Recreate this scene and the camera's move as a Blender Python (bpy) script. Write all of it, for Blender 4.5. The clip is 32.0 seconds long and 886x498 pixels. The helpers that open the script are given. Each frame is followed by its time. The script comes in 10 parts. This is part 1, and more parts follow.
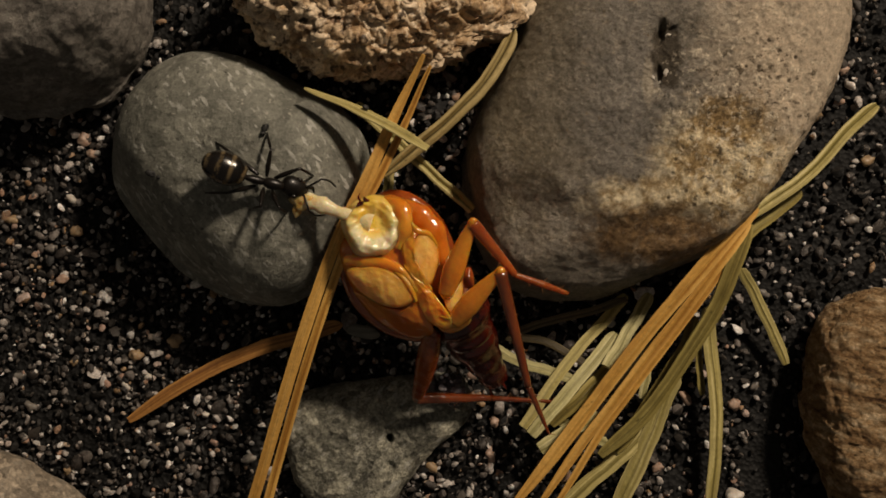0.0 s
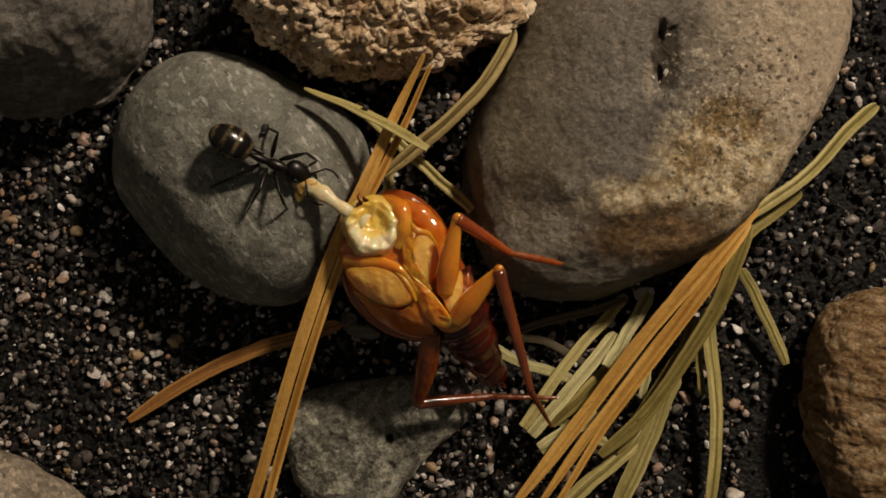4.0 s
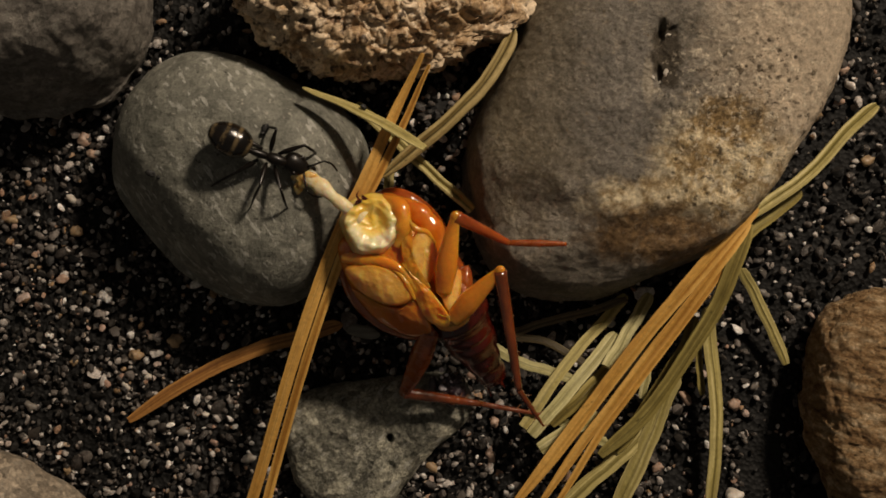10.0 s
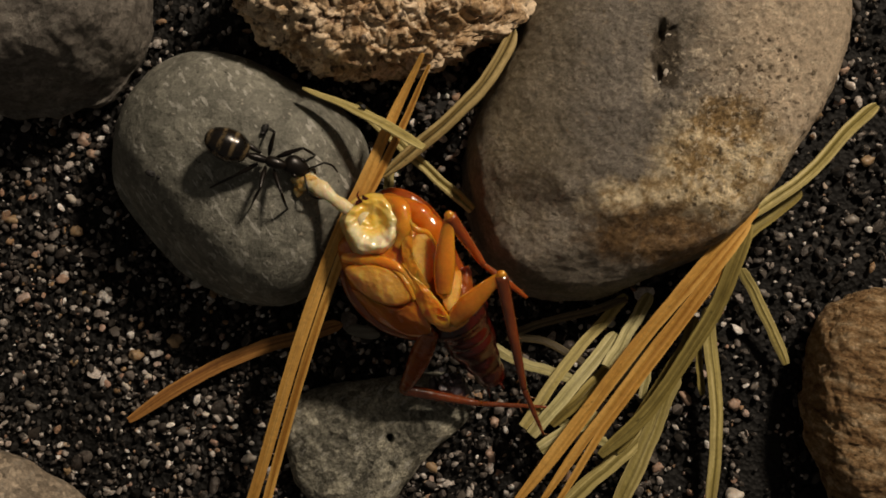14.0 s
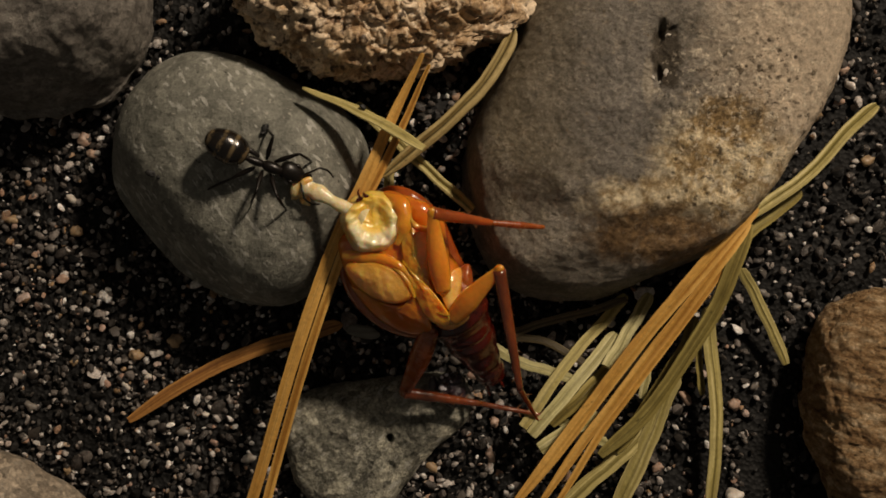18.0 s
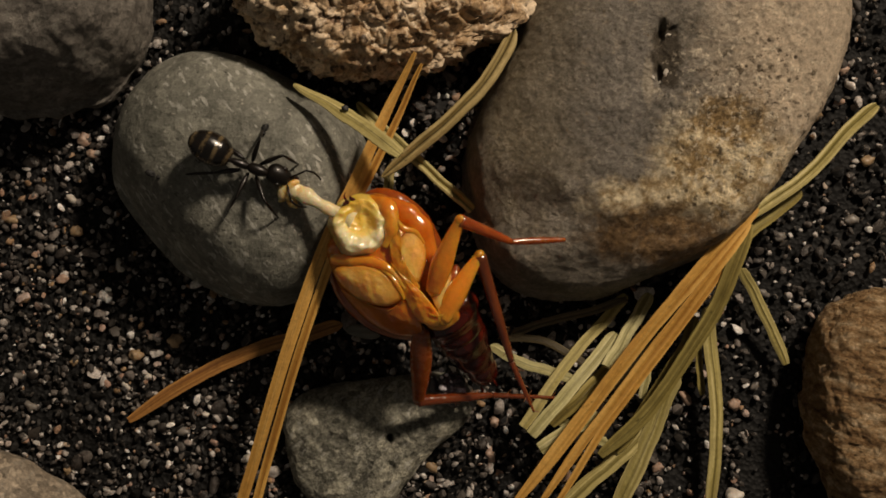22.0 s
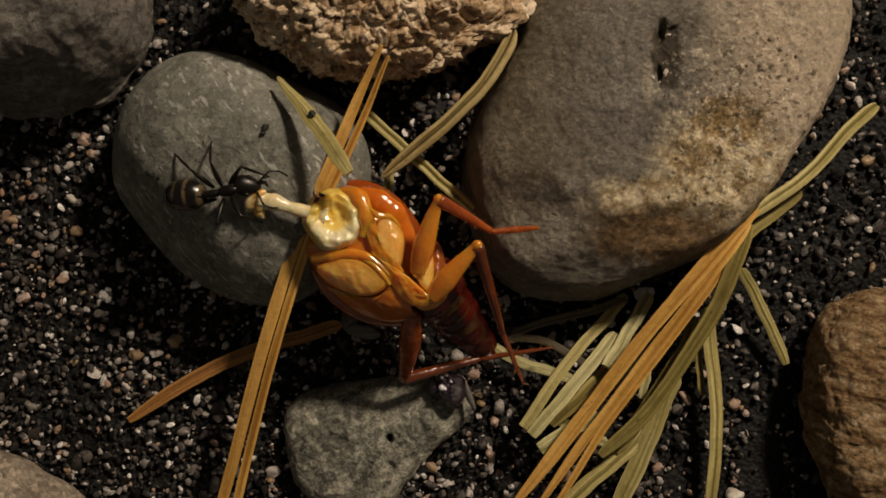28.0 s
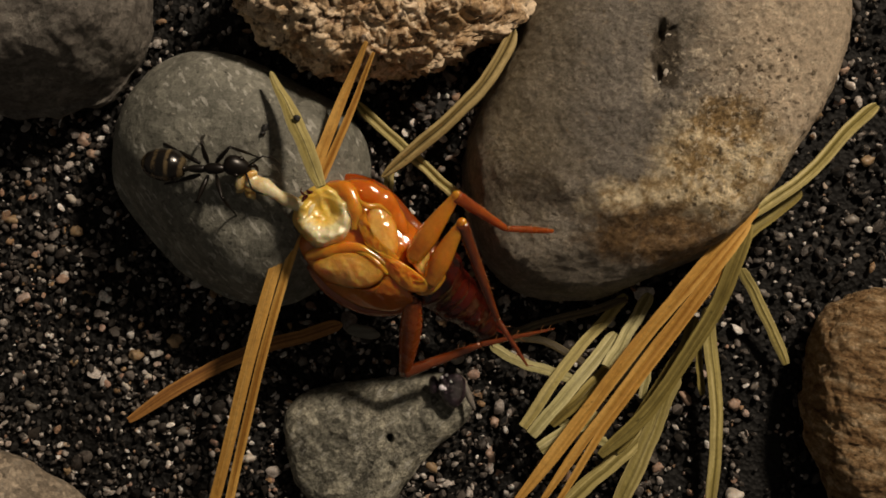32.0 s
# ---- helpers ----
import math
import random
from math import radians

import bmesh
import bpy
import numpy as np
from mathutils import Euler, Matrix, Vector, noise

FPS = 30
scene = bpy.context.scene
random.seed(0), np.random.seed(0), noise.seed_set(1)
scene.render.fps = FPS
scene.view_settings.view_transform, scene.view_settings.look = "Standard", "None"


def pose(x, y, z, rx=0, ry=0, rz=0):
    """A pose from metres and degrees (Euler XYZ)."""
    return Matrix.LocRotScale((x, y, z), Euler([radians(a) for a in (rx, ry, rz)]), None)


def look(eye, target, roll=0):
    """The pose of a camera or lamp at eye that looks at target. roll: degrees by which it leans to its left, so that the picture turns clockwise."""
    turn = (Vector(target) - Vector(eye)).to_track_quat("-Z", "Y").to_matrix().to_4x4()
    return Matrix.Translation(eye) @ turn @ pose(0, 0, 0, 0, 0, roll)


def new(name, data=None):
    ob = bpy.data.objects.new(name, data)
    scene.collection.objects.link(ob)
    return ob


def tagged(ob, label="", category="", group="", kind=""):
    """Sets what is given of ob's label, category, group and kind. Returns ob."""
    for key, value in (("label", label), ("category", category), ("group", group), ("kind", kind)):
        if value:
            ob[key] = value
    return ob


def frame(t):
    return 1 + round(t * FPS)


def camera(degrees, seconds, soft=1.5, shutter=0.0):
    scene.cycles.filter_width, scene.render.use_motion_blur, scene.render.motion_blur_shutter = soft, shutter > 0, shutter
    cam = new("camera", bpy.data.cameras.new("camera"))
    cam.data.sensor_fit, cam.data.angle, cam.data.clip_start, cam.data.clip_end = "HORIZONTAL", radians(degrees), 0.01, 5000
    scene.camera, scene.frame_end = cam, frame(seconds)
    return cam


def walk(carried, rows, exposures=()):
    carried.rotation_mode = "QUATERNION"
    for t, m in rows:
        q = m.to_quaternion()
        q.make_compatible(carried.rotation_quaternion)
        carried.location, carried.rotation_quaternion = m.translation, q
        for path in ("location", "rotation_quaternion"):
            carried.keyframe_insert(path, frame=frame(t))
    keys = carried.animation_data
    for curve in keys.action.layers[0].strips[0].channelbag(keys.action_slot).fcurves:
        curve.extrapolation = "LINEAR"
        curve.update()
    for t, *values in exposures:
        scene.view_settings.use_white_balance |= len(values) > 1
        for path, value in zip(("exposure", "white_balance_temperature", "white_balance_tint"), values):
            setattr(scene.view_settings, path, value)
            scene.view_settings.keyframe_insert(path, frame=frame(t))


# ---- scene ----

# Everything below is laid out in millimetres and built at true size.
MM = 0.001

# ---- camera: a hand's width above the stones, looking straight down, held still ----
cam = camera(40, 32.0, soft=1.75)
walk(cam, [(0, pose(0, 0, 0.05385)), (32, pose(0, 0, 0.05385))], exposures=[(0, 0.0), (32, 0.0)])

# ---- light: one warm desk lamp low on one side, and the dim room round it ----
world = bpy.data.worlds.new("dim_room")
scene.world = world
world.use_nodes = True
world.node_tree.nodes["Background"].inputs[0].default_value = (1.0, 0.86, 0.70, 1)
world.node_tree.nodes["Background"].inputs[1].default_value = 0.055

LAMP_TURN, LAMP_RISE, LAMP_FAR = radians(53.5), radians(42), 0.20
lamp_data = bpy.data.lights.new("desk_lamp", "AREA")
lamp_data.shape, lamp_data.size, lamp_data.energy = "DISK", 0.022, 0.335
lamp_data.color = (1.0, 0.812, 0.618)
lamp = new("desk_lamp", lamp_data)
lamp.matrix_world = look(Vector((math.cos(LAMP_TURN) * math.cos(LAMP_RISE), math.sin(LAMP_TURN) * math.cos(LAMP_RISE),
                                 math.sin(LAMP_RISE))) * LAMP_FAR, (0, 0, 0))


# ---- materials ----
class Shader:
    """A principled material with a few short ways to add textures, all in millimetres."""

    def __init__(self, name, rough=0.5, specular=0.5, coat=0.0):
        self.m = bpy.data.materials.new(name)
        self.m.use_nodes = True
        self.t = self.m.node_tree
        self.b = self.t.nodes["Principled BSDF"]
        self.b.inputs["Roughness"].default_value = rough
        self.b.inputs["Specular IOR Level"].default_value = specular
        self.b.inputs["Coat Weight"].default_value = coat
        self.b.inputs["Coat Roughness"].default_value = 0.12
        self.co = self.t.nodes.new("ShaderNodeTexCoord").outputs["Object"]

    def link(self, a, b):
        self.t.links.new(a, b)

    def space(self, scale=(1, 1, 1), turn=0.0):
        n = self.t.nodes.new("ShaderNodeMapping")
        n.inputs["Scale"].default_value = [1000 * s for s in scale]
        if turn:
            r = self.t.nodes.new("ShaderNodeMapping")
            r.inputs["Rotation"].default_value = (0, 0, turn)
            self.link(self.co, r.inputs["Vector"])
            self.link(r.outputs[0], n.inputs["Vector"])
        else:
            self.link(self.co, n.inputs["Vector"])
        return n.outputs[0]

    def speckle(self, color, scale, low, high):
        """Little grains, each a bit lighter or darker than the rest."""
        bend = self.mix(0.12, self.space(), self.t.nodes.new("ShaderNodeTexNoise").outputs[1], "ADD")
        tone = self.cells(scale, "Color", bend)
        return self.mix(1.0, color, self.ramp(tone, (0.0, low), (0.45, 1.0), (1.0, high)), "MULTIPLY")

    def noise(self, scale, detail=4, rough=0.6, space=None):
        n = self.t.nodes.new("ShaderNodeTexNoise")
        n.inputs["Scale"].default_value, n.inputs["Detail"].default_value, n.inputs["Roughness"].default_value = scale, detail, rough
        self.link(space or self.space(), n.inputs["Vector"])
        return n.outputs[0]

    def cells(self, scale, out="Distance", space=None):
        n = self.t.nodes.new("ShaderNodeTexVoronoi")
        n.inputs["Scale"].default_value = scale
        self.link(space or self.space(), n.inputs["Vector"])
        return n.outputs[out]

    def ramp(self, fac, *stops):
        n = self.t.nodes.new("ShaderNodeValToRGB")
        e = n.color_ramp.elements
        while len(e) < len(stops):
            e.new(0.5)
        for k, (p, c) in zip(e, stops):
            k.position, k.color = p, (*((c, c, c) if isinstance(c, (int, float)) else c), 1)
        self.link(fac, n.inputs[0])
        return n.outputs[0]

    def mix(self, fac, a, b, how="MIX"):
        n = self.t.nodes.new("ShaderNodeMix")
        n.data_type, n.blend_type = "RGBA", how
        for value, socket in ((fac, n.inputs[0]), (a, n.inputs[6]), (b, n.inputs[7])):
            if isinstance(value, bpy.types.NodeSocket):
                self.link(value, socket)
            elif isinstance(value, (int, float)):
                socket.default_value = value
            else:
                socket.default_value = (*value, 1)
        return n.outputs[2]

    def near(self, place, size):
        """1 at a place of the thing, falling to 0 at the given distances from it."""
        n = self.t.nodes.new("ShaderNodeMapping")
        n.vector_type = "TEXTURE"
        n.inputs["Location"].default_value = [MM * c for c in place]
        n.inputs["Scale"].default_value = [MM * s for s in size]
        self.link(self.co, n.inputs["Vector"])
        g = self.t.nodes.new("ShaderNodeTexGradient")
        g.gradient_type = "SPHERICAL"
        self.link(n.outputs[0], g.inputs[0])
        return g.outputs[1]

    def math(self, how, a, b):
        n = self.t.nodes.new("ShaderNodeMath")
        n.operation = how
        for value, socket in ((a, n.inputs[0]), (b, n.inputs[1])):
            if isinstance(value, (int, float)):
                socket.default_value = value
            else:
                self.link(value, socket)
        return n.outputs[0]

    def island(self):
        return self.t.nodes.new("ShaderNodeNewGeometry").outputs["Random Per Island"]

    def each(self):
        return self.t.nodes.new("ShaderNodeObjectInfo").outputs["Random"]

    def color(self, c):
        if isinstance(c, bpy.types.NodeSocket):
            self.link(c, self.b.inputs["Base Color"])
        else:
            self.b.inputs["Base Color"].default_value = (*c, 1)
        return self

    def rough(self, r):
        self.link(r, self.b.inputs["Roughness"])
        return self

    def bump(self, height, strength, depth):
        n = self.t.nodes.new("ShaderNodeBump")
        n.inputs["Strength"].default_value, n.inputs["Distance"].default_value = strength, depth * MM
        self.link(height, n.inputs["Height"])
        if self.b.inputs["Normal"].is_linked:
            self.link(self.b.inputs["Normal"].links[0].from_socket, n.inputs["Normal"])
        self.link(n.outputs[0], self.b.inputs["Normal"])
        return self

    def flesh(self, weight, radius, depth):
        self.b.inputs["Subsurface Weight"].default_value = weight
        self.b.inputs["Subsurface Radius"].default_value = radius
        self.b.inputs["Subsurface Scale"].default_value = depth * MM
        return self


def sand_bed_material():
    s = Shader("black_sand_bed", 0.75, 0.3)
    s.color(s.ramp(s.noise(3.5, 5, 0.7), (0.3, 0.003), (0.62, 0.008), (0.75, 0.016)))
    return s.bump(s.cells(4.5), 0.8, 0.12).m


def grain_material():
    s = Shader("dark_sand_grain", 0.55, 0.3)
    s.color(s.ramp(s.island(), (0.0, 0.002), (0.5, 0.006), (0.78, (0.018, 0.016, 0.014)), (0.93, (0.05, 0.044, 0.038)), (1.0, (0.10, 0.087, 0.076))))
    return s.bump(s.noise(9, 3), 0.5, 0.06).m


def quartz_material():
    s = Shader("pale_sand_grain", 0.45, 0.4)
    tone = s.ramp(s.island(), (0.0, (0.03, 0.026, 0.023)), (0.30, (0.065, 0.057, 0.051)), (0.50, (0.18, 0.158, 0.142)), (0.62, (0.40, 0.365, 0.338)), (0.75, (0.60, 0.56, 0.525)),
                  (0.80, (0.40, 0.25, 0.185)), (0.86, (0.33, 0.21, 0.10)), (0.89, (0.62, 0.58, 0.54)), (0.96, (0.90, 0.87, 0.83)))
    c = s.mix(s.ramp(s.noise(4, 4, 0.7), (0.42, 0.0), (0.70, 0.6)), tone, (0.08, 0.068, 0.06))
    s.color(s.mix(1.0, c, s.ramp(s.noise(10, 3, 0.7), (0.35, 0.7), (0.65, 1.25)), "MULTIPLY"))
    s.bump(s.noise(7, 4, 0.7), 0.7, 0.08)
    return s.flesh(0.2, (0.3, 0.24, 0.2), 0.25).m


def pebble_material(name, light, dark):
    s = Shader(name, 0.4, 0.5)
    s.color(s.mix(s.ramp(s.noise(4, 5), (0.35, 0.0), (0.7, 1.0)), light, dark))
    return s.bump(s.noise(8, 4), 0.4, 0.06).flesh(0.15, (0.3, 0.2, 0.12), 0.3).m


def smooth_stone_material(name, low, mid, high, scratch=0.0, turn=0.6, stain=(0.05, 0.047, 0.04), gritty=0.4):
    """A river stone: cloudy body colour, fine grain, pale nicks."""
    s = Shader(name, 0.62, 0.35)
    body = s.ramp(s.noise(0.55, 8, 0.74), (0.34, low), (0.5, mid), (0.64, high))
    grain = s.ramp(s.noise(7, 4, 0.8), (0.36, 1 - gritty), (0.64, 1 + gritty))
    c = s.speckle(s.mix(1.0, body, grain, "MULTIPLY"), 3.4, 1 - gritty * 1.3, 1 + gritty * 1.5)
    c = s.mix(s.ramp(s.noise(1.6, 4, 0.6), (0.55, 0.0), (0.75, 0.5)), c, stain)
    c = s.mix(s.ramp(s.noise(3.0, 3, 0.65), (0.64, 0.0), (0.72, 0.8)), c, [k * 0.4 for k in stain])
    if scratch:
        nick = s.ramp(s.noise(1.7, 3, 0.55, s.space((2.6, 0.9, 1), turn)), (0.585, 0.0), (0.63, scratch))
        nick = s.mix(1.0, nick, s.ramp(s.noise(0.6, 2), (0.40, 0.0), (0.52, 1.0)), "MULTIPLY")
        c = s.mix(nick, c, (0.43, 0.43, 0.39))
        c = s.mix(s.ramp(s.noise(3.6, 2), (0.66, 0.0), (0.71, scratch * 0.7)), c, (0.42, 0.40, 0.34))
    s.color(c)
    s.rough(s.ramp(s.noise(2.2, 4), (0.3, 0.5), (0.7, 0.75)))
    return s.bump(s.noise(2.2, 6, 0.7), 0.3 + gritty, 0.22).bump(s.noise(9, 3, 0.7), 0.2 + gritty, 0.05).m


def big_stone_material():
    """Grey-olive body, one flank weathered to cream and tan with brown hollows and small dark pits."""
    s = Shader("two_tone_stone", 0.62, 0.3)

    def patch(place, size, wild, low, high, top, scale=1.3, detail=6):
        ragged = s.math("MULTIPLY", s.math("SUBTRACT", s.noise(scale, detail, 0.68), 0.5), wild)
        return s.ramp(s.math("ADD", s.near(place, size), ragged), (low, 0.0), (high, top))
    body = s.ramp(s.noise(0.35, 7, 0.66), (0.36, (0.150, 0.132, 0.104)), (0.5, (0.225, 0.200, 0.163)), (0.64, (0.315, 0.282, 0.232)))
    body = s.mix(s.ramp(s.noise(1.5, 5, 0.7, s.space((1.6, 0.5, 1), 0.15)), (0.58, 0.0), (0.72, 0.5)), body, (0.09, 0.078, 0.060))
    body = s.mix(s.ramp(s.noise(3.2, 4, 0.7), (0.58, 0.0), (0.70, 0.55)), body, (0.40, 0.35, 0.27))
    body = s.mix(patch((-5.6, 0.4, 3.0), (4.6, 9.0, 9), 1.2, 0.1, 0.6, 0.85, 1.6), body, (0.145, 0.118, 0.074))
    body = s.mix(patch((-2.1, -0.6, 4.6), (4.6, 7.5, 9), 0.7, 0.15, 0.8, 0.5, 0.6, 3), body, (0.195, 0.183, 0.170))
    body = s.mix(patch((5.6, 1.2, 2.8), (5.2, 11.0, 9), 0.9, 0.05, 0.65, 0.9, 2.2), body, (0.60, 0.49, 0.36))
    cream = s.ramp(s.noise(1.9, 5, 0.65), (0.40, (0.34, 0.23, 0.10)), (0.47, (0.56, 0.43, 0.24)), (0.56, (0.80, 0.68, 0.46)))
    body = s.mix(s.math("MAXIMUM", patch((2.2, -3.4, 3.4), (3.9, 3.3, 9), 0.9, 0.12, 0.5, 0.95), patch((-0.2, -4.7, 2.6), (4.2, 1.5, 9), 1.0, 0.15, 0.5, 0.8)), body, cream)
    ochre = s.ramp(s.noise(2.4, 5, 0.7), (0.42, (0.11, 0.066, 0.022)), (0.52, (0.34, 0.225, 0.095)))
    body = s.mix(patch((2.5, -1.5, 3.6), (2.3, 1.5, 9), 2.0, 0.25, 0.55, 0.85, 1.8), body, ochre)
    body = s.mix(patch((1.2, -2.9, 3.6), (1.8, 1.2, 9), 2.0, 0.30, 0.6, 0.75, 2.2), body, ochre)
    body = s.mix(patch((-0.5, -6.0, 2.2), (4.0, 1.7, 9), 0.9, 0.15, 0.45, 0.95), body, s.ramp(s.noise(2.8, 5, 0.7), (0.36, (0.085, 0.046, 0.018)), (0.60, (0.24, 0.145, 0.060))))
    body = s.mix(patch((4.3, -4.9, 2.0), (2.0, 2.0, 9), 1.2, 0.3, 0.6, 0.7), body, ochre)
    pits = s.mix(1.0, s.ramp(s.cells(2.1), (0.13, 1.0), (0.22, 0.0)), s.math("MAXIMUM", patch((3.8, 0.4, 3.4), (3.0, 3.2, 9), 0.9, 0.25, 0.5, 0.9), patch((1.2, -3.6, 3.2), (5.0, 3.4, 9), 0.9, 0.25, 0.5, 0.7)), "MULTIPLY")
    body = s.mix(pits, body, (0.055, 0.036, 0.018))
    body = s.mix(patch((-0.83, -0.02, 4.60), (0.32, 1.5, 9), 0.9, 0.2, 0.5, 0.6, 2.4), body, (0.44, 0.38, 0.29))
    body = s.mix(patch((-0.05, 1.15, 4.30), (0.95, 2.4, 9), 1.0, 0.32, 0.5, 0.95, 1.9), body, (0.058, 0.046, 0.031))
    fleck = s.math("MAXIMUM", patch((3.4, -1.4, 3.2), (5.2, 6.4, 9), 0.6, 0.1, 0.5, 0.85), 0.14)
    body = s.mix(s.mix(1.0, s.ramp(s.noise(3.0, 5, 0.75), (0.55, 0.0), (0.60, 1.0)), fleck, "MULTIPLY"), body, (0.74, 0.65, 0.50))
    body = s.mix(s.mix(1.0, s.ramp(s.noise(2.7, 5, 0.75), (0.38, 1.0), (0.43, 0.0)), fleck, "MULTIPLY"), body, (0.075, 0.052, 0.028))
    body = s.speckle(body, 4.2, 0.80, 1.22)
    s.color(s.mix(1.0, body, s.ramp(s.noise(5.5, 5, 0.8), (0.38, 0.80), (0.62, 1.20)), "MULTIPLY"))
    s.bump(s.noise(1.9, 7, 0.75), 0.8, 0.4)
    s.bump(s.ramp(pits, (0.0, 1.0), (1.0, 0.0)), 0.6, 0.25)
    return s.bump(s.noise(6.0, 4, 0.8), 0.6, 0.10).m


def granite_material():
    s = Shader("coarse_granite", 0.55, 0.4)
    bend = s.mix(0.25, s.space(), s.t.nodes.new("ShaderNodeTexNoise").outputs[1], "ADD")
    c = s.ramp(s.cells(1.9, "Color", bend), (0.0, (0.26, 0.15, 0.07)), (0.2, (0.48, 0.335, 0.19)), (0.45, (0.64, 0.495, 0.325)), (0.8, (0.80, 0.66, 0.48)), (0.95, (0.16, 0.09, 0.045)))
    c = s.mix(s.ramp(s.noise(1.3, 6, 0.72), (0.50, 0.0), (0.60, 0.85)), c, (0.17, 0.092, 0.038))
    c = s.mix(s.ramp(s.noise(2.2, 4, 0.6), (0.57, 0.0), (0.63, 0.9)), c, (0.045, 0.028, 0.017))
    c = s.mix(s.ramp(s.noise(0.4, 3), (0.5, 0.0), (0.7, 0.35)), c, (0.42, 0.26, 0.11))
    s.color(s.mix(1.0, c, s.ramp(s.noise(6, 4, 0.8), (0.38, 0.7), (0.62, 1.25)), "MULTIPLY"))
    return s.bump(s.noise(4.0, 4, 0.7), 0.4, 0.12).m


def brown_stone_material():
    s = Shader("rough_brown_stone", 0.65, 0.3)
    streak = s.noise(1.5, 6, 0.72, s.space((0.45, 1.6, 1), 0.25))
    c = s.ramp(streak, (0.34, (0.08, 0.038, 0.015)), (0.43, (0.34, 0.195, 0.082)), (0.52, (0.54, 0.355, 0.18)), (0.63, (0.80, 0.62, 0.40)))
    s.color(s.mix(1.0, c, s.ramp(s.noise(7, 4, 0.7), (0.3, 0.6), (0.7, 1.3)), "MULTIPLY"))
    return s.bump(streak, 1.0, 0.6).bump(s.noise(2.4, 6, 0.8), 1.0, 0.45).m


def needle_material(name, low, mid, high, groove_shade=0.5, fibres=5.5, relief=0.5):
    s = Shader(name, 0.52, 0.35)
    grain = s.t.nodes.new("ShaderNodeAttribute")
    grain.attribute_name = "grain"
    stretch = s.t.nodes.new("ShaderNodeMapping")
    stretch.inputs["Scale"].default_value = (0.13, fibres, 1)
    s.link(grain.outputs["Vector"], stretch.inputs["Vector"])
    fibre = s.noise(1.0, 4, 0.6, stretch.outputs[0])
    c = s.ramp(fibre, (0.38, low), (0.5, mid), (0.61, high))
    c = s.mix(s.ramp(s.noise(0.8, 4), (0.5, 0.0), (0.75, 0.6)), c, low)
    c = s.mix(s.ramp(s.noise(2.2, 3, 0.6), (0.70, 0.0), (0.76, 0.7)), c, [k * 0.3 for k in low])
    c = s.mix(s.ramp(s.each(), (0.0, 0.0), (1.0, 0.2)), c, low)
    c = s.mix(1.0, c, s.ramp(s.noise(5.5, 4, 0.8), (0.38, 0.86), (0.62, 1.12)), "MULTIPLY")
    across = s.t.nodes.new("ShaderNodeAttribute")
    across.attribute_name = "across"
    # The shade down in the groove is mixed in as a darker middle line.
    c = s.mix(s.ramp(across.outputs["Fac"], (0.0, groove_shade), (0.17, groove_shade * 0.4), (0.3, 0.0)), c, [k * 0.4 for k in low])
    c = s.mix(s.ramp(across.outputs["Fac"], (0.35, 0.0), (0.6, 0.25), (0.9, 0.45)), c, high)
    s.color(c)
    return s.bump(fibre, relief, 0.08).bump(s.noise(5.5, 4, 0.8), 0.4, 0.06).m


def cuticle_material(name, low, high, rough=0.22, flesh=0.35, coat=0.35, edge=None, depth=0.8):
    """Thin glossy insect skin that lets some light through; a plate's rim may have a tone of its own."""
    s = Shader(name, rough, 0.5, coat)
    s.b.inputs["Coat Roughness"].default_value = 0.1
    s.b.inputs["Coat IOR"].default_value = 1.7
    c = s.ramp(s.noise(0.7, 3, 0.5), (0.25, low), (0.75, high))
    if edge:
        rim = s.t.nodes.new("ShaderNodeAttribute")
        rim.attribute_name = "across"
        worn = s.math("ADD", rim.outputs["Fac"], s.math("MULTIPLY", s.math("SUBTRACT", s.noise(1.8, 3), 0.5), 0.2))
        c = s.mix(s.ramp(worn, (0.62, 0.0), (0.98, 0.9)), c, edge)
    c = s.mix(1.0, c, s.ramp(s.noise(5, 4, 0.7), (0.35, 0.92), (0.65, 1.06)), "MULTIPLY")
    s.color(c)
    s.rough(s.ramp(s.noise(3, 4), (0.35, rough * 0.7), (0.65, min(1.0, rough * 1.7))))
    s.bump(s.noise(1.4, 3), 0.4, 0.2)
    s.bump(s.noise(5.0, 4, 0.65), 0.2, 0.04)
    return s.flesh(flesh, (1.0, 0.42, 0.12), depth).m


def ant_material():
    s = Shader("black_ant_skin", 0.36, 0.4, 0.1)
    s.color(s.ramp(s.noise(3, 4), (0.3, (0.003, 0.0025, 0.002)), (0.7, (0.010, 0.007, 0.005))))
    return s.bump(s.noise(12, 3), 0.35, 0.02).m


def gaster_material():
    s = Shader("ringed_ant_skin", 0.25, 0.6, 0.3)
    wave = s.t.nodes.new("ShaderNodeTexWave")
    wave.inputs["Scale"].default_value, wave.inputs["Distortion"].default_value, wave.inputs["Detail"].default_value = 0.62, 2.2, 3.0
    wave.bands_direction = "X"
    s.link(s.space(), wave.inputs["Vector"])
    skin = s.ramp(s.noise(2.5, 4), (0.35, (0.003, 0.0025, 0.002)), (0.7, (0.012, 0.008, 0.005)))
    bands = s.mix(1.0, s.ramp(wave.outputs[1], (0.6, 0.0), (0.98, 1.0)), s.ramp(s.noise(2.0, 4, 0.7), (0.38, 0.0), (0.52, 1.0)), "MULTIPLY")
    s.color(s.mix(bands, skin, (0.12, 0.088, 0.045)))
    return s.bump(s.noise(10, 3), 0.4, 0.025).m


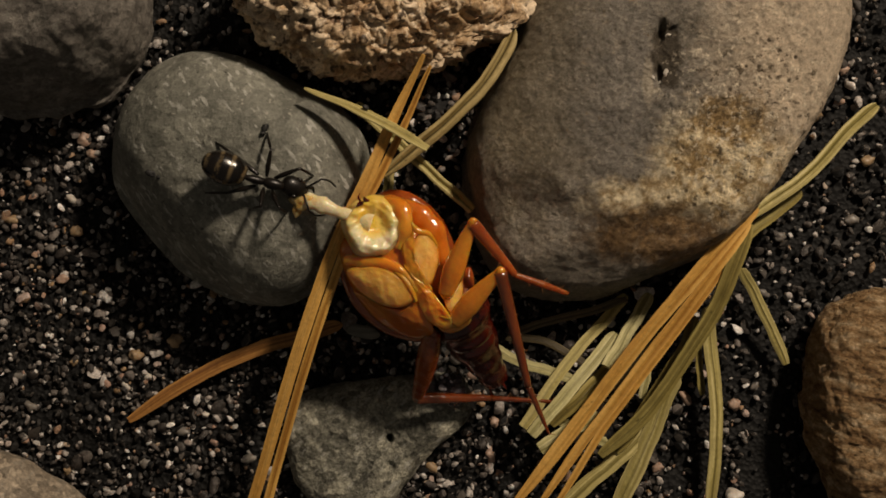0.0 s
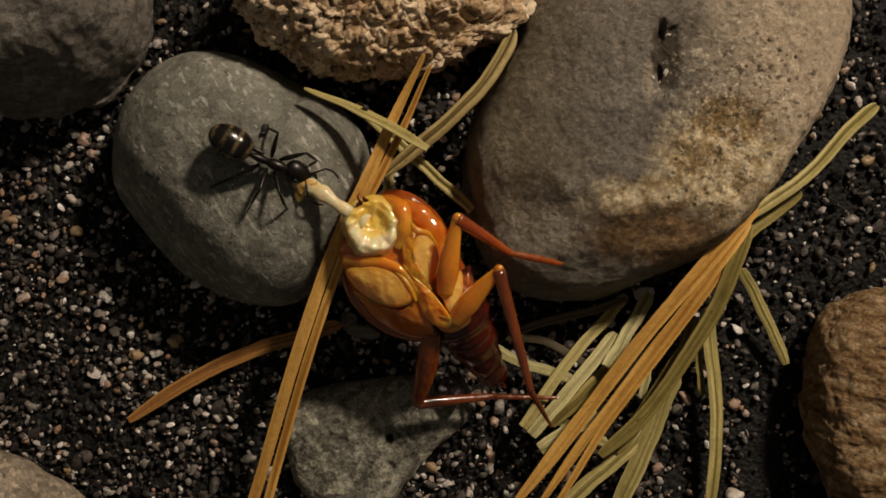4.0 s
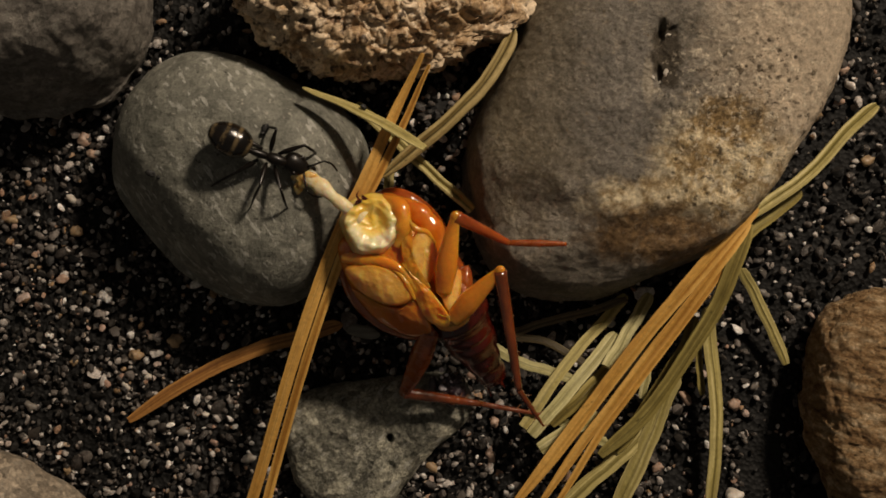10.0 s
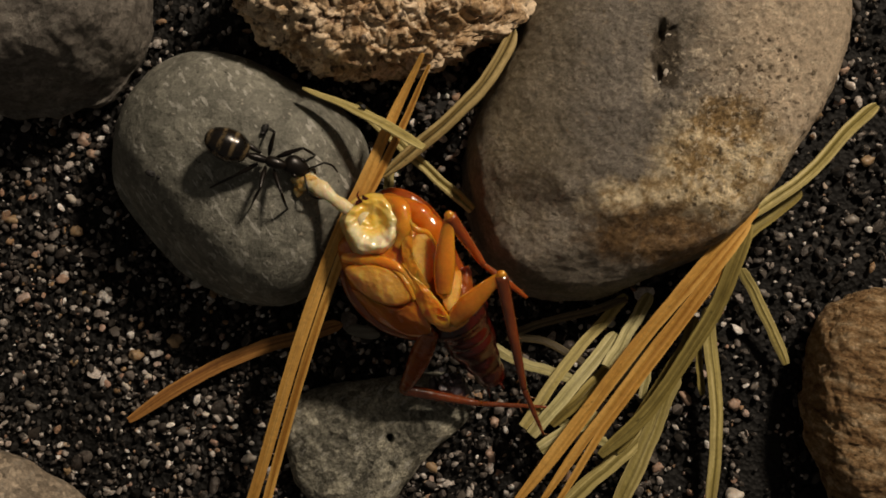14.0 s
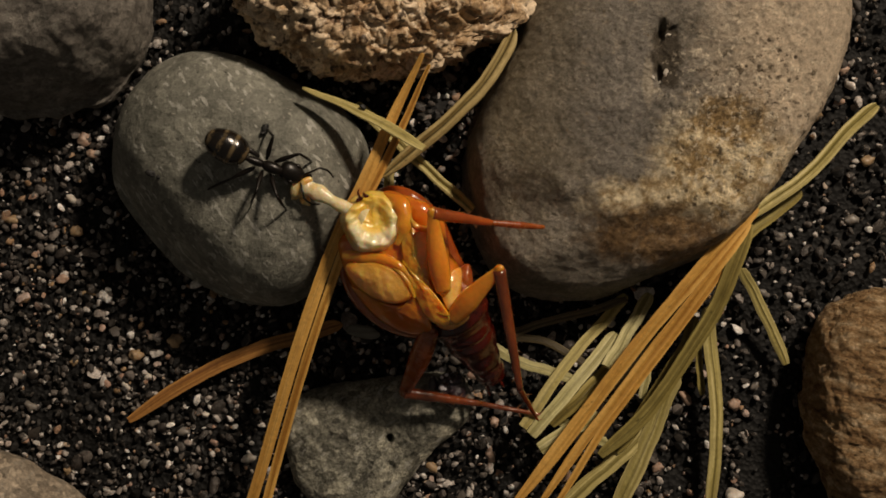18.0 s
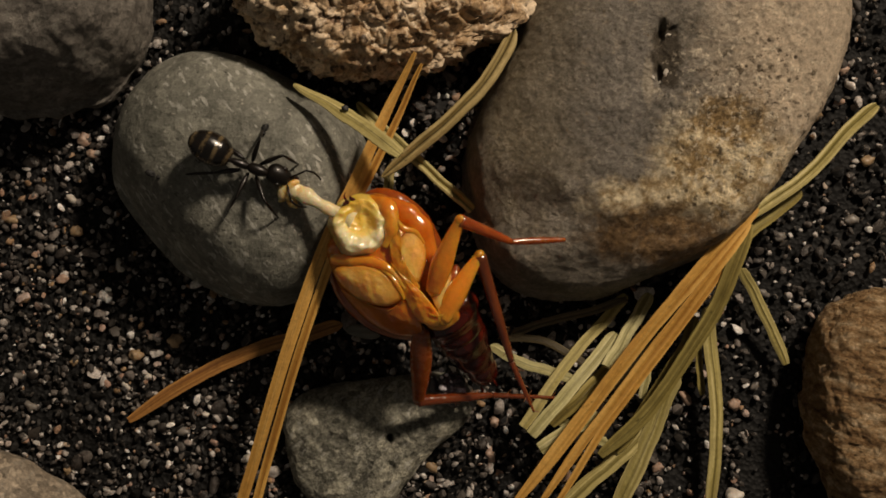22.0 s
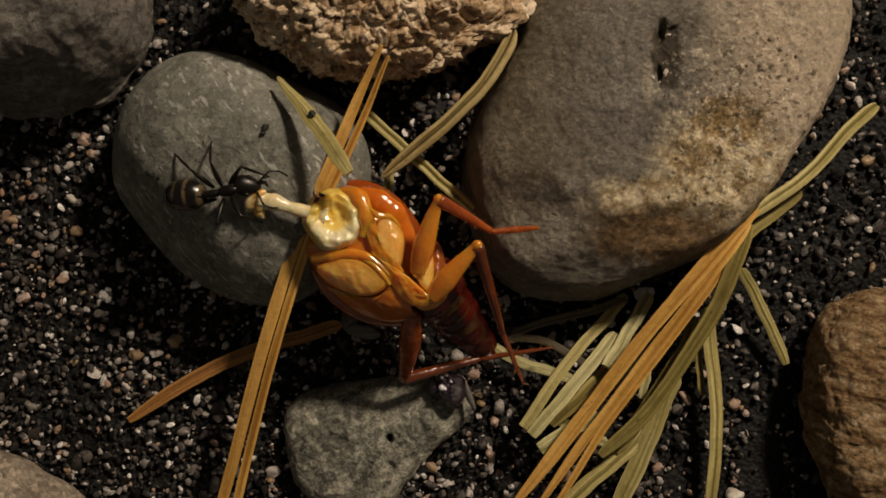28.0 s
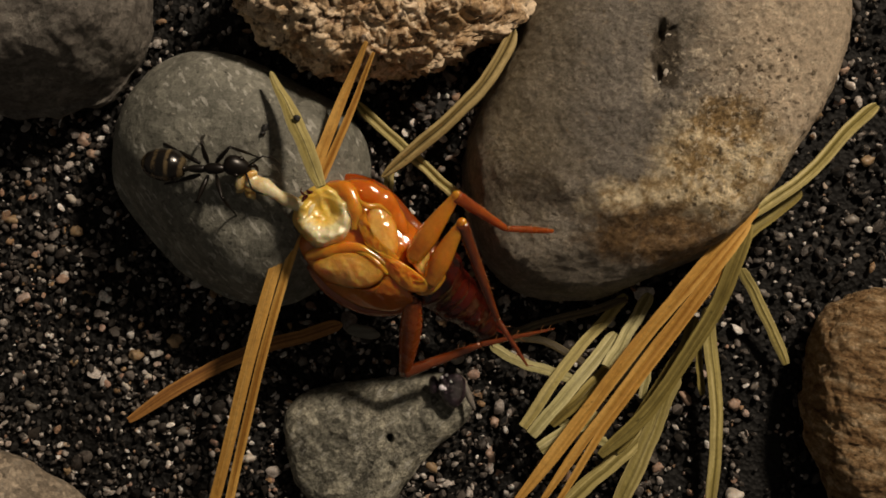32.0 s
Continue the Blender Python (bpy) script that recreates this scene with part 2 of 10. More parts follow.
def tissue_material(name, low, mid, high, gloss=0.5, by_fold=False):
    """Wet soft tissue, cloudy and crumpled, its swollen folds paler."""
    s = Shader(name, 0.25, 0.5, gloss)
    cloud = s.noise(1.5, 5, 0.65)
    if by_fold:
        fold = s.t.nodes.new("ShaderNodeAttribute")
        fold.attribute_name = "across"
        cloud = s.math("ADD", s.math("MULTIPLY", cloud, 0.5), s.math("MULTIPLY", fold.outputs["Fac"], 0.45))
        s.color(s.ramp(cloud, (0.20, low), (0.42, mid), (0.66, high)))
    else:
        s.color(s.ramp(cloud, (0.32, low), (0.46, mid), (0.60, high)))
    s.bump(s.noise(2.2, 4, 0.55), 0.5, 0.2)
    return s.flesh(0.45, (1.0, 0.6, 0.3), 0.6).m


SAND_BED, GRAIN, QUARTZ = sand_bed_material(), grain_material(), quartz_material()
GREY_STONE = smooth_stone_material("grey_river_stone", (0.126, 0.128, 0.107), (0.180, 0.181, 0.153), (0.250, 0.250, 0.210), 0.95, -0.6, gritty=0.22)
DARK_STONE = smooth_stone_material("dark_river_stone", (0.115, 0.105, 0.092), (0.155, 0.143, 0.126), (0.21, 0.195, 0.17), 0.2, 0.3, (0.07, 0.062, 0.052), 0.3)
MOTTLED_STONE = smooth_stone_material("mottled_river_stone", (0.09, 0.09, 0.074), (0.20, 0.196, 0.158), (0.37, 0.355, 0.28), 0.7, 0.9, gritty=0.5)
TAN_STONE = smooth_stone_material("tan_river_stone", (0.19, 0.155, 0.115), (0.27, 0.225, 0.17), (0.34, 0.29, 0.225), 0.2, 0.4, (0.15, 0.115, 0.08))
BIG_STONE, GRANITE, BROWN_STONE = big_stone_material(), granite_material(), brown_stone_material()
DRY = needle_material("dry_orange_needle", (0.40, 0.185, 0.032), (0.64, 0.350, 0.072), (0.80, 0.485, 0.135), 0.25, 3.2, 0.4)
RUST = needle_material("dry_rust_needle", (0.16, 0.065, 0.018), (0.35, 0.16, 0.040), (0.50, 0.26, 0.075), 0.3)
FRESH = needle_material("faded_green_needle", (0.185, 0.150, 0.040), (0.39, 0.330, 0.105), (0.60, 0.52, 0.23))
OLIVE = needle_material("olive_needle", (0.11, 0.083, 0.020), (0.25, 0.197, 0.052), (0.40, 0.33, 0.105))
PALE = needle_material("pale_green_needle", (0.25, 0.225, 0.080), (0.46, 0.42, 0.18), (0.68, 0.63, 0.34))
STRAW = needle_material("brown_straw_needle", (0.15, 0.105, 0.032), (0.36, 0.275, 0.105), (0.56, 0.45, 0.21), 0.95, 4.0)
# Brown darkened to hold the shade below the large stone's edge.
SHADED_BROWN = needle_material("shaded_brown_needle", (0.05, 0.04, 0.022), (0.10, 0.08, 0.042), (0.17, 0.135, 0.075))
AMBER = cuticle_material("amber_skin", (0.68, 0.215, 0.010), (0.84, 0.335, 0.028), 0.16, 0.85, 1.0)
HONEY = cuticle_material("honey_skin", (0.86, 0.42, 0.075), (0.93, 0.53, 0.15), 0.18, 0.85, 1.0, (0.76, 0.27, 0.016))
RUSSET = cuticle_material("russet_skin", (0.20, 0.036, 0.004), (0.40, 0.088, 0.008), 0.16, 0.6, 1.0)
DEEP_AMBER = cuticle_material("deep_amber_skin", (0.54, 0.135, 0.006), (0.74, 0.23, 0.013), 0.16, 0.85, 1.0)
# Umber here and the limb brown below also hold the shade over the hind leg.
UMBER = cuticle_material("umber_skin", (0.20, 0.042, 0.005), (0.34, 0.082, 0.009), 0.22, 0.6, 0.5)
# Dark red of the belly, deepened further for the shade it lies in.
BLOOD = cuticle_material("dark_red_skin", (0.014, 0.0015, 0.001), (0.095, 0.008, 0.003), 0.16, 0.3, 0.4)
LIMB = cuticle_material("brown_limb_skin", (0.10, 0.019, 0.004), (0.20, 0.046, 0.008), 0.16, 0.4, 1.0)
TISSUE = tissue_material("wet_neck_tissue", (0.86, 0.53, 0.06), (0.90, 0.66, 0.20), (0.91, 0.80, 0.50), 0.6, True)
CORD = tissue_material("cream_cord", (0.74, 0.52, 0.22), (0.82, 0.66, 0.37), (0.86, 0.75, 0.50), 0.25)
RAG = tissue_material("orange_rag_of_tissue", (0.64, 0.26, 0.035), (0.76, 0.46, 0.14), (0.84, 0.66, 0.36), 0.4)
ANT, GASTER = ant_material(), gaster_material()
HAIR = Shader("amber_bristle", 0.3, 0.6, 0.3).color((0.22, 0.09, 0.03)).m
SOOT = Shader("black_crumb", 0.6)
SOOT = SOOT.color(SOOT.ramp(SOOT.noise(4), (0.3, 0.006), (0.7, 0.03))).m
# Pale lilac-white that paints the drop's sparkles.
GLINT = Shader("drop_glint", 0.2, 0.9, 0.5).color((0.78, 0.75, 0.82)).m
DROP = Shader("dark_wet_drop", 0.2, 0.9, 0.5)
DROP = DROP.color(DROP.ramp(DROP.noise(3), (0.3, (0.010, 0.006, 0.010)), (0.7, (0.05, 0.03, 0.045)))).bump(DROP.noise(5, 3), 0.9, 0.25).m
WHITE_PEBBLE = pebble_material("white_quartz", (0.62, 0.58, 0.52), (0.45, 0.40, 0.34))
PINK_PEBBLE = pebble_material("pinkish_quartz", (0.46, 0.33, 0.25), (0.30, 0.20, 0.15))
TAN_PEBBLE = pebble_material("tan_grit", (0.38, 0.27, 0.15), (0.22, 0.15, 0.09))
GREY_PEBBLE = pebble_material("grey_grit", (0.22, 0.20, 0.175), (0.12, 0.11, 0.10))
FLAKE = Shader("grey_husk", 0.5)
FLAKE = FLAKE.color(FLAKE.ramp(FLAKE.noise(1, 4, 0.6, FLAKE.space((0.6, 5, 5))), (0.3, (0.09, 0.09, 0.075)), (0.7, (0.26, 0.25, 0.21)))).m


# ---- shapes: each gives (points in mm, faces) ----
def mesh_of(name, shape, material, smooth=True, crisp=0):
    me = bpy.data.meshes.new(name)
    me.from_pydata([(x * MM, y * MM, z * MM) for x, y, z in shape[0]], [], shape[1])
    me.materials.append(material)
    if len(shape) > 2:
        me.attributes.new("across", "FLOAT", "POINT").data.foreach_set("value", shape[2])
        me.attributes.new("grain", "FLOAT_VECTOR", "POINT").data.foreach_set("vector", shape[3])
    if smooth:
        me.shade_smooth()
    if crisp:
        me.set_sharp_from_angle(angle=radians(crisp))
    me.update()
    return me


def rest(ob, x, y):
    """Height in mm of the upper side of a mesh at a spot."""
    v = np.empty(len(ob.data.vertices) * 3)
    ob.data.vertices.foreach_get("co", v)
    v = v.reshape(-1, 3) / MM + np.array(ob.location) / MM
    near = v[np.argsort((v[:, 0] - x) ** 2 + (v[:, 1] - y) ** 2)[:6]]
    return float(near[:, 2].max())


def thing(name, shape, material, at, label, category, group="", kind="", smooth=True, crisp=0):
    ob = new(name, mesh_of(name, shape, material, smooth, crisp))
    ob.location = [c * MM for c in at]
    return tagged(ob, label, category, group, kind)


def base(name, at, label, category, group=""):
    ob = new(name)
    ob.empty_display_size = 0.002
    ob.location = [c * MM for c in at]
    return tagged(ob, label, category, group)


def part(name, shape, material, parent, label="", at=None, smooth=True, crisp=0):
    ob = new(name, mesh_of(name, shape, material, smooth, crisp))
    ob.parent = parent
    if at:
        ob.location = [c * MM for c in at]
    return tagged(ob, label)


def joined(*shapes):
    points, faces = [], []
    for p, f in shapes:
        n = len(points)
        points += [tuple(q) for q in p]
        faces += [[k + n for k in g] for g in f]
    return points, faces


def along(values, n, loop=False):
    """n smooth samples through control values (tuples), as an open or closed curve."""
    v = [np.array(k, float) for k in values]
    out, count = [], len(v)
    for i in range(n):
        u = i / n * count if loop else i / (n - 1) * (count - 1)
        k = min(int(u), count - 1 if loop else count - 2)
        f = u - k
        pick = (lambda j: v[j % count]) if loop else (lambda j: v[min(max(j, 0), count - 1)])
        a, b, c, d = pick(k - 1), pick(k), pick(k + 1), pick(k + 2)
        out.append(0.5 * (2 * b + (c - a) * f + (2 * a - 5 * b + 4 * c - d) * f * f + (3 * b - a - 3 * c + d) * f ** 3))
    return out


def rings(loops, cap=True):
    """Skin over a row of rings with equally many points."""
    n = len(loops[0])
    points = [tuple(p) for r in loops for p in r]
    faces = [[i * n + j, i * n + (j + 1) % n, (i + 1) * n + (j + 1) % n, (i + 1) * n + j] for i in range(len(loops) - 1) for j in range(n)]
    if cap:
        faces += [list(range(n))[::-1], [(len(loops) - 1) * n + j for j in range(n)]]
    return points, faces


def blob(centre, size, turn=0.0, lean=0.0, rough=0.0, freq=1.2, taper=0.0, power=1.0, seg=26, rows=14, seed=0):
    """A rounded lump: half sizes along its own axes, turned about z, leaned about y, narrowed towards +x by taper."""
    m = Matrix.Translation(centre) @ Matrix.Rotation(radians(turn), 4, "Z") @ Matrix.Rotation(radians(lean), 4, "Y")
    loops = []
    for i in range(rows + 1):
        a = math.pi * (0.004 + 0.992 * i / rows)
        ring = []
        for j in range(seg):
            b = 2 * math.pi * j / seg
            c = math.sin(a) ** power
            x = -math.cos(a) * size[0]
            k = 1 - taper * (x / size[0])
            q = Vector((x, math.cos(b) * c * size[1] * k, math.sin(b) * c * size[2] * k))
            if rough:
                q *= 1 + rough * noise.noise(q * freq + Vector((seed * 7.3, seed * 3.1, seed)))
            ring.append(m @ q)
        loops.append(ring)
    return rings(loops)


def tube(line, widths, n=14, seg=10, flat=1.0, loop_rough=0.0, seed=0):
    """A round limb along control points, with half widths given at the same points."""
    line, widths = along(line, n), along([(w,) for w in widths], n)
    loops = []
    for i, (p, w) in enumerate(zip(line, widths)):
        t = Vector(line[min(i + 1, n - 1)] - line[max(i - 1, 0)]).normalized()
        side = t.cross(Vector((0, 0, 1)))
        side = side.normalized() if side.length > 0.05 else Vector((0, 1, 0))
        up = side.cross(t)
        r = float(w[0]) * (1 + loop_rough * noise.noise(Vector(p) * 2.0 + Vector((seed, 0, 0))))
        loops.append([Vector(p) + side * (math.cos(2 * math.pi * j / seg) * r) + up * (math.sin(2 * math.pi * j / seg) * r * flat) for j in range(seg)])
    return rings(loops)


RIBBED = ((-1.0, 0.0), (-0.90, 0.52), (-0.58, 0.74), (-0.26, 0.42), (0.0, -0.12), (0.26, 0.42), (0.58, 0.74), (0.90, 0.52), (1.0, 0.0), (0.6, -0.6), (0.0, -0.8), (-0.6, -0.6))
FLAT = ((-1.0, 0.0), (-0.96, 0.40), (-0.55, 0.50), (-0.10, 0.62), (0.02, 0.50), (0.30, 0.66), (0.70, 0.56), (0.97, 0.36), (1.0, 0.0), (0.6, -0.6), (0.0, -0.8), (-0.6, -0.6))


def blade(line, width, thick=0.32, start=0.35, end=0.12, roll=0.0, n=34, seed=0, section=FLAT, reach=0.16, lead=0.10):
    """A conifer needle: ribbed or flat, tapered at its ends, a little uneven."""
    pts = along(line, n)
    loops = []
    for i, p in enumerate(pts):
        t = Vector(pts[min(i + 1, n - 1)] - pts[max(i - 1, 0)]).normalized()
        side = t.cross(Vector((0, 0, 1))).normalized()
        up = side.cross(t)
        u = i / (n - 1)
        turn = Matrix.Rotation(radians(roll + 14 * noise.noise(Vector((u * 2.2, seed * 2.9, 3)))), 3, t)
        side, up = turn @ side, turn @ up
        k = min(1, start + (1 - start) * (u / lead) ** 0.6 if u < lead else 1, end + (1 - end) * ((1 - u) / reach) ** 0.75 if u > 1 - reach else 1)
        k *= 1 + 0.08 * noise.noise(Vector((u * 7, seed * 3.7, 0))) + 0.06 * noise.noise(Vector((u * 25, seed * 1.7, 5)))
        w, h = width / 2 * k, thick / 2 * (0.4 + 0.6 * k) * max(width, 0.5)
        wob = Vector((noise.noise(Vector((u * 5, seed, 1))), noise.noise(Vector((u * 5, seed, 8))), 0)) * 0.06
        loops.append([Vector(p) + wob + side * (a * w) + up * (b * h) for a, b in section])
    far = (Vector(pts[-1]) - Vector(pts[0])).length / (n - 1)
    grain = [v for i in range(n) for a, b in section for v in (i * far + seed * 31.7, a * width / 2 + seed * 5.3, 0.0)]
    return (*rings(loops), [abs(a) if b >= -0.2 else 0.5 for _ in loops for a, b in section], grain)


def spines(line, count, reach, seed, width=0.022, spread=1.0):
    """Short stiff bristles standing off a limb."""
    rng = random.Random(seed)
    pts, out = along(line, 30), []
    for k in range(count):
        i = rng.randrange(4, 29)
        p, t = Vector(pts[i]), Vector(pts[i] - pts[i - 1]).normalized()
        side = t.cross(Vector((0, 0, 1))).normalized() * rng.choice((-1, 1))
        tip = p + (side * spread + Vector((0, 0, rng.uniform(-0.3, 0.6))) + t * 0.7).normalized() * reach * rng.uniform(0.7, 1.2)
        out.append(tube([p, p.lerp(tip, 0.5), tip], [width, width * 0.7, width * 0.15], 4, 5))
    return joined(*out)


def stone_shape(radii, middle, top, low, blunt=0.6, tilt=(0, 0), relief=((0.25, 0.35), (0.9, 0.10), (3.0, 0.03)), dents=(), fall=(0, 0, 0, 0), crystals=0.0, seg=150, rows=70, seed=0):
    """A stone: its girth as radii round the circle, seen from above, at height 0; top above and low below that height."""
    girth = [float(r[0]) for r in along([(r,) for r in radii], seg, True)]
    loops = []
    rim, crown = rows // 4, rows - rows // 4
    bend = math.acos(0.8)
    angles = [-math.pi / 2 * (0.996 - k / 16) for k in range(16)] + [bend * k / rim for k in range(rim)]
    angles += [math.acos((0.8 ** blunt * (1 - k / (crown + 0.5))) ** (1 / blunt)) for k in range(crown + 1)]
    for a in angles:
        c, s = math.cos(a) ** blunt, math.sin(a)
        ring = []
        for j in range(seg):
            b = 2 * math.pi * j / seg
            p = Vector((girth[j] * c * math.cos(b), girth[j] * c * math.sin(b), s * (top * (1 + c * (tilt[0] * math.cos(b) + tilt[1] * math.sin(b))) if s > 0 else low)))
            out = Vector((math.cos(b) * math.cos(a), math.sin(b) * math.cos(a), math.sin(a)))
            lift = sum(amp * noise.noise(p * freq + Vector((seed * 5.1, seed * 2.3, seed * 9.7))) for freq, amp in relief)
            if crystals:
                q = p * 1.9 + Vector((noise.noise(p * 1.7), noise.noise(p * 1.7 + Vector((9, 0, 0))), noise.noise(p * 1.7 + Vector((0, 9, 0))))) * 0.5
                far, near = noise.voronoi(q)
                lift += crystals * (0.7 * noise.noise(near[0] * 3.3) + 1.3 * (0.35 - far[0] * far[0])) + crystals * 0.45 * noise.noise(noise.voronoi(q * 2.1)[1][0] * 2.7)
                lift -= crystals * 2.2 * max(0.0, noise.noise(p * 1.05 + Vector((3, 8, 1))) - 0.22)
            drop = fall[3] * max(0.0, p.x * fall[0] + p.y * fall[1] - fall[2]) ** 2 if s > 0 else 0.0
            for x, y, w, l, turn, deep in dents:
                e = Matrix.Rotation(-radians(turn), 2) @ Vector((p.x - x, p.y - y))
                f = (e.x / w) ** 2 + (e.y / l) ** 2
                if s > 0 and f < 4:
                    drop += deep * math.exp(-f * f) * min(1.0, s * 6)
            ring.append(p + out * lift - Vector((0, 0, min(drop, max(0.0, p.z - 0.1) * 0.9 + 0.02))))
        loops.append(ring)
    return rings(loops)


# ---- the bed of black sand ----
STONES = []


def sand_height(x, y):
    """The bed is nearly level, with a low heap between the grey, tan and large stones."""
    heap = 2.3 * math.exp(-((x + 0.4) / 2.0) ** 2 - ((y - 5.6) / 2.6) ** 2)
    return heap + 0.16 * noise.noise(Vector((x * 0.5, y * 0.5, 0))) + 0.12 * noise.noise(Vector((x * 2.2, y * 2.2, 4)))


def lay_sand():
    def steps(fine, cell, far):
        inner = list(np.arange(-fine, fine + 1e-6, cell))
        outer, g = [], cell
        while (outer[-1] if outer else fine) < far:
            g *= 1.5
            outer.append((outer[-1] if outer else fine) + g)
        return [-v for v in outer[::-1]] + inner + outer
    xs, ys = steps(25, 0.3, 900), steps(16, 0.3, 900)
    points = [(x, y, sand_height(x, y)) for y in ys for x in xs]
    n = len(xs)
    faces = [[j * n + i, j * n + i + 1, (j + 1) * n + i + 1, (j + 1) * n + i] for j in range(len(ys) - 1) for i in range(n - 1)]
    thing("ground", (points, faces), SAND_BED, (0, 0, 0), "bed of fine black sand under the stones", "ground", kind="structure")


ICO = ((0, 0, 1), (0.894, 0, 0.447), (0.276, 0.851, 0.447), (-0.724, 0.526, 0.447), (-0.724, -0.526, 0.447), (0.276, -0.851, 0.447),
       (0.724, 0.526, -0.447), (-0.276, 0.851, -0.447), (-0.894, 0, -0.447), (-0.276, -0.851, -0.447), (0.724, -0.526, -0.447), (0, 0, -1))
ICO_FACES = [(0, a, a % 5 + 1) for a in range(1, 6)] + [(a, a + 5, a % 5 + 1) for a in range(1, 6)] + [(a % 5 + 1, a + 5, a % 5 + 6) for a in range(1, 6)] + [(11, a % 5 + 6, a + 5) for a in range(1, 6)]


def under_stone(x, y, slack=0.9):
    for cx, cy, radii in STONES:
        d, b = math.hypot(x - cx, y - cy), math.atan2(y - cy, x - cx) % (2 * math.pi)
        k = b / (2 * math.pi) * len(radii)
        r = radii[int(k) % len(radii)] * (1 - k % 1) + radii[(int(k) + 1) % len(radii)] * (k % 1)
        if d < r * slack:
            return True
    return False


def round_ico():
    """An icosphere with its edges split once: 42 points, 80 faces."""
    points, faces, mid = [Vector(p).normalized() for p in ICO], [], {}

    def half(a, b):
        key = (min(a, b), max(a, b))
        if key not in mid:
            mid[key] = len(points)
            points.append(((points[a] + points[b]) / 2).normalized())
        return mid[key]
    for a, b, c in ICO_FACES:
        d, e, f = half(a, b), half(b, c), half(c, a)
        faces += [(a, d, f), (d, b, e), (f, e, c), (d, e, f)]
    return np.array([tuple(p) for p in points]), np.array(faces)


def scatter_grains(name, label, material, ball, seed, near, far, size, spread, lift):
    """Loose grains of uneven, lumpy shape, too many to count."""
    rng = np.random.default_rng(seed)
    unit, skin = ball
    points, faces, count = [], [], 0
    for x0, x1, y0, y1, many in ((-23, 23, -14, 14, near), (-60, 60, -45, 45, far)):
        for k in range(many):
            x, y = rng.uniform(x0, x1), rng.uniform(y0, y1)
            thin = 0.55 + 0.9 * noise.noise(Vector((x * 0.35, y * 0.35, seed)))
            # Grains are left out in the shadowed gaps to make the shade there darker.
            bare = (9.5 < x < 15 and y < -1) or (-14 < x < -5 and y > 7)
            if under_stone(x, y) or (bare and rng.random() < 0.5) or rng.random() > 0.62 + 0.5 * thin or (x > 13.5 and rng.random() < 0.55) or (many == far and abs(x) < 23 and abs(y) < 14):
                continue
            r = min(0.40, size * math.exp(rng.normal(0, spread)))
            ways = rng.normal(0, 1, (4, 3))
            ways /= np.linalg.norm(ways, axis=1)[:, None]
            swell = 1 + 0.20 * np.cos(2.6 * unit @ ways[0] + rng.uniform(0, 6)) + 0.16 * np.cos(3.7 * unit @ ways[1] + rng.uniform(0, 6))
            swell = np.minimum(swell, rng.uniform(0.62, 0.9) / np.maximum(unit @ ways[2], 0.05))
            swell = np.minimum(swell, rng.uniform(0.62, 0.9) / np.maximum(unit @ ways[3], 0.05))
            v = unit * swell[:, None] * (r * rng.uniform(0.9, 1.5), r * rng.uniform(0.75, 1.05), r * rng.uniform(0.6, 0.95))
            m = np.array(Euler((rng.uniform(-0.7, 0.7), rng.uniform(-0.7, 0.7), rng.uniform(0, 6.28))).to_matrix())
            points.append(v @ m.T + (x, y, sand_height(x, y) + lift + r * 0.35 + rng.uniform(0, 0.12)))
            faces.append(skin + count)
            count += len(unit)
    thing(name, (np.concatenate(points).tolist(), np.concatenate(faces).tolist()), material, (0, 0, 0), label, "sand", kind="stuff", crisp=34)


lay_sand()


# ---- the stones ----
def stone(name, spot, material, label, relief=((0.25, 0.35), (0.9, 0.10), (3.0, 0.03)), top=3.0, low=2.4, **more):
    x, y, z, radii = spot
    STONES.append((x, y, radii))
    return thing(name, stone_shape(radii, z, top, low, relief=relief, **more), material, (x, y, z), label, "stone", "stones on the sand")


grey_stone = stone("stone", (-8.68, 2.97, 1.80, (5.55, 5.56, 5.25, 4.85, 4.88, 5.20, 5.63, 5.81, 5.81, 5.68, 5.43, 4.91, 4.53, 4.53, 4.74, 5.21, 5.65, 5.77, 5.58, 5.55)),
      GREY_STONE, "smooth grey-green river stone with pale nicks, under the ant", top=4.0, low=2.0, blunt=0.58, tilt=(0.14, 0.12), relief=((0.25, 0.2), (0.9, 0.05), (3.0, 0.02)),
      fall=(-0.75, -0.66, 1.5, 0.21), dents=((-1.49, -0.49, 0.5, 0.3, 0, 0.1),), seg=220, rows=110, seed=1)
stone("stone", (-17.14, 10.25, 1.40, (4.68, 4.41, 4.26, 4.03, 4.11, 4.00, 4.31, 4.51, 4.77, 4.82, 4.90, 5.02, 4.93, 5.01, 4.77, 4.59, 4.52, 4.71, 4.63, 4.71)),
      DARK_STONE, "dark grey rounded stone with a rough lower edge", top=6.0, low=1.9, blunt=0.5, relief=((0.25, 0.4), (0.9, 0.16), (2.6, 0.08)), dents=((2.08, -2.52, 0.3, 0.4, 20, 0.22), (-0.60, -2.10, 0.5, 0.3, -30, 0.08)), fall=(0.30, -0.95, 0.8, 0.15), seg=220, rows=110, seed=2)
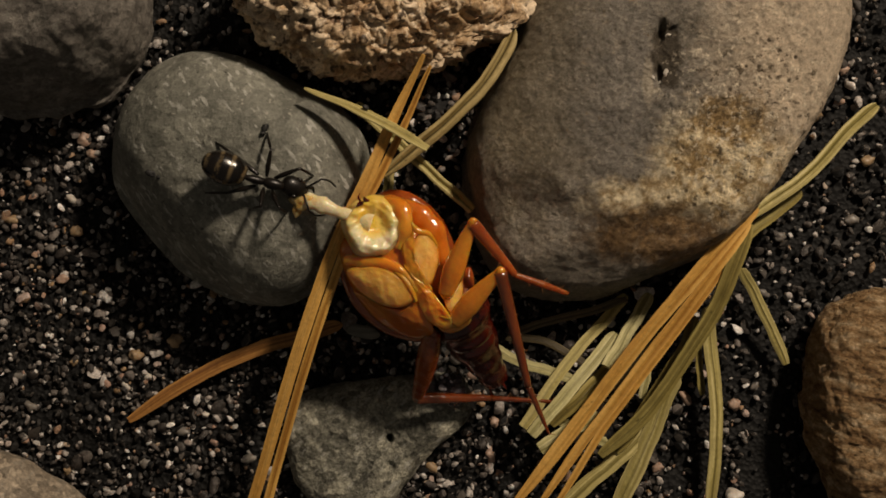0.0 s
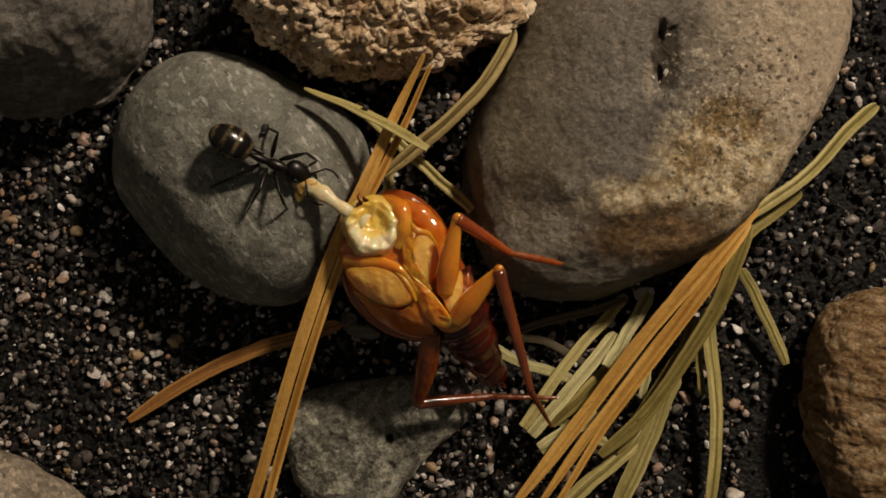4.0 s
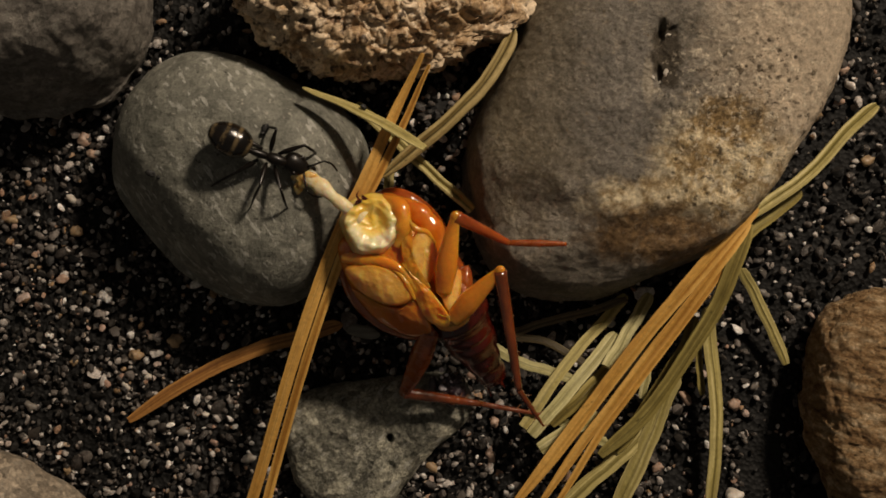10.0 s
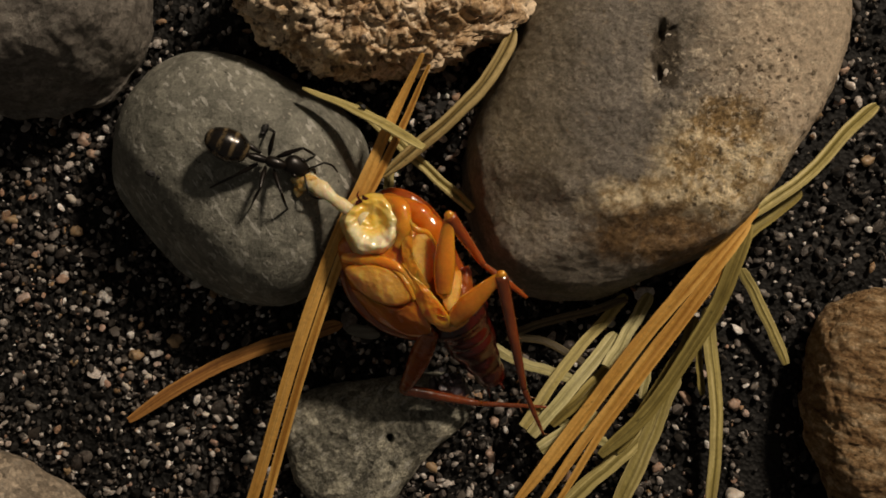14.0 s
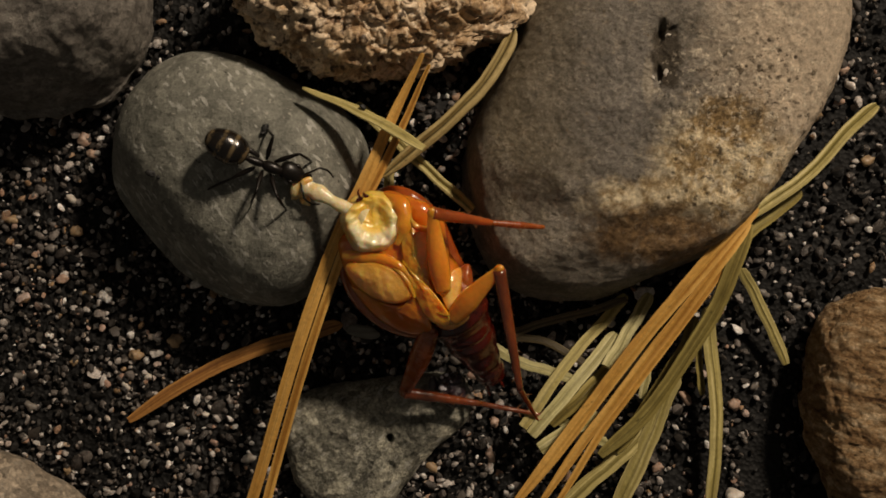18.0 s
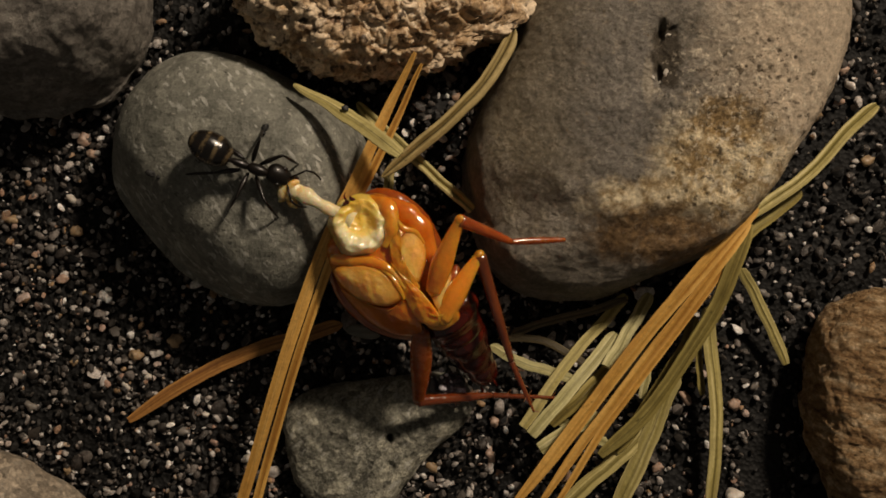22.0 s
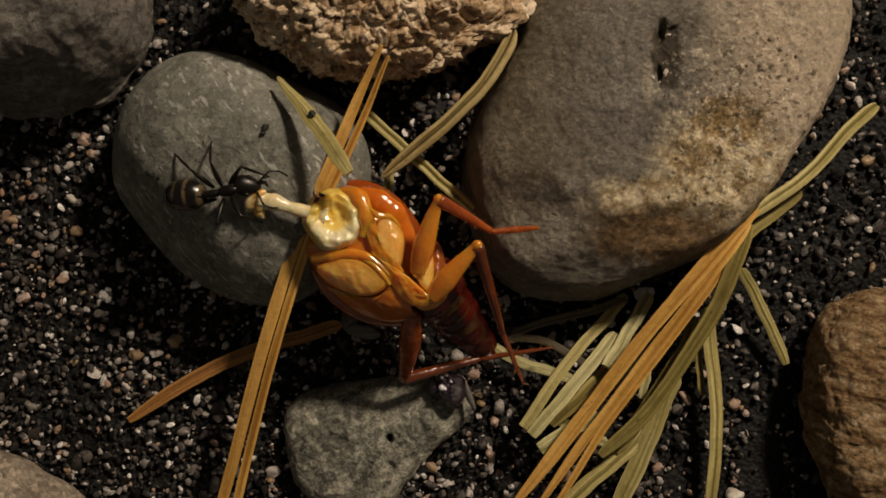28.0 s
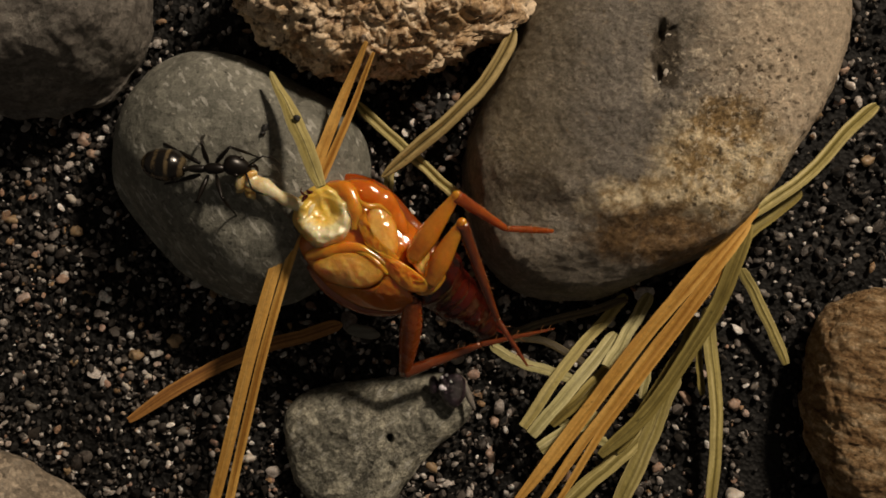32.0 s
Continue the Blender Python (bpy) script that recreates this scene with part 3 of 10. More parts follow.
stone("stone", (-2.41, 11.13, 3.95, (5.95, 5.69, 5.14, 4.35, 3.98, 3.88, 3.92, 4.39, 4.95, 5.83, 5.97, 5.78, 5.17, 4.83, 4.29, 4.16, 4.20, 4.34, 4.63, 5.96)),
      GRANITE, "coarse-grained tan granite pebble with pitted crystals", top=3.0, low=4.3, blunt=0.42, fall=(0.85, -0.53, 0.8, 0.22), relief=((0.3, 0.4), (1.1, 0.16), (3.5, 0.06)), crystals=0.36, seg=420, rows=170, seed=3)
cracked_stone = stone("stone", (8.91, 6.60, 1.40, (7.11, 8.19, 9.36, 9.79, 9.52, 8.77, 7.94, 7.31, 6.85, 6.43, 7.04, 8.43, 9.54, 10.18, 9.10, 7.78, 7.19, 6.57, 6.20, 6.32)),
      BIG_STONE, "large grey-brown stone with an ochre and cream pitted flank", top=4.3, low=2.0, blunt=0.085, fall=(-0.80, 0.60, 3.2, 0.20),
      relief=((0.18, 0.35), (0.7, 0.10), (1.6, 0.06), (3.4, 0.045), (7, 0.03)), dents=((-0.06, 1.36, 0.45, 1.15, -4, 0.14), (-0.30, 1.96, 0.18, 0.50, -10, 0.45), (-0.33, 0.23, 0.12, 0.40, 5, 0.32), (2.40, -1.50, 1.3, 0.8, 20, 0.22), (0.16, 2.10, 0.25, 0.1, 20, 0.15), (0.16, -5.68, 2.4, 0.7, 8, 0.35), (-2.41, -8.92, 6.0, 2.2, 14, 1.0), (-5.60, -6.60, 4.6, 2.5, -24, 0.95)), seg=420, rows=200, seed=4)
stone("stone", (-3.08, -8.53, 0.55, (2.91, 4.60, 4.83, 3.83, 3.13, 2.84, 2.86, 3.19, 3.79, 4.11, 3.84, 3.72, 3.73, 3.81, 3.59, 3.12, 2.65, 2.28, 2.19, 2.34)),
      MOTTLED_STONE, "small mottled grey stone with a dark pit", top=1.25, low=1.0, blunt=0.55, relief=((0.3, 0.10), (1.2, 0.08), (3.0, 0.05), (6, 0.03)), dents=((0.80, 0.41, 0.13, 0.17, 0, 0.9), (0.87, -0.79, 0.16, 0.2, 0, 0.2)), seg=200, rows=90, seed=5)
stone("stone", (19.87, -7.04, 1.40, (3.90, 3.79, 4.08, 4.47, 5.19, 5.38, 5.54, 5.48, 5.02, 4.55, 4.39, 4.37, 4.53, 4.87, 5.05, 4.87, 4.86, 4.47, 4.30, 3.89)),
      BROWN_STONE, "rough brown stone with streaked broken face", top=2.6, low=2.0, blunt=0.36, relief=((0.3, 0.3), (1.0, 0.16), (2.4, 0.09), (5, 0.05)), crystals=0.07, seg=340, rows=150, seed=6)
stone("stone", (-19.54, -13.10, 1.50, (4.94, 5.04, 4.70, 4.24, 4.22, 4.41, 4.61, 4.64, 5.03, 4.59, 4.58, 4.00, 3.73, 3.64, 3.23, 3.19, 3.48, 3.90, 4.13, 4.69)),
      TAN_STONE, "pale tan smooth stone", top=2.4, low=1.8, blunt=0.6, relief=((0.3, 0.3), (1.0, 0.06), (3.0, 0.02)), seed=7)

scatter_grains("sand_grains", "loose black and dark grey sand grains", GRAIN, (np.array(ICO), np.array(ICO_FACES)), 5, 13000, 3500, 0.125, 0.32, 0.05)
scatter_grains("quartz_grains", "loose grey, pinkish and white quartz grains on the sand", QUARTZ, round_ico(), 6, 12500, 1300, 0.098, 0.40, 0.10)


# ---- fallen conifer needles ----
def lie(line, pivot):
    """The line in the needle's own frame (x along it, origin at the pivot), and the turn of that frame."""
    turn = math.atan2(line[-1][1] - line[0][1], line[-1][0] - line[0][0])
    m = Matrix.Rotation(-turn, 3, "Z")
    return [tuple(m @ (Vector(p) - Vector(pivot))) for p in line], turn


def needle(line, width, material, label, roll=0.0, end=0.12, start=0.35, thick=0.42, seed=0, pivot=None, section=FLAT, reach=0.16, lead=0.10):
    middle = pivot or line[len(line) // 2]
    own, turn = lie(line, middle)
    ob = thing("conifer_needle", blade(own, width, thick, start, end, roll, seed=seed, section=section, reach=reach, lead=lead), material, middle, label, "needle", "fallen conifer needles", crisp=28)
    ob.rotation_euler = (0, 0, turn)
    return ob


def needle_pair(pivot, first, second, widths, material, label, seed, reach=0.16):
    ob = base("conifer_needle", pivot, label, "needle", "fallen conifer needles")
    turn = lie(first, pivot)[1]
    m = Matrix.Rotation(-turn, 3, "Z")
    for k, (line, width) in enumerate(((first, widths[0]), (second, widths[1]))):
        part("blade", blade([tuple(m @ (Vector(p) - Vector(pivot))) for p in line], width, 0.5, 0.6, 0.3, seed=seed + k, n=44, reach=reach), material, ob, crisp=28)
    ob.rotation_euler = (0, 0, turn)
    return ob


long_needle = needle_pair((-4.04, 0.25, 5.20), [(-8.52, -12.30, 2.30), (-7.62, -9.56, 2.90), (-5.89, -4.16, 4.30), (-4.29, 0.25, 5.20), (-2.82, 3.15, 5.70), (-1.60, 5.90, 6.10), (-0.74, 7.55, 6.70)],
                          [(-7.87, -12.42, 2.30), (-7.05, -9.56, 2.90), (-5.43, -4.35, 4.30), (-3.93, -0.09, 5.20), (-2.41, 3.15, 5.70), (-1.24, 5.46, 6.00), (-0.48, 7.13, 6.60)],
                          (0.49, 0.37), DRY, "long dry orange pair of conifer needles leaning on the granite", 11, 0.34)
spotted_needle = needle([(-5.29, 6.61, 5.60), (-4.10, 5.90, 5.90), (-3.15, 5.34, 6.10), (-1.85, 4.44, 6.30), (-0.75, 3.66, 6.40)], 0.62, FRESH,
                        "faded green needle with a black speck", 0, 0.6, 0.15, seed=3, pivot=(-3.15, 5.39, 6.10), lead=0.45)
part("speck", blob((0.02, 0.1, 0.18), (0.16, 0.11, 0.09), 30, rough=0.5, freq=6, seed=2), SOOT, spotted_needle, "black crumb stuck on the needle")
needle([(2.92, 9.00, 4.00), (2.03, 7.21, 4.20), (0.71, 5.67, 4.20), (-0.90, 4.30, 4.00), (-2.52, 2.96, 3.60)], 0.62, STRAW, "brown straw-coloured grooved needle bridging two stones", 0, 0.15, 0.3, seed=4, section=RIBBED)
needle([(-3.62, 6.16, 2.60), (-2.24, 4.78, 2.60), (-0.92, 3.57, 2.90), (0.14, 2.61, 3.20), (1.22, 1.62, 3.40)], 0.48, FRESH, "thin grooved green needle lying across the sand", 0, 0.85, 0.3, 0.4, seed=5, section=RIBBED)
needle([(-4.36, -3.28, 0.80), (-5.89, -3.72, 0.80), (-8.23, -4.41, 0.80), (-10.96, -5.70, 0.70), (-13.75, -7.49, 0.60)], 0.61, RUST, "rust-brown dry needle lying on the sand", 0, 0.45, 0.05, seed=6)
needle([(18.42, 6.11, 2.20), (17.10, 4.99, 2.40), (15.55, 3.34, 2.80), (14.13, 2.33, 3.20), (12.46, 1.24, 3.60)], 0.57, FRESH, "yellow-green needle with a frayed tip", 0, 0.5, 0.5, seed=7, section=RIBBED)
needle([(15.26, 2.43, 2.00), (14.36, 1.74, 2.40), (13.44, 1.09, 2.70), (12.44, 0.38, 2.90)], 0.46, OLIVE, "short olive needle under the bundle", -14, 0.5, 0.3, seed=8)
needle_pair((7.90, -4.44, 3.20), [(12.77, 1.73, 4.20), (11.66, 0.48, 4.20), (9.67, -1.95, 3.80), (7.55, -4.68, 3.20), (5.38, -7.71, 2.60), (2.90, -10.96, 2.20)],
            [(12.52, 1.06, 4.00), (11.36, -0.56, 4.00), (9.61, -3.02, 3.50), (7.70, -5.64, 3.00), (5.86, -8.20, 2.50), (3.99, -11.03, 2.10)],
            (0.62, 0.44), DRY, "thick dry orange pair of conifer needles on top of the bundle", 21)
needle([(12.32, 0.21, 3.40), (10.72, -2.09, 3.20), (8.67, -4.95, 2.80), (6.72, -7.75, 2.30), (4.62, -11.21, 1.80)], 0.34, DRY, "thin dry orange needle in the bundle", -10, 0.5, 0.4, seed=31)
needle([(12.64, 1.14, 3.60), (12.04, -0.68, 3.40), (11.28, -2.69, 3.00), (10.02, -4.85, 2.60), (8.54, -7.05, 2.20), (6.72, -8.82, 1.80)], 0.73, OLIVE, "olive-brown flat needle in the bundle", -16, 0.5, 0.3, seed=9)
needle([(9.97, -5.31, 1.60), (9.38, -6.78, 1.50), (8.64, -8.76, 1.30), (7.49, -11.36, 1.10)], 0.80, FRESH, "broad faded green needle in the bundle", 10, 0.7, 0.4, seed=10)
needle([(8.95, -7.68, 1.20), (7.85, -8.78, 1.20), (6.64, -9.89, 1.10), (4.93, -11.38, 1.00)], 0.71, FRESH, "straw-green needle in the bundle", 14, 0.6, 0.4, seed=12)
needle([(11.30, -2.52, 1.60), (11.52, -4.35, 1.50), (11.76, -6.55, 1.40), (11.78, -8.78, 1.20), (11.61, -11.26, 1.00)], 0.61, FRESH, "upright-lying yellow-green needle beside the bundle", -12, 0.6, 0.4, seed=13)
needle([(12.86, -0.85, 1.40), (13.47, -1.93, 1.20), (14.26, -3.46, 1.00), (14.97, -5.02, 0.80)], 0.49, FRESH, "short yellow-green needle on bare sand", 12, 0.6, 0.3, seed=14)
needle([(9.03, -1.95, 0.70), (8.35, -3.04, 1.10), (7.60, -4.14, 1.70), (6.95, -5.01, 2.20)], 0.58, PALE, "pale broken needle stub with a cut end", 16, 0.85, 0.4, seed=15)
needle([(7.99, -2.00, 0.70), (6.88, -3.21, 1.10), (5.23, -5.01, 1.70), (3.37, -7.54, 2.30)], 0.51, FRESH, "green needle with a broken hollow end", -14, 0.85, 0.4, seed=16)
needle([(7.49, -3.65, 1.10), (6.44, -4.82, 1.70), (5.17, -6.20, 2.30), (3.71, -7.83, 2.60)], 0.57, PALE, "pale split needle with a broken end", 18, 0.85, 0.4, seed=17)
needle([(8.01, -4.40, 0.90), (6.98, -5.34, 1.30), (5.81, -6.37, 1.90), (4.61, -7.50, 1.90)], 0.60, OLIVE, "olive needle beneath the pale ones", -18, 0.6, 0.4, seed=18)
needle([(6.67, -7.10, 1.80), (5.70, -7.59, 1.80), (4.14, -8.57, 1.70)], 0.65, PALE, "short pale needle stub", 10, 0.8, 0.5, seed=19)
needle([(7.11, -8.41, 1.20), (5.99, -7.89, 1.40), (4.88, -7.30, 1.60)], 0.41, PALE, "small pale needle splinter", 0, 0.6, 0.4, seed=20)
needle([(2.06, -4.20, 1.00), (3.20, -4.82, 1.20), (4.42, -5.22, 1.30), (5.89, -5.74, 1.20)], 0.44, PALE, "slim pale needle splinter under the leg", 0, 0.5, 0.3, seed=22)
needle([(2.74, -3.92, 0.70), (4.08, -3.91, 0.90), (5.42, -4.51, 1.00), (6.53, -5.25, 1.00)], 0.34, SHADED_BROWN, "brown needle darkened for the shade of the stone", 0, 0.5, 0.3, seed=23)
needle([(2.98, -3.72, 0.80), (4.33, -3.22, 0.90), (6.28, -2.72, 1.00), (7.98, -2.18, 1.10)], 0.37, SHADED_BROWN, "thin shade-darkened needle along the foot of the stone", 0, 0.5, 0.3, seed=24)
needle([(8.95, -4.86, 1.20), (8.78, -5.60, 1.20), (8.60, -6.47, 1.10)], 0.37, PALE, "tiny pale needle splinter in the bundle", 0, 0.6, 0.4, seed=25)
needle([(9.59, -2.53, 1.40), (8.88, -3.61, 1.60), (7.88, -5.05, 1.80), (7.27, -6.02, 1.80)], 0.49, SHADED_BROWN, "shade-darkened brown needle in the bundle", 0, 0.5, 0.4, seed=26)
needle([(11.02, -3.89, 1.20), (11.12, -5.12, 1.10), (11.24, -6.35, 1.00)], 0.32, OLIVE, "thin olive needle splinter in the bundle", 0, 0.4, 0.4, seed=27)
needle([(10.88, -2.90, 1.30), (10.45, -4.10, 1.60), (9.57, -5.41, 1.80), (8.17, -7.75, 1.50), (7.47, -8.76, 1.30)], 0.58, OLIVE, "curved olive needle in the bundle", 14, 0.5, 0.4, seed=28)
needle([(-2.30, 3.45, 1.20), (-2.34, 2.83, 1.30), (-2.44, 1.97, 1.40)], 0.44, OLIVE, "olive needle end between the stones", 0, 0.6, 0.6, seed=29)

# ---- crumbs and grit that stand out from the sand ----
def crumb(name, at, size, turn, material, label, category, seed, rough=0.35, group="", smooth=True):
    return thing(name, blob((0, 0, 0), size, turn, rough=rough, freq=1.6 / max(size), seed=seed, seg=16, rows=10), material, at, label, category, group, smooth=smooth)


for x, y, a, b, turn in ((-7.00, 4.78, 0.17, 0.12, 62), (-7.08, 4.55, 0.11, 0.09, 10), (-11.66, 3.02, 0.20, 0.12, -20), (-11.36, 2.86, 0.09, 0.07, 0)):
    crumb("crumb", (x, y, rest(grey_stone, x, y) + 0.06), (a, b, 0.10), turn, SOOT, "black crumb of soil on the grey stone", "crumb", int(a * 70), 0.7)
crumb("husk", (-3.49, -3.63, 0.60), (0.75, 0.30, 0.07), -12, FLAKE, "thin grey seed husk on the sand", "husk", 3, 0.2)
crumb("husk", (2.01, 7.04, sand_height(2.01, 7.04) + 0.12), (0.30, 0.09, 0.07), 45, WHITE_PEBBLE, "white sliver of husk beside the stone", "husk", 4, 0.2)
for x, y, a, b, turn in ((8.79, 6.97, 0.09, 0.16, -15), (8.61, 6.57, 0.08, 0.13, -25), (8.30, 6.75, 0.07, 0.11, 20), (8.92, 8.48, 0.12, 0.06, 25)):
    crumb("flake", (x, y, rest(cracked_stone, x, y) + 0.01), (a, b, 0.05), turn, WHITE_PEBBLE, "pale mineral flake on the cracked stone", "flake", int(a * 90), 0.6, "flakes in the crack")
drop = crumb("wet_drop", (0.38, -5.94, 2.10), (0.62, 0.80, 0.5), 12, DROP, "dark glossy drop of fluid on the small stone", "drop", 9, 0.12)
# Small beads added on the drop; every second one is a pale painted glint.
rng = random.Random(4)
for k in range(14):
    size = rng.uniform(0.07, 0.14)
    part("bubble", blob((rng.gauss(-0.12, 0.17), rng.gauss(0.28, 0.2), 0.48 + rng.uniform(-0.06, 0.03)), (size, size, size), 0, 0, 0.1, 4, 0, 1, 10, 7, k), GLINT if k % 2 else DROP, drop)
part("bead", blob((-0.78, 0.15, -0.1), (0.22, 0.42, 0.3), 0, rough=0.2, seed=4), DROP, drop, "small dark bead of fluid")
part("film", blob((0.62, -0.1, -0.2), (0.16, 0.95, 0.14), 24, rough=0.2, seed=5), GREY_PEBBLE, drop, "grey dried rim of the drop")
GRIT = ((WHITE_PEBBLE, ((-16.31, 2.14, 0.49, 0.27, -40), (-14.20, -0.72, 0.32, 0.54, 5), (-8.55, -9.22, 0.42, 0.37, 0), (-13.97, -6.04, 0.44, 0.22, -50), (-12.98, -5.64, 0.29, 0.24, 0), (12.78, -10.91, 0.73, 0.59, 0), (-10.49, -7.31, 0.27, 0.22, 10), (0.27, -8.18, 0.24, 0.20, 0))),
        (PINK_PEBBLE, ((-15.84, 4.80, 0.42, 0.49, 30), (-15.44, 4.20, 0.42, 0.32, 0), (10.67, -6.56, 0.54, 0.32, -60), (12.83, -6.86, 0.49, 0.42, 0), (9.47, -9.62, 0.44, 0.34, 30), (2.26, -7.63, 0.34, 0.42, 0), (2.09, -9.05, 0.34, 0.64, 10), (-16.83, -1.34, 0.47, 0.32, 15), (17.63, 7.86, 0.39, 0.29, 0), (17.48, 6.49, 0.39, 0.27, 20))),
        (TAN_PEBBLE, ((-11.78, -4.05, 0.49, 0.49, 0), (-13.52, -4.65, 0.49, 0.42, 20), (-18.99, 1.27, 0.44, 0.37, -20), (-15.69, -1.96, 0.73, 0.22, 0), (16.43, 5.87, 0.54, 0.39, 30), (18.67, 3.88, 0.64, 0.37, 10), (1.52, 5.99, 0.42, 0.29, 0), (-16.13, 0.77, 0.44, 0.42, 30), (-16.26, -5.00, 0.29, 0.24, 0), (-16.51, -9.80, 0.34, 0.34, 0), (-0.47, -9.62, 0.49, 0.34, -40), (1.27, -1.09, 0.29, 0.24, 0))),
        (GREY_PEBBLE, ((-11.41, -2.59, 0.24, 0.27, 0), (-11.29, -1.22, 0.27, 0.24, 0), (13.82, 1.64, 0.44, 0.37, 0), (14.82, 0.52, 0.49, 0.37, 20), (18.05, 1.27, 0.59, 0.37, 0), (15.56, -2.59, 0.34, 0.29, 0), (13.57, 1.89, 0.34, 0.49, 0), (13.33, -8.43, 0.22, 0.27, 0), (13.75, -6.07, 0.34, 0.27, 30), (14.07, -1.96, 0.64, 0.29, -10), (-11.41, -8.05, 0.44, 0.32, 0), (-12.03, -6.19, 0.29, 0.20, 30), (-6.19, -4.95, 0.37, 0.32, 0), (-5.12, -4.87, 0.27, 0.20, 30), (-13.52, -7.06, 0.39, 0.22, 0), (-12.78, -7.68, 0.44, 0.24, 10), (-18.62, -5.57, 0.42, 0.24, 0), (-18.12, -6.94, 0.54, 0.29, -40), (-17.25, 0.02, 0.39, 0.32, 0), (-18.00, 2.39, 0.37, 0.24, 30), (-13.03, 8.18, 0.29, 0.24, 0), (-13.40, 7.86, 0.22, 0.22, 0), (-12.28, 9.10, 0.24, 0.22, 0), (-4.82, -9.47, 0.20, 0.22, 0), (-13.15, -9.42, 0.34, 0.39, 0), (16.06, -2.46, 0.29, 0.22, 0))))
for kind, rows in GRIT:
    for k, (x, y, a, b, turn) in enumerate(rows):
        crumb("pebble", (x, y, sand_height(x, y) + 0.10 + 0.35 * min(a, b)), (a * 0.60, b * 0.60, min(a, b) * 0.5), turn, kind,
              {WHITE_PEBBLE: "white quartz grain on the black sand", PINK_PEBBLE: "pinkish quartz grain on the black sand",
               TAN_PEBBLE: "tan grit grain on the black sand", GREY_PEBBLE: "grey grit grain on the black sand"}[kind], "pebble", k + 1, 0.55, "grit on the sand")

# ---- the dead cockroach nymph, on its back and missing its head ----
ROACH_AT = (-1.42, -1.09, 5.90)
roach = base("cockroach", ROACH_AT, "headless amber cockroach nymph lying on its back", "cockroach")
R = roach


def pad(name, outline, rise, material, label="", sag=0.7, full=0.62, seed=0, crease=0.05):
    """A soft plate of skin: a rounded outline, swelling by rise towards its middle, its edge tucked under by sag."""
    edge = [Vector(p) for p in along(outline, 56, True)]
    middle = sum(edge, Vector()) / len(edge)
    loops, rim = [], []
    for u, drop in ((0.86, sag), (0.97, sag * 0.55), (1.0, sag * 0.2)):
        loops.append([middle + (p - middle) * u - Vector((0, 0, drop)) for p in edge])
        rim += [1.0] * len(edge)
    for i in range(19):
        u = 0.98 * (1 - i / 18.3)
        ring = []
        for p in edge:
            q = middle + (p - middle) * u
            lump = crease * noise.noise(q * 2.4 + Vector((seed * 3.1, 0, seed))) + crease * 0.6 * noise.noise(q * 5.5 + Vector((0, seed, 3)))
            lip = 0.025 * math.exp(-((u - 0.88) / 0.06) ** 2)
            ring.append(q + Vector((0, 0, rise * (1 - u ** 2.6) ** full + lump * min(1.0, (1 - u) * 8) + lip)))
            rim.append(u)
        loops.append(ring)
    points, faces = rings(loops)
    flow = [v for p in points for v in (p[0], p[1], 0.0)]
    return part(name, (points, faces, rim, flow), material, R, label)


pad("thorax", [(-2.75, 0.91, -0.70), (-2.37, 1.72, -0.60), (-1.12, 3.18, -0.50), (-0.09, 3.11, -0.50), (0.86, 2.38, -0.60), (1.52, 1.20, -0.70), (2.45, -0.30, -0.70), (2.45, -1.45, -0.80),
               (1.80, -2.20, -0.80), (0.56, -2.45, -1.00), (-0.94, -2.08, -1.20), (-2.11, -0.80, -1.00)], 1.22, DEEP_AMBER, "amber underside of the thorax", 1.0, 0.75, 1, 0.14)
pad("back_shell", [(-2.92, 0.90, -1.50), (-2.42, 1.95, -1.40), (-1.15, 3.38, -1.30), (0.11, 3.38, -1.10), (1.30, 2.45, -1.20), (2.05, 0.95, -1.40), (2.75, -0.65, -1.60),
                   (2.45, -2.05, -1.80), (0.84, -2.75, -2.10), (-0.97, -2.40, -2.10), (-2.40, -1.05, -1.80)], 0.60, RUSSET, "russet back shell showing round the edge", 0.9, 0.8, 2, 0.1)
# the torn neck: a crumpled cup, cream and swollen on its low side, yellow in the sunken middle
bowl, pale = [], []
for i in range(40):
    u = 0.02 + 1.06 * i / 39
    ring = []
    for j in range(90):
        a = 2 * math.pi * j / 90
        q = Vector((math.cos(a), math.sin(a), 0)) * u
        side = 0.5 + 0.5 * math.cos(a + 1.45)
        crest = math.exp(-((u - 0.66 - 0.10 * noise.noise(q * 1.7)) / 0.27) ** 2)
        edge = 1 + 0.10 * noise.noise(Vector((math.cos(a), math.sin(a), 3.7)) * 1.6)
        crumple = 0.16 * noise.noise(q * 2.1 + Vector((3.7, 0, 0))) + 0.20 * (0.35 - abs(noise.noise(q * 2.9 + Vector((0, 3.7, 4)))))
        z = 0.42 + 0.20 * u * u + (0.06 + 0.36 * side) * crest + crumple * min(1, 2.5 * u) - 2.4 * max(0.0, u - 0.86)
        ring.append((-1.28 + q.x * 1.20 * edge, 1.95 + q.y * 1.16 * edge, z))
        pale.append(min(1.0, max(0.0, 1.5 * side * crest + 0.5 * side * max(0.0, u - 0.5) + 0.3 * noise.noise(q * 3.0))))
    bowl.append(ring)
bowl = rings(bowl)
part("neck_tissue", (*bowl, pale, [v for p in bowl[0] for v in (p[0], p[1], 0.0)]), TISSUE, R, "torn wet cream tissue at the neck with a yellow middle")
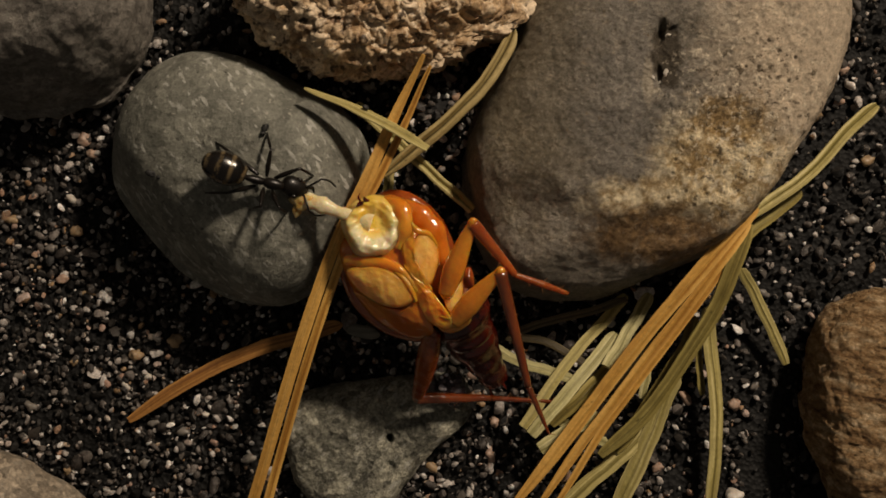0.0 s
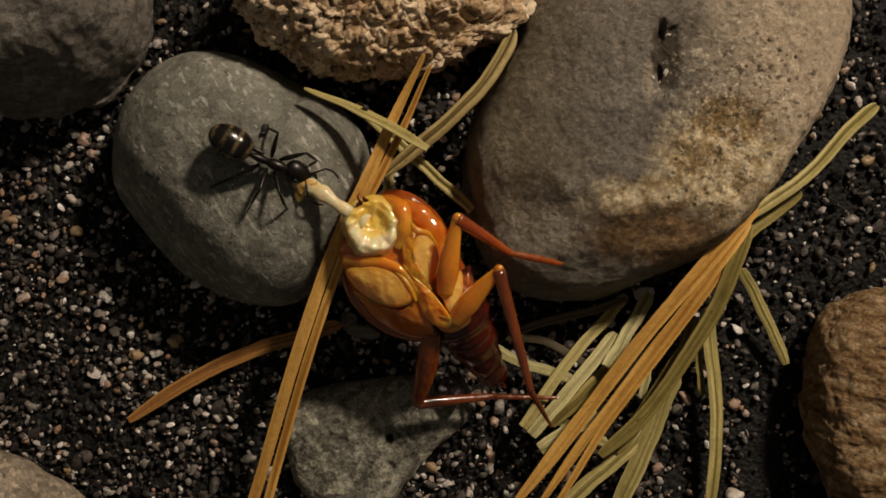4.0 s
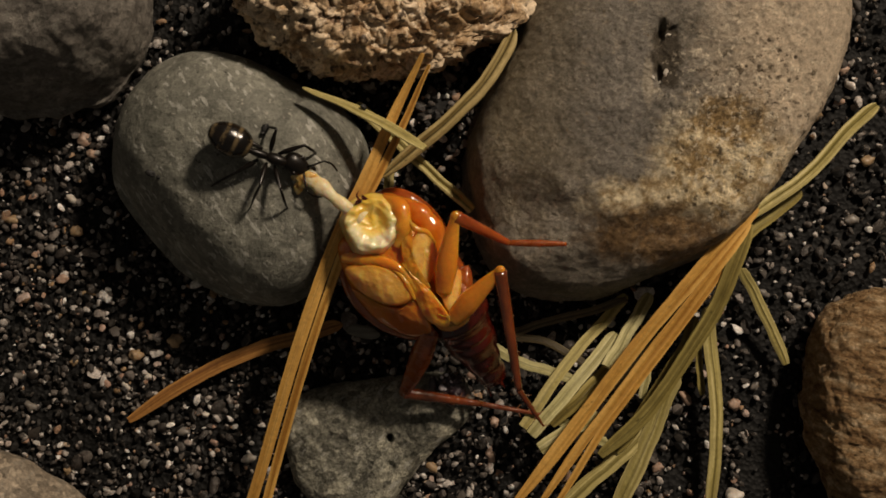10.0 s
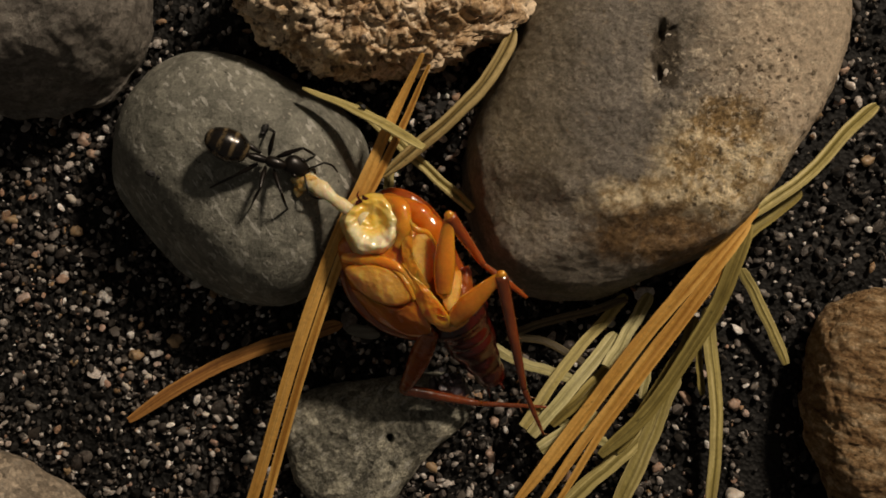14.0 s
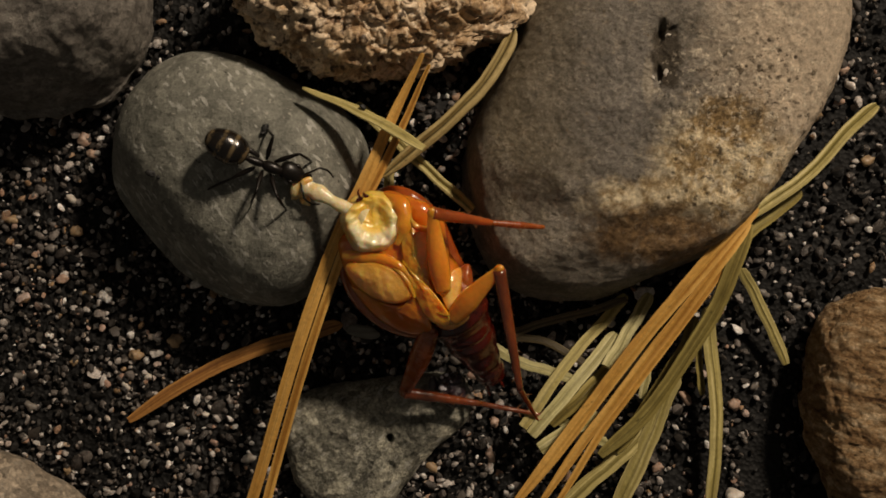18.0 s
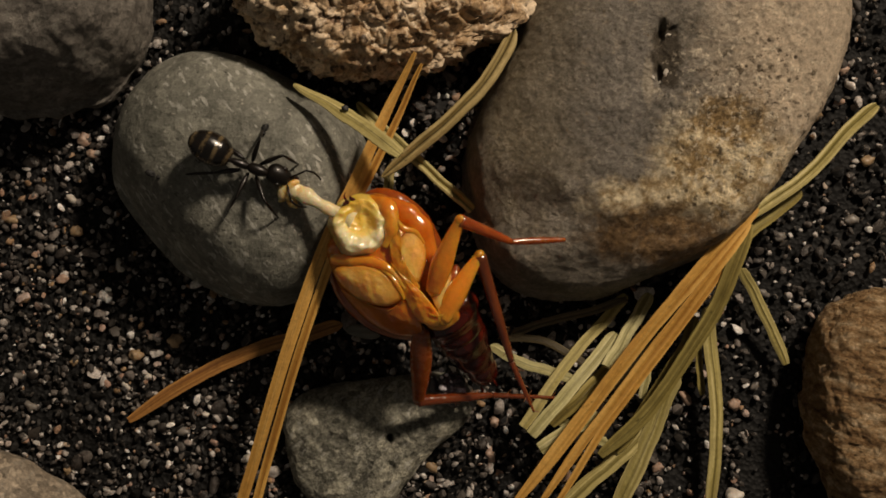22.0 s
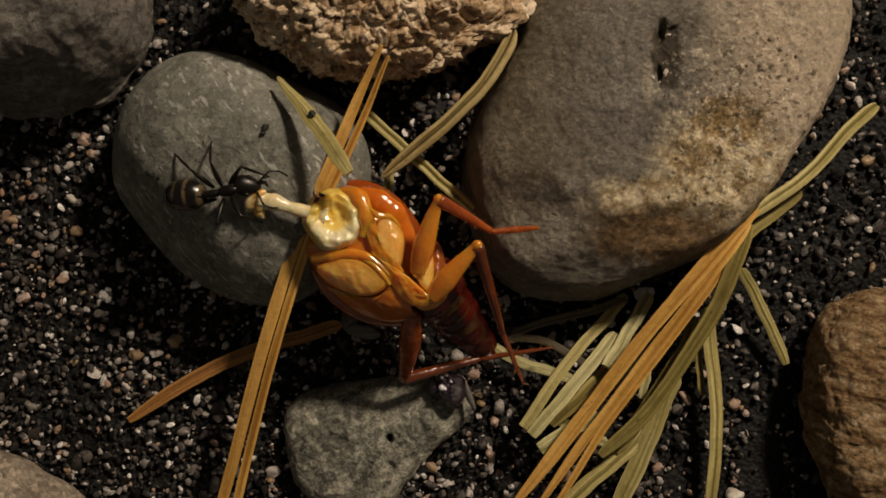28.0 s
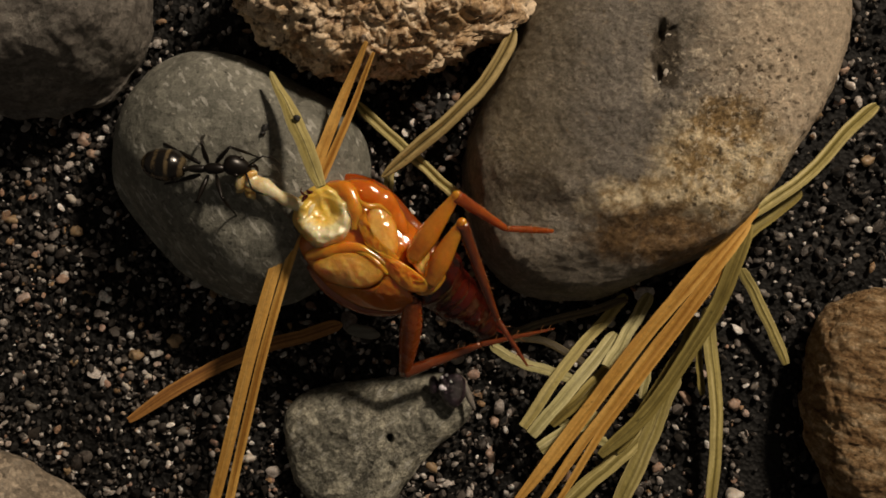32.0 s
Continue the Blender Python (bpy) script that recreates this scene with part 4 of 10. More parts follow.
part("neck_wall", tube([(-0.34, 1.10, 0.60), (-0.08, 1.66, 0.70), (-0.06, 2.26, 0.68), (-0.32, 2.78, 0.46), (-0.90, 3.04, 0.26)], (0.14, 0.27, 0.32, 0.30, 0.14), 44, 16, 0.8, 0.35, 5), AMBER, R, "orange rim of the open neck")
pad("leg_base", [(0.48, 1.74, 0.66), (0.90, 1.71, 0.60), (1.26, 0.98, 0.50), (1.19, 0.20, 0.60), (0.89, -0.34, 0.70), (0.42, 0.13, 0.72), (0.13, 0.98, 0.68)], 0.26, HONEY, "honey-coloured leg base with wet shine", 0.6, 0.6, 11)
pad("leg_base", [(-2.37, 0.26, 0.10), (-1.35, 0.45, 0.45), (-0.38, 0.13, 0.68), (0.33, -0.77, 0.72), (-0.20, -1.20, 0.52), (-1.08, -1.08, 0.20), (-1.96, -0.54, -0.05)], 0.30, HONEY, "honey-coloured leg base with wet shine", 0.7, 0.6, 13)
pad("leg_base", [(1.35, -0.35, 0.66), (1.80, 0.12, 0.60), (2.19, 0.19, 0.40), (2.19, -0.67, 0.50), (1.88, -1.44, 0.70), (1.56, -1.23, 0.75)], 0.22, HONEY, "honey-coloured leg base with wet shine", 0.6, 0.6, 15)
# Deeper amber for thick skin, with the low flank's shade in the colour.
pad("leg_base", [(-2.17, -0.55, -0.35), (-1.09, -1.09, 0.00), (-0.14, -1.25, 0.30), (0.44, -0.95, 0.50), (1.02, -1.89, 0.40), (0.87, -2.44, -0.20), (-0.17, -2.39, -0.65), (-1.35, -1.67, -0.80)], 0.34, DEEP_AMBER, "thick amber leg base, deepened for its shaded flank", 0.9, 0.65, 17)
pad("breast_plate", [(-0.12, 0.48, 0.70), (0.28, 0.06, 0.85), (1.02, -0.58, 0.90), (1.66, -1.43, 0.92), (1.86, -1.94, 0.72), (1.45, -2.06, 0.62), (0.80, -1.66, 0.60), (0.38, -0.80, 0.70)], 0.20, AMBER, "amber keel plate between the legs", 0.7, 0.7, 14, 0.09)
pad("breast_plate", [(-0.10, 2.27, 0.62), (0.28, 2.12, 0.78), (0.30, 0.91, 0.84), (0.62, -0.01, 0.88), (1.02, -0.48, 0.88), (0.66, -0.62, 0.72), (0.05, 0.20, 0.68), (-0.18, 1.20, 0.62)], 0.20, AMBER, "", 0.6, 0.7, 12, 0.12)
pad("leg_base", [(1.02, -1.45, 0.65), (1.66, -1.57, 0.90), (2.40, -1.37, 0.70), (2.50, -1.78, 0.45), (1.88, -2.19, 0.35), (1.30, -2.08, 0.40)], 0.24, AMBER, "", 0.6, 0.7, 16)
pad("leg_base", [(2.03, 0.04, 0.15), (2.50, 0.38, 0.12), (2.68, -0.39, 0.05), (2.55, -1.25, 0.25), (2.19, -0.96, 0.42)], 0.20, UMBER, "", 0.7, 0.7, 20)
for k, (line, widths) in enumerate((([(-2.45, 0.66, 0.06), (-1.80, 0.62, 0.30), (-0.88, 0.52, 0.58), (-0.14, 0.20, 0.78), (0.50, -0.66, 0.76)], (0.16, 0.24, 0.20, 0.14, 0.08)),
                     ([(-0.30, 2.92, -0.02), (0.42, 2.50, 0.06), (1.00, 1.86, 0.02), (1.36, 1.08, -0.06), (1.46, 0.35, 0.05)], (0.26, 0.46, 0.46, 0.34, 0.18)),
                     ([(-0.50, 0.24, 0.72), (-0.12, -0.05, 0.86), (0.20, -0.51, 0.88), (0.39, -0.94, 0.78)], (0.05, 0.09, 0.10, 0.06)),
                     ([(0.17, 2.12, 0.80), (0.44, 1.80, 0.86), (0.86, 1.66, 0.72), (1.20, 1.20, 0.58)], (0.08, 0.12, 0.10, 0.06)))):
    part("ridge", tube(line, widths, 30, 14, 0.8, 0.35, 5), DEEP_AMBER if k == 1 else AMBER, R)
# the abdomen, ring by ring, dipping into the gap between the stones
for k in range(5):
    spots = [Vector((1.80, -1.20, -0.80)).lerp(Vector((3.62, -4.40, -3.70)), (k + d) / 5) for d in (-0.1, 0.3, 0.75, 1.15)]
    wide = [1.38 * (1 - 0.58 * (k + d) / 5) * step for d, step in ((-0.1, 0.99), (0.3, 1.0), (0.75, 1.015), (1.15, 0.985))]
    part("abdomen_segment", tube(spots, wide, 14, 28, 0.78, 0.10, k), BLOOD, R, "dark red glossy belly ring" if k == 0 else "")
part("tail_bristle", joined(tube([(3.30, -4.45, -3.70), (3.44, -4.89, -3.80), (3.55, -5.30, -4.00)], [0.09, 0.07, 0.02], 8), tube([(3.73, -4.35, -3.70), (3.97, -4.65, -3.80), (4.15, -4.91, -4.00)], [0.09, 0.07, 0.02], 8)), BLOOD, R)
part("mouth_remnant", joined(blob((-1.81, 2.83, 0.60), (0.15, 0.08, 0.08), 20, rough=0.9, freq=7, seed=41), blob((-1.57, 3.01, 0.50), (0.08, 0.13, 0.08), 50, rough=0.9, freq=7, seed=42),
                             tube([(-1.74, 2.87, 0.60), (-1.87, 3.09, 0.70), (-1.80, 3.26, 0.70)], [0.05, 0.04, 0.01], 6)), BLOOD, R, "black remnant of the mouth parts")


def limb(name, length, widths, material, bristles, seed, label="", bow=0.0):
    """A leg piece along its own x axis, from the joint at its origin."""
    line = [(0, 0, 0), (length * 0.33, bow, 0), (length * 0.66, bow, 0), (length, 0, 0)]
    ob = part(name, tube(line, widths, 18, 12, 0.7 if name == "femur" else 0.9), material, R, label)
    if bristles:
        part("bristles", spines(line, bristles, 0.34, seed, 0.03), HAIR, ob, "stiff dark bristles")
    return ob


LEGS = []
for k, (a, b, c, skin) in enumerate(((3.14, 2.60, 2.24, RUSSET), (2.92, 4.83, 2.24, LIMB), (3.86, 3.37, 3.14, LIMB))):
    LEGS.append((limb("femur", a, (0.30, 0.43, 0.33, 0.18) if k < 2 else (0.34, 0.46, 0.38, 0.24), AMBER if k < 2 else UMBER, 5, 50 + k, "amber swollen thigh", 0.04),
                 limb("tibia", b, (0.26, 0.23, 0.19, 0.13), skin, 16, 60 + k, "glossy red-brown shin with bristles"),
                 limb("tarsus", c, (0.11, 0.14, 0.13, 0.08) if k == 0 else (0.12, 0.11, 0.09, 0.04), UMBER if k == 0 else skin, 5, 70 + k, "thin jointed foot")))
    for u in (0.0, 1.0):
        part("joint", blob((a * u, 0, 0), (0.22, 0.20, 0.16), rough=0.2, seed=k), AMBER if k < 2 else UMBER, LEGS[-1][0])
cord = part("gut_cord", joined(tube([(0, 0, 0), (0.8, 0.02, 0.04), (1.5, -0.02, 0.02), (2.2, 0, -0.02), (2.75, 0, -0.1)], (0.33, 0.30, 0.25, 0.27, 0.38), 40, 16, 0.75, 0.4, 2)), CORD, R, "cream cord of gut pulled out by the ant")
flap = part("gut_end", joined(blob((0.16, 0.02, 0.0), (0.52, 0.36, 0.24), 0, 8, 0.6, 2.2, 0.1, 0.9, 30, 20, 81), blob((0.42, 0.22, -0.12), (0.42, 0.22, 0.18), 55, 0, 0.7, 3.0, 0.3, 0.9, 24, 14, 82), blob((0.50, -0.10, -0.2), (0.30, 0.16, 0.12), -20, 0, 0.7, 3.2, 0.3, 0.9, 20, 12, 83)), RAG, R, "torn orange end of the gut")

# ---- the ant ----
ant = base("ant", (-6.93, 3.11, 6.30), "small black worker ant tugging at the cockroach", "ant")
body = part("thorax", joined(blob((0.42, 0, 0.08), (0.44, 0.23, 0.27), 0, -6, 0.04, 1, 0.1, 0.8, 22, 14, 1), blob((-0.30, 0, 0.0), (0.46, 0.16, 0.21), 0, 8, 0.04, 1, -0.1, 0.8, 22, 14, 2)), ANT, ant)
part("waist", joined(blob((-0.80, 0, 0.02), (0.16, 0.13, 0.26), 0, 0, 0.05, 1, 0, 0.9, 16, 10, 3), tube([(-0.6, 0, -0.1), (-0.8, 0, -0.15), (-1.05, 0, -0.1)], (0.10, 0.08, 0.09), 6, 8)), ANT, ant)
def banded(size, bands):
    """A pointed oval whose rings overlap like roof plates."""
    loops = []
    for i in range(45):
        u = i / 44
        a = math.pi * (0.01 + 0.98 * u)
        step = (u * bands) % 1.0
        k = (0.96 + 0.06 * min(1.0, step * 6) * (1 - 0.55 * step)) * math.sin(a) ** 0.85 * (1.12 - 0.22 * (1 - u))
        loops.append([(-math.cos(a) * size[0], math.cos(2 * math.pi * j / 32) * size[1] * k, math.sin(2 * math.pi * j / 32) * size[2] * k) for j in range(32)])
    return rings(loops)


gaster = part("gaster", banded((0.90, 0.64, 0.62), 5), GASTER, ant, "shiny black-bronze ringed abdomen")
head = part("head", blob((0, 0, 0), (0.56, 0.40, 0.34), 0, 8, 0.02, 1, 0.2, 0.8, 28, 18, 5), ANT, ant, "shiny black head")
for side in (1, -1):
    part("eye", blob((0.05, 0.34 * side, 0.14), (0.13, 0.09, 0.11), 0, 0), ANT, head)
    part("mandible", tube([(0.48, 0.20 * side, -0.05), (0.66, 0.22 * side, -0.12), (0.80, 0.08 * side, -0.18)], (0.09, 0.08, 0.03), 8, 8), ANT, head)
    part("antenna", joined(tube([(0.40, 0.14 * side, 0.12), (0.62, 0.42 * side, 0.32), (0.80, 0.66 * side, 0.34)], (0.04, 0.042, 0.04), 8, 7),
                           tube([(0.80, 0.66 * side, 0.34), (1.15, 0.72 * side, 0.2), (1.50, 0.60 * side, -0.05)], (0.04, 0.045, 0.035), 10, 7)), ANT, head)
ANT_LEGS = []
for k in range(6):
    femur = part("femur", tube([(0, 0, 0), (0.38, 0, 0.05), (0.77, 0, 0.05), (1.15, 0, 0)], (0.06, 0.105, 0.085, 0.05), 12, 8), ANT, ant)
    tibia = part("tibia", tube([(0, 0, 0), (0.52, 0, 0.06), (0.96, 0, 0.04), (1.40, 0, -0.05), (1.75, 0, 0)], (0.05, 0.062, 0.048, 0.032, 0.024), 14, 8), ANT, ant)
    ANT_LEGS.append((femur, tibia))


def mm(x, y, z, rx, ry, rz):
    return pose(x * MM, y * MM, z * MM, rx, ry, rz)


def motions():
    # the cockroach is dragged towards the ant; its legs go on twitching
    walk(roach, [(0, mm(-1.42, -1.09, 5.90, 0.0, 0.0, 0.0)), (0.5, mm(-1.43, -1.09, 5.90, 0.0, 0.0, -0.1)), (1, mm(-1.44, -1.10, 5.90, 0.0, 0.0, 0.1)),
        (1.5, mm(-1.45, -1.09, 5.90, 0.0, 0.0, -0.1)), (2, mm(-1.45, -1.09, 5.90, 0.0, 0.0, -0.1)), (2.5, mm(-1.43, -1.08, 5.90, 0.0, 0.0, 0.1)),
        (3, mm(-1.44, -1.08, 5.90, 0.0, 0.0, 0.0)), (3.5, mm(-1.44, -1.08, 5.90, 0.0, 0.0, 0.1)), (5.5, mm(-1.44, -1.08, 5.90, 0.0, 0.0, 0.2)),
        (6, mm(-1.43, -1.08, 5.90, 0.0, 0.0, 0.2)), (6.5, mm(-1.44, -1.08, 5.90, 0.0, 0.0, 0.2)), (7, mm(-1.44, -1.07, 5.90, 0.0, 0.0, -0.1)),
        (7.5, mm(-1.43, -1.07, 5.90, 0.0, 0.0, 0.1)), (8, mm(-1.44, -1.07, 5.90, 0.0, 0.0, -0.3)), (8.5, mm(-1.43, -1.07, 5.90, 0.0, 0.0, 0.3)),
        (9, mm(-1.43, -1.03, 5.90, 0.0, 0.0, 0.2)), (9.5, mm(-1.49, -0.99, 5.90, 0.0, 0.0, 0.0)), (10, mm(-1.49, -1.02, 5.90, 0.0, 0.0, -0.1)),
        (10.5, mm(-1.49, -0.99, 5.90, 0.0, 0.0, -0.1)), (11, mm(-1.49, -1.0, 5.90, 0.0, 0.0, -0.5)), (11.5, mm(-1.50, -1.0, 5.90, 0.0, 0.0, -0.7)),
        (12, mm(-1.47, -1.0, 5.90, 0.0, 0.0, -0.5)), (12.5, mm(-1.50, -1.0, 5.90, 0.0, 0.0, -0.8)), (13, mm(-1.50, -1.01, 5.90, 0.0, 0.0, -0.7)),
        (13.5, mm(-1.48, -1.03, 5.90, 0.0, 0.0, -0.5)), (14, mm(-1.49, -1.03, 5.90, 0.0, 0.0, -0.5)), (14.5, mm(-1.49, -1.03, 5.90, 0.0, 0.0, -0.5)),
        (16.5, mm(-1.51, -1.03, 5.90, 0.0, 0.0, -0.9)), (17, mm(-1.49, -1.04, 5.90, 0.0, 0.0, -0.4)), (17.5, mm(-1.47, -0.95, 5.90, 0.0, 0.0, -0.4)),
        (18, mm(-1.48, -0.94, 5.90, 0.0, 0.0, -0.7)), (18.5, mm(-1.47, -0.95, 5.90, 0.0, 0.0, -0.6)), (19, mm(-1.48, -0.93, 5.90, 0.0, 0.0, -0.6)),
        (19.5, mm(-1.50, -0.92, 5.90, 0.0, 0.0, -0.5)), (20, mm(-1.51, -0.92, 5.90, 0.0, 0.0, -0.6)), (20.5, mm(-1.54, -0.93, 5.90, 0.0, 0.0, -1.0)),
        (21, mm(-1.58, -0.95, 5.90, 0.0, 0.0, -1.2)), (21.5, mm(-1.86, -1.0, 5.90, 0.0, 0.0, 0.4)), (22, mm(-1.91, -1.02, 5.90, 0.0, 0.0, 1.1)),
        (22.5, mm(-1.87, -1.05, 5.90, 0.0, 0.0, 2.1)), (23, mm(-2.25, -0.93, 5.90, 0.0, 0.0, 4.0)), (23.5, mm(-2.24, -0.95, 5.90, 0.0, 0.0, 3.9)),
        (24, mm(-2.27, -0.95, 5.90, 0.0, 0.0, 4.7)), (24.5, mm(-2.39, -0.93, 5.90, 0.0, 0.0, 5.5)), (25, mm(-2.45, -0.91, 5.90, 0.0, 0.0, 5.6)),
        (25.5, mm(-2.42, -0.50, 5.90, 0.0, 0.0, 11.6)), (27.5, mm(-2.58, -0.52, 5.90, 0.0, 0.0, 10.3)), (28, mm(-2.61, -0.55, 5.90, 0.0, 0.0, 10.8)),
        (28.5, mm(-2.60, -0.59, 5.90, 0.0, 0.0, 10.3)), (29, mm(-2.61, -0.58, 5.90, 0.0, 0.0, 10.6)), (29.5, mm(-2.62, -0.56, 5.90, 0.0, 0.0, 10.5)),
        (30, mm(-2.64, -0.56, 5.90, 0.0, 0.0, 10.4)), (30.5, mm(-2.63, -0.55, 5.90, 0.0, 0.0, 10.7)), (31, mm(-2.64, -0.55, 5.90, 0.0, 0.0, 10.5)),
        (31.5, mm(-2.65, -0.55, 5.90, 0.0, 0.0, 10.8)), (32, mm(-2.81, -0.19, 5.90, 0.0, 0.0, 17.1))])
    walk(LEGS[0][0], [(0, mm(1.51, -0.68, 0.90, 0.0, -21.4, 69.4)), (1, mm(1.51, -0.68, 0.90, 0.0, -19.8, 82.1)), (2, mm(1.51, -0.68, 0.90, 0.0, -20.8, 70.5)),
        (3, mm(1.51, -0.68, 0.90, 0.0, -20.2, 80.6)), (5.5, mm(1.51, -0.68, 0.90, 0.0, -20.0, 79.6)), (6, mm(1.51, -0.68, 0.90, 0.0, -21.4, 64.9)),
        (6.5, mm(1.51, -0.68, 0.90, 0.0, -19.8, 81.1)), (7, mm(1.51, -0.68, 0.90, 0.0, -19.7, 73.3)), (7.5, mm(1.51, -0.68, 0.90, 0.0, -20.6, 66.3)),
        (8, mm(1.51, -0.68, 0.90, 0.0, -20.5, 67.8)), (8.5, mm(1.51, -0.68, 0.90, 0.0, -19.9, 83.4)), (9, mm(1.51, -0.68, 0.90, 0.0, -20.8, 69.8)),
        (9.5, mm(1.51, -0.68, 0.90, 0.0, -21.5, 61.4)), (10, mm(1.51, -0.68, 0.90, 0.0, -19.5, 81.3)), (10.5, mm(1.51, -0.68, 0.90, 0.0, -19.0, 82.8)),
        (11, mm(1.51, -0.68, 0.90, 0.0, -19.1, 68.6)), (11.5, mm(1.51, -0.68, 0.90, 0.0, -19.0, 81.0)), (12, mm(1.51, -0.68, 0.90, 0.0, -19.0, 84.5)),
        (13, mm(1.51, -0.68, 0.90, 0.0, -12.6, 90.4)), (14, mm(1.51, -0.68, 0.90, 0.0, -19.2, 86.1)), (16.5, mm(1.51, -0.68, 0.90, 0.0, -19.6, 83.8)),
        (17, mm(1.51, -0.68, 0.90, 0.0, -18.6, 93.2)), (18, mm(1.51, -0.68, 0.90, 0.0, -15.9, 98.8)), (19, mm(1.51, -0.68, 0.90, 0.0, -19.3, 82.0)),
        (20, mm(1.51, -0.68, 0.90, 0.0, -19.0, 83.8)), (21, mm(1.51, -0.68, 0.90, 0.0, -19.6, 80.4)), (22, mm(1.51, -0.68, 0.90, 0.0, -21.0, 68.7)),
        (23, mm(1.51, -0.68, 0.90, 0.0, -23.3, 53.4)), (24, mm(1.51, -0.68, 0.90, 0.0, -23.3, 52.2)), (25, mm(1.51, -0.68, 0.90, 0.0, -23.6, 45.4)),
        (25.5, mm(1.51, -0.68, 0.90, 0.0, -22.5, 34.4)), (27.5, mm(1.51, -0.68, 0.90, 0.0, -21.6, 64.4)), (28, mm(1.51, -0.68, 0.90, 0.0, -22.3, 62.7)),
        (29, mm(1.51, -0.68, 0.90, 0.0, -22.5, 59.9)), (30, mm(1.51, -0.68, 0.90, 0.0, -21.9, 54.7)), (31, mm(1.51, -0.68, 0.90, 0.0, -22.0, 54.4)),
        (32, mm(1.51, -0.68, 0.90, 0.0, -22.1, 38.1))])
    walk(LEGS[0][1], [(0, mm(2.54, 2.06, 2.05, 0.0, 10.8, -50.1)), (1, mm(1.92, 2.25, 1.96, 0.0, 24.2, -34.8)), (2, mm(2.49, 2.09, 2.02, 0.0, 22.7, -46.3)),
        (3, mm(1.99, 2.23, 1.99, 0.0, 16.7, -33.8)), (5.5, mm(2.04, 2.23, 1.98, 0.0, 24.9, -33.0)), (6, mm(2.75, 1.97, 2.05, 0.0, 12.7, -50.5)),
        (6.5, mm(1.97, 2.24, 1.97, 0.0, 25.2, -32.3)), (7, mm(2.36, 2.15, 1.96, 0.0, 21.9, -27.1)), (7.5, mm(2.70, 2.01, 2.01, 0.0, 25.9, -34.9)),
        (8, mm(2.62, 2.05, 2.0, 0.0, 30.8, -25.7)), (8.5, mm(1.85, 2.26, 1.97, 0.0, 24.9, -32.5)), (9, mm(2.53, 2.08, 2.01, 0.0, 23.7, -38.2)),
        (9.5, mm(2.91, 1.89, 2.05, 0.0, 26.3, -37.5)), (10, mm(1.96, 2.25, 1.95, 0.0, 28.2, -25.3)), (10.5, mm(1.88, 2.27, 1.92, 0.0, 27.4, -29.1)),
        (11, mm(2.59, 2.09, 1.93, 0.0, 33.6, -14.2)), (11.5, mm(1.98, 2.26, 1.93, 0.0, 27.2, -28.8)), (12, mm(1.80, 2.28, 1.92, 0.0, 22.3, -24.6)),
        (13, mm(1.49, 2.39, 1.58, 0.0, 24.9, -20.3)), (14, mm(1.72, 2.28, 1.94, 0.0, 30.1, -53.7)), (16.5, mm(1.83, 2.26, 1.96, 0.0, 28.1, -35.3)),
        (17, mm(1.35, 2.30, 1.90, 0.0, 30.0, -26.0)), (18, mm(1.05, 2.31, 1.76, 0.0, 26.8, -7.7)), (19, mm(1.93, 2.26, 1.94, 0.0, 36.4, -18.1)),
        (20, mm(1.83, 2.27, 1.93, 0.0, 27.0, -18.6)), (21, mm(2.01, 2.24, 1.96, 0.0, 28.1, -17.6)), (22, mm(2.58, 2.05, 2.03, 0.0, 33.1, -22.5)),
        (23, mm(3.23, 1.64, 2.15, 0.0, 34.6, -24.0)), (24, mm(3.28, 1.60, 2.14, 0.0, 38.8, -24.2)), (25, mm(3.53, 1.37, 2.16, 0.0, 41.6, -23.8)),
        (25.5, mm(3.91, 0.96, 2.10, 0.0, 33.5, -70.8)), (27.5, mm(2.78, 1.96, 2.06, 0.0, 35.6, -38.4)), (28, mm(2.85, 1.91, 2.09, 0.0, 25.0, -40.8)),
        (29, mm(2.97, 1.83, 2.10, 0.0, 23.8, -37.7)), (30, mm(3.20, 1.70, 2.07, 0.0, 29.3, -38.1)), (31, mm(3.21, 1.69, 2.08, 0.0, 29.3, -38.5)),
        (32, mm(3.80, 1.12, 2.08, 0.0, 28.8, -49.0))])
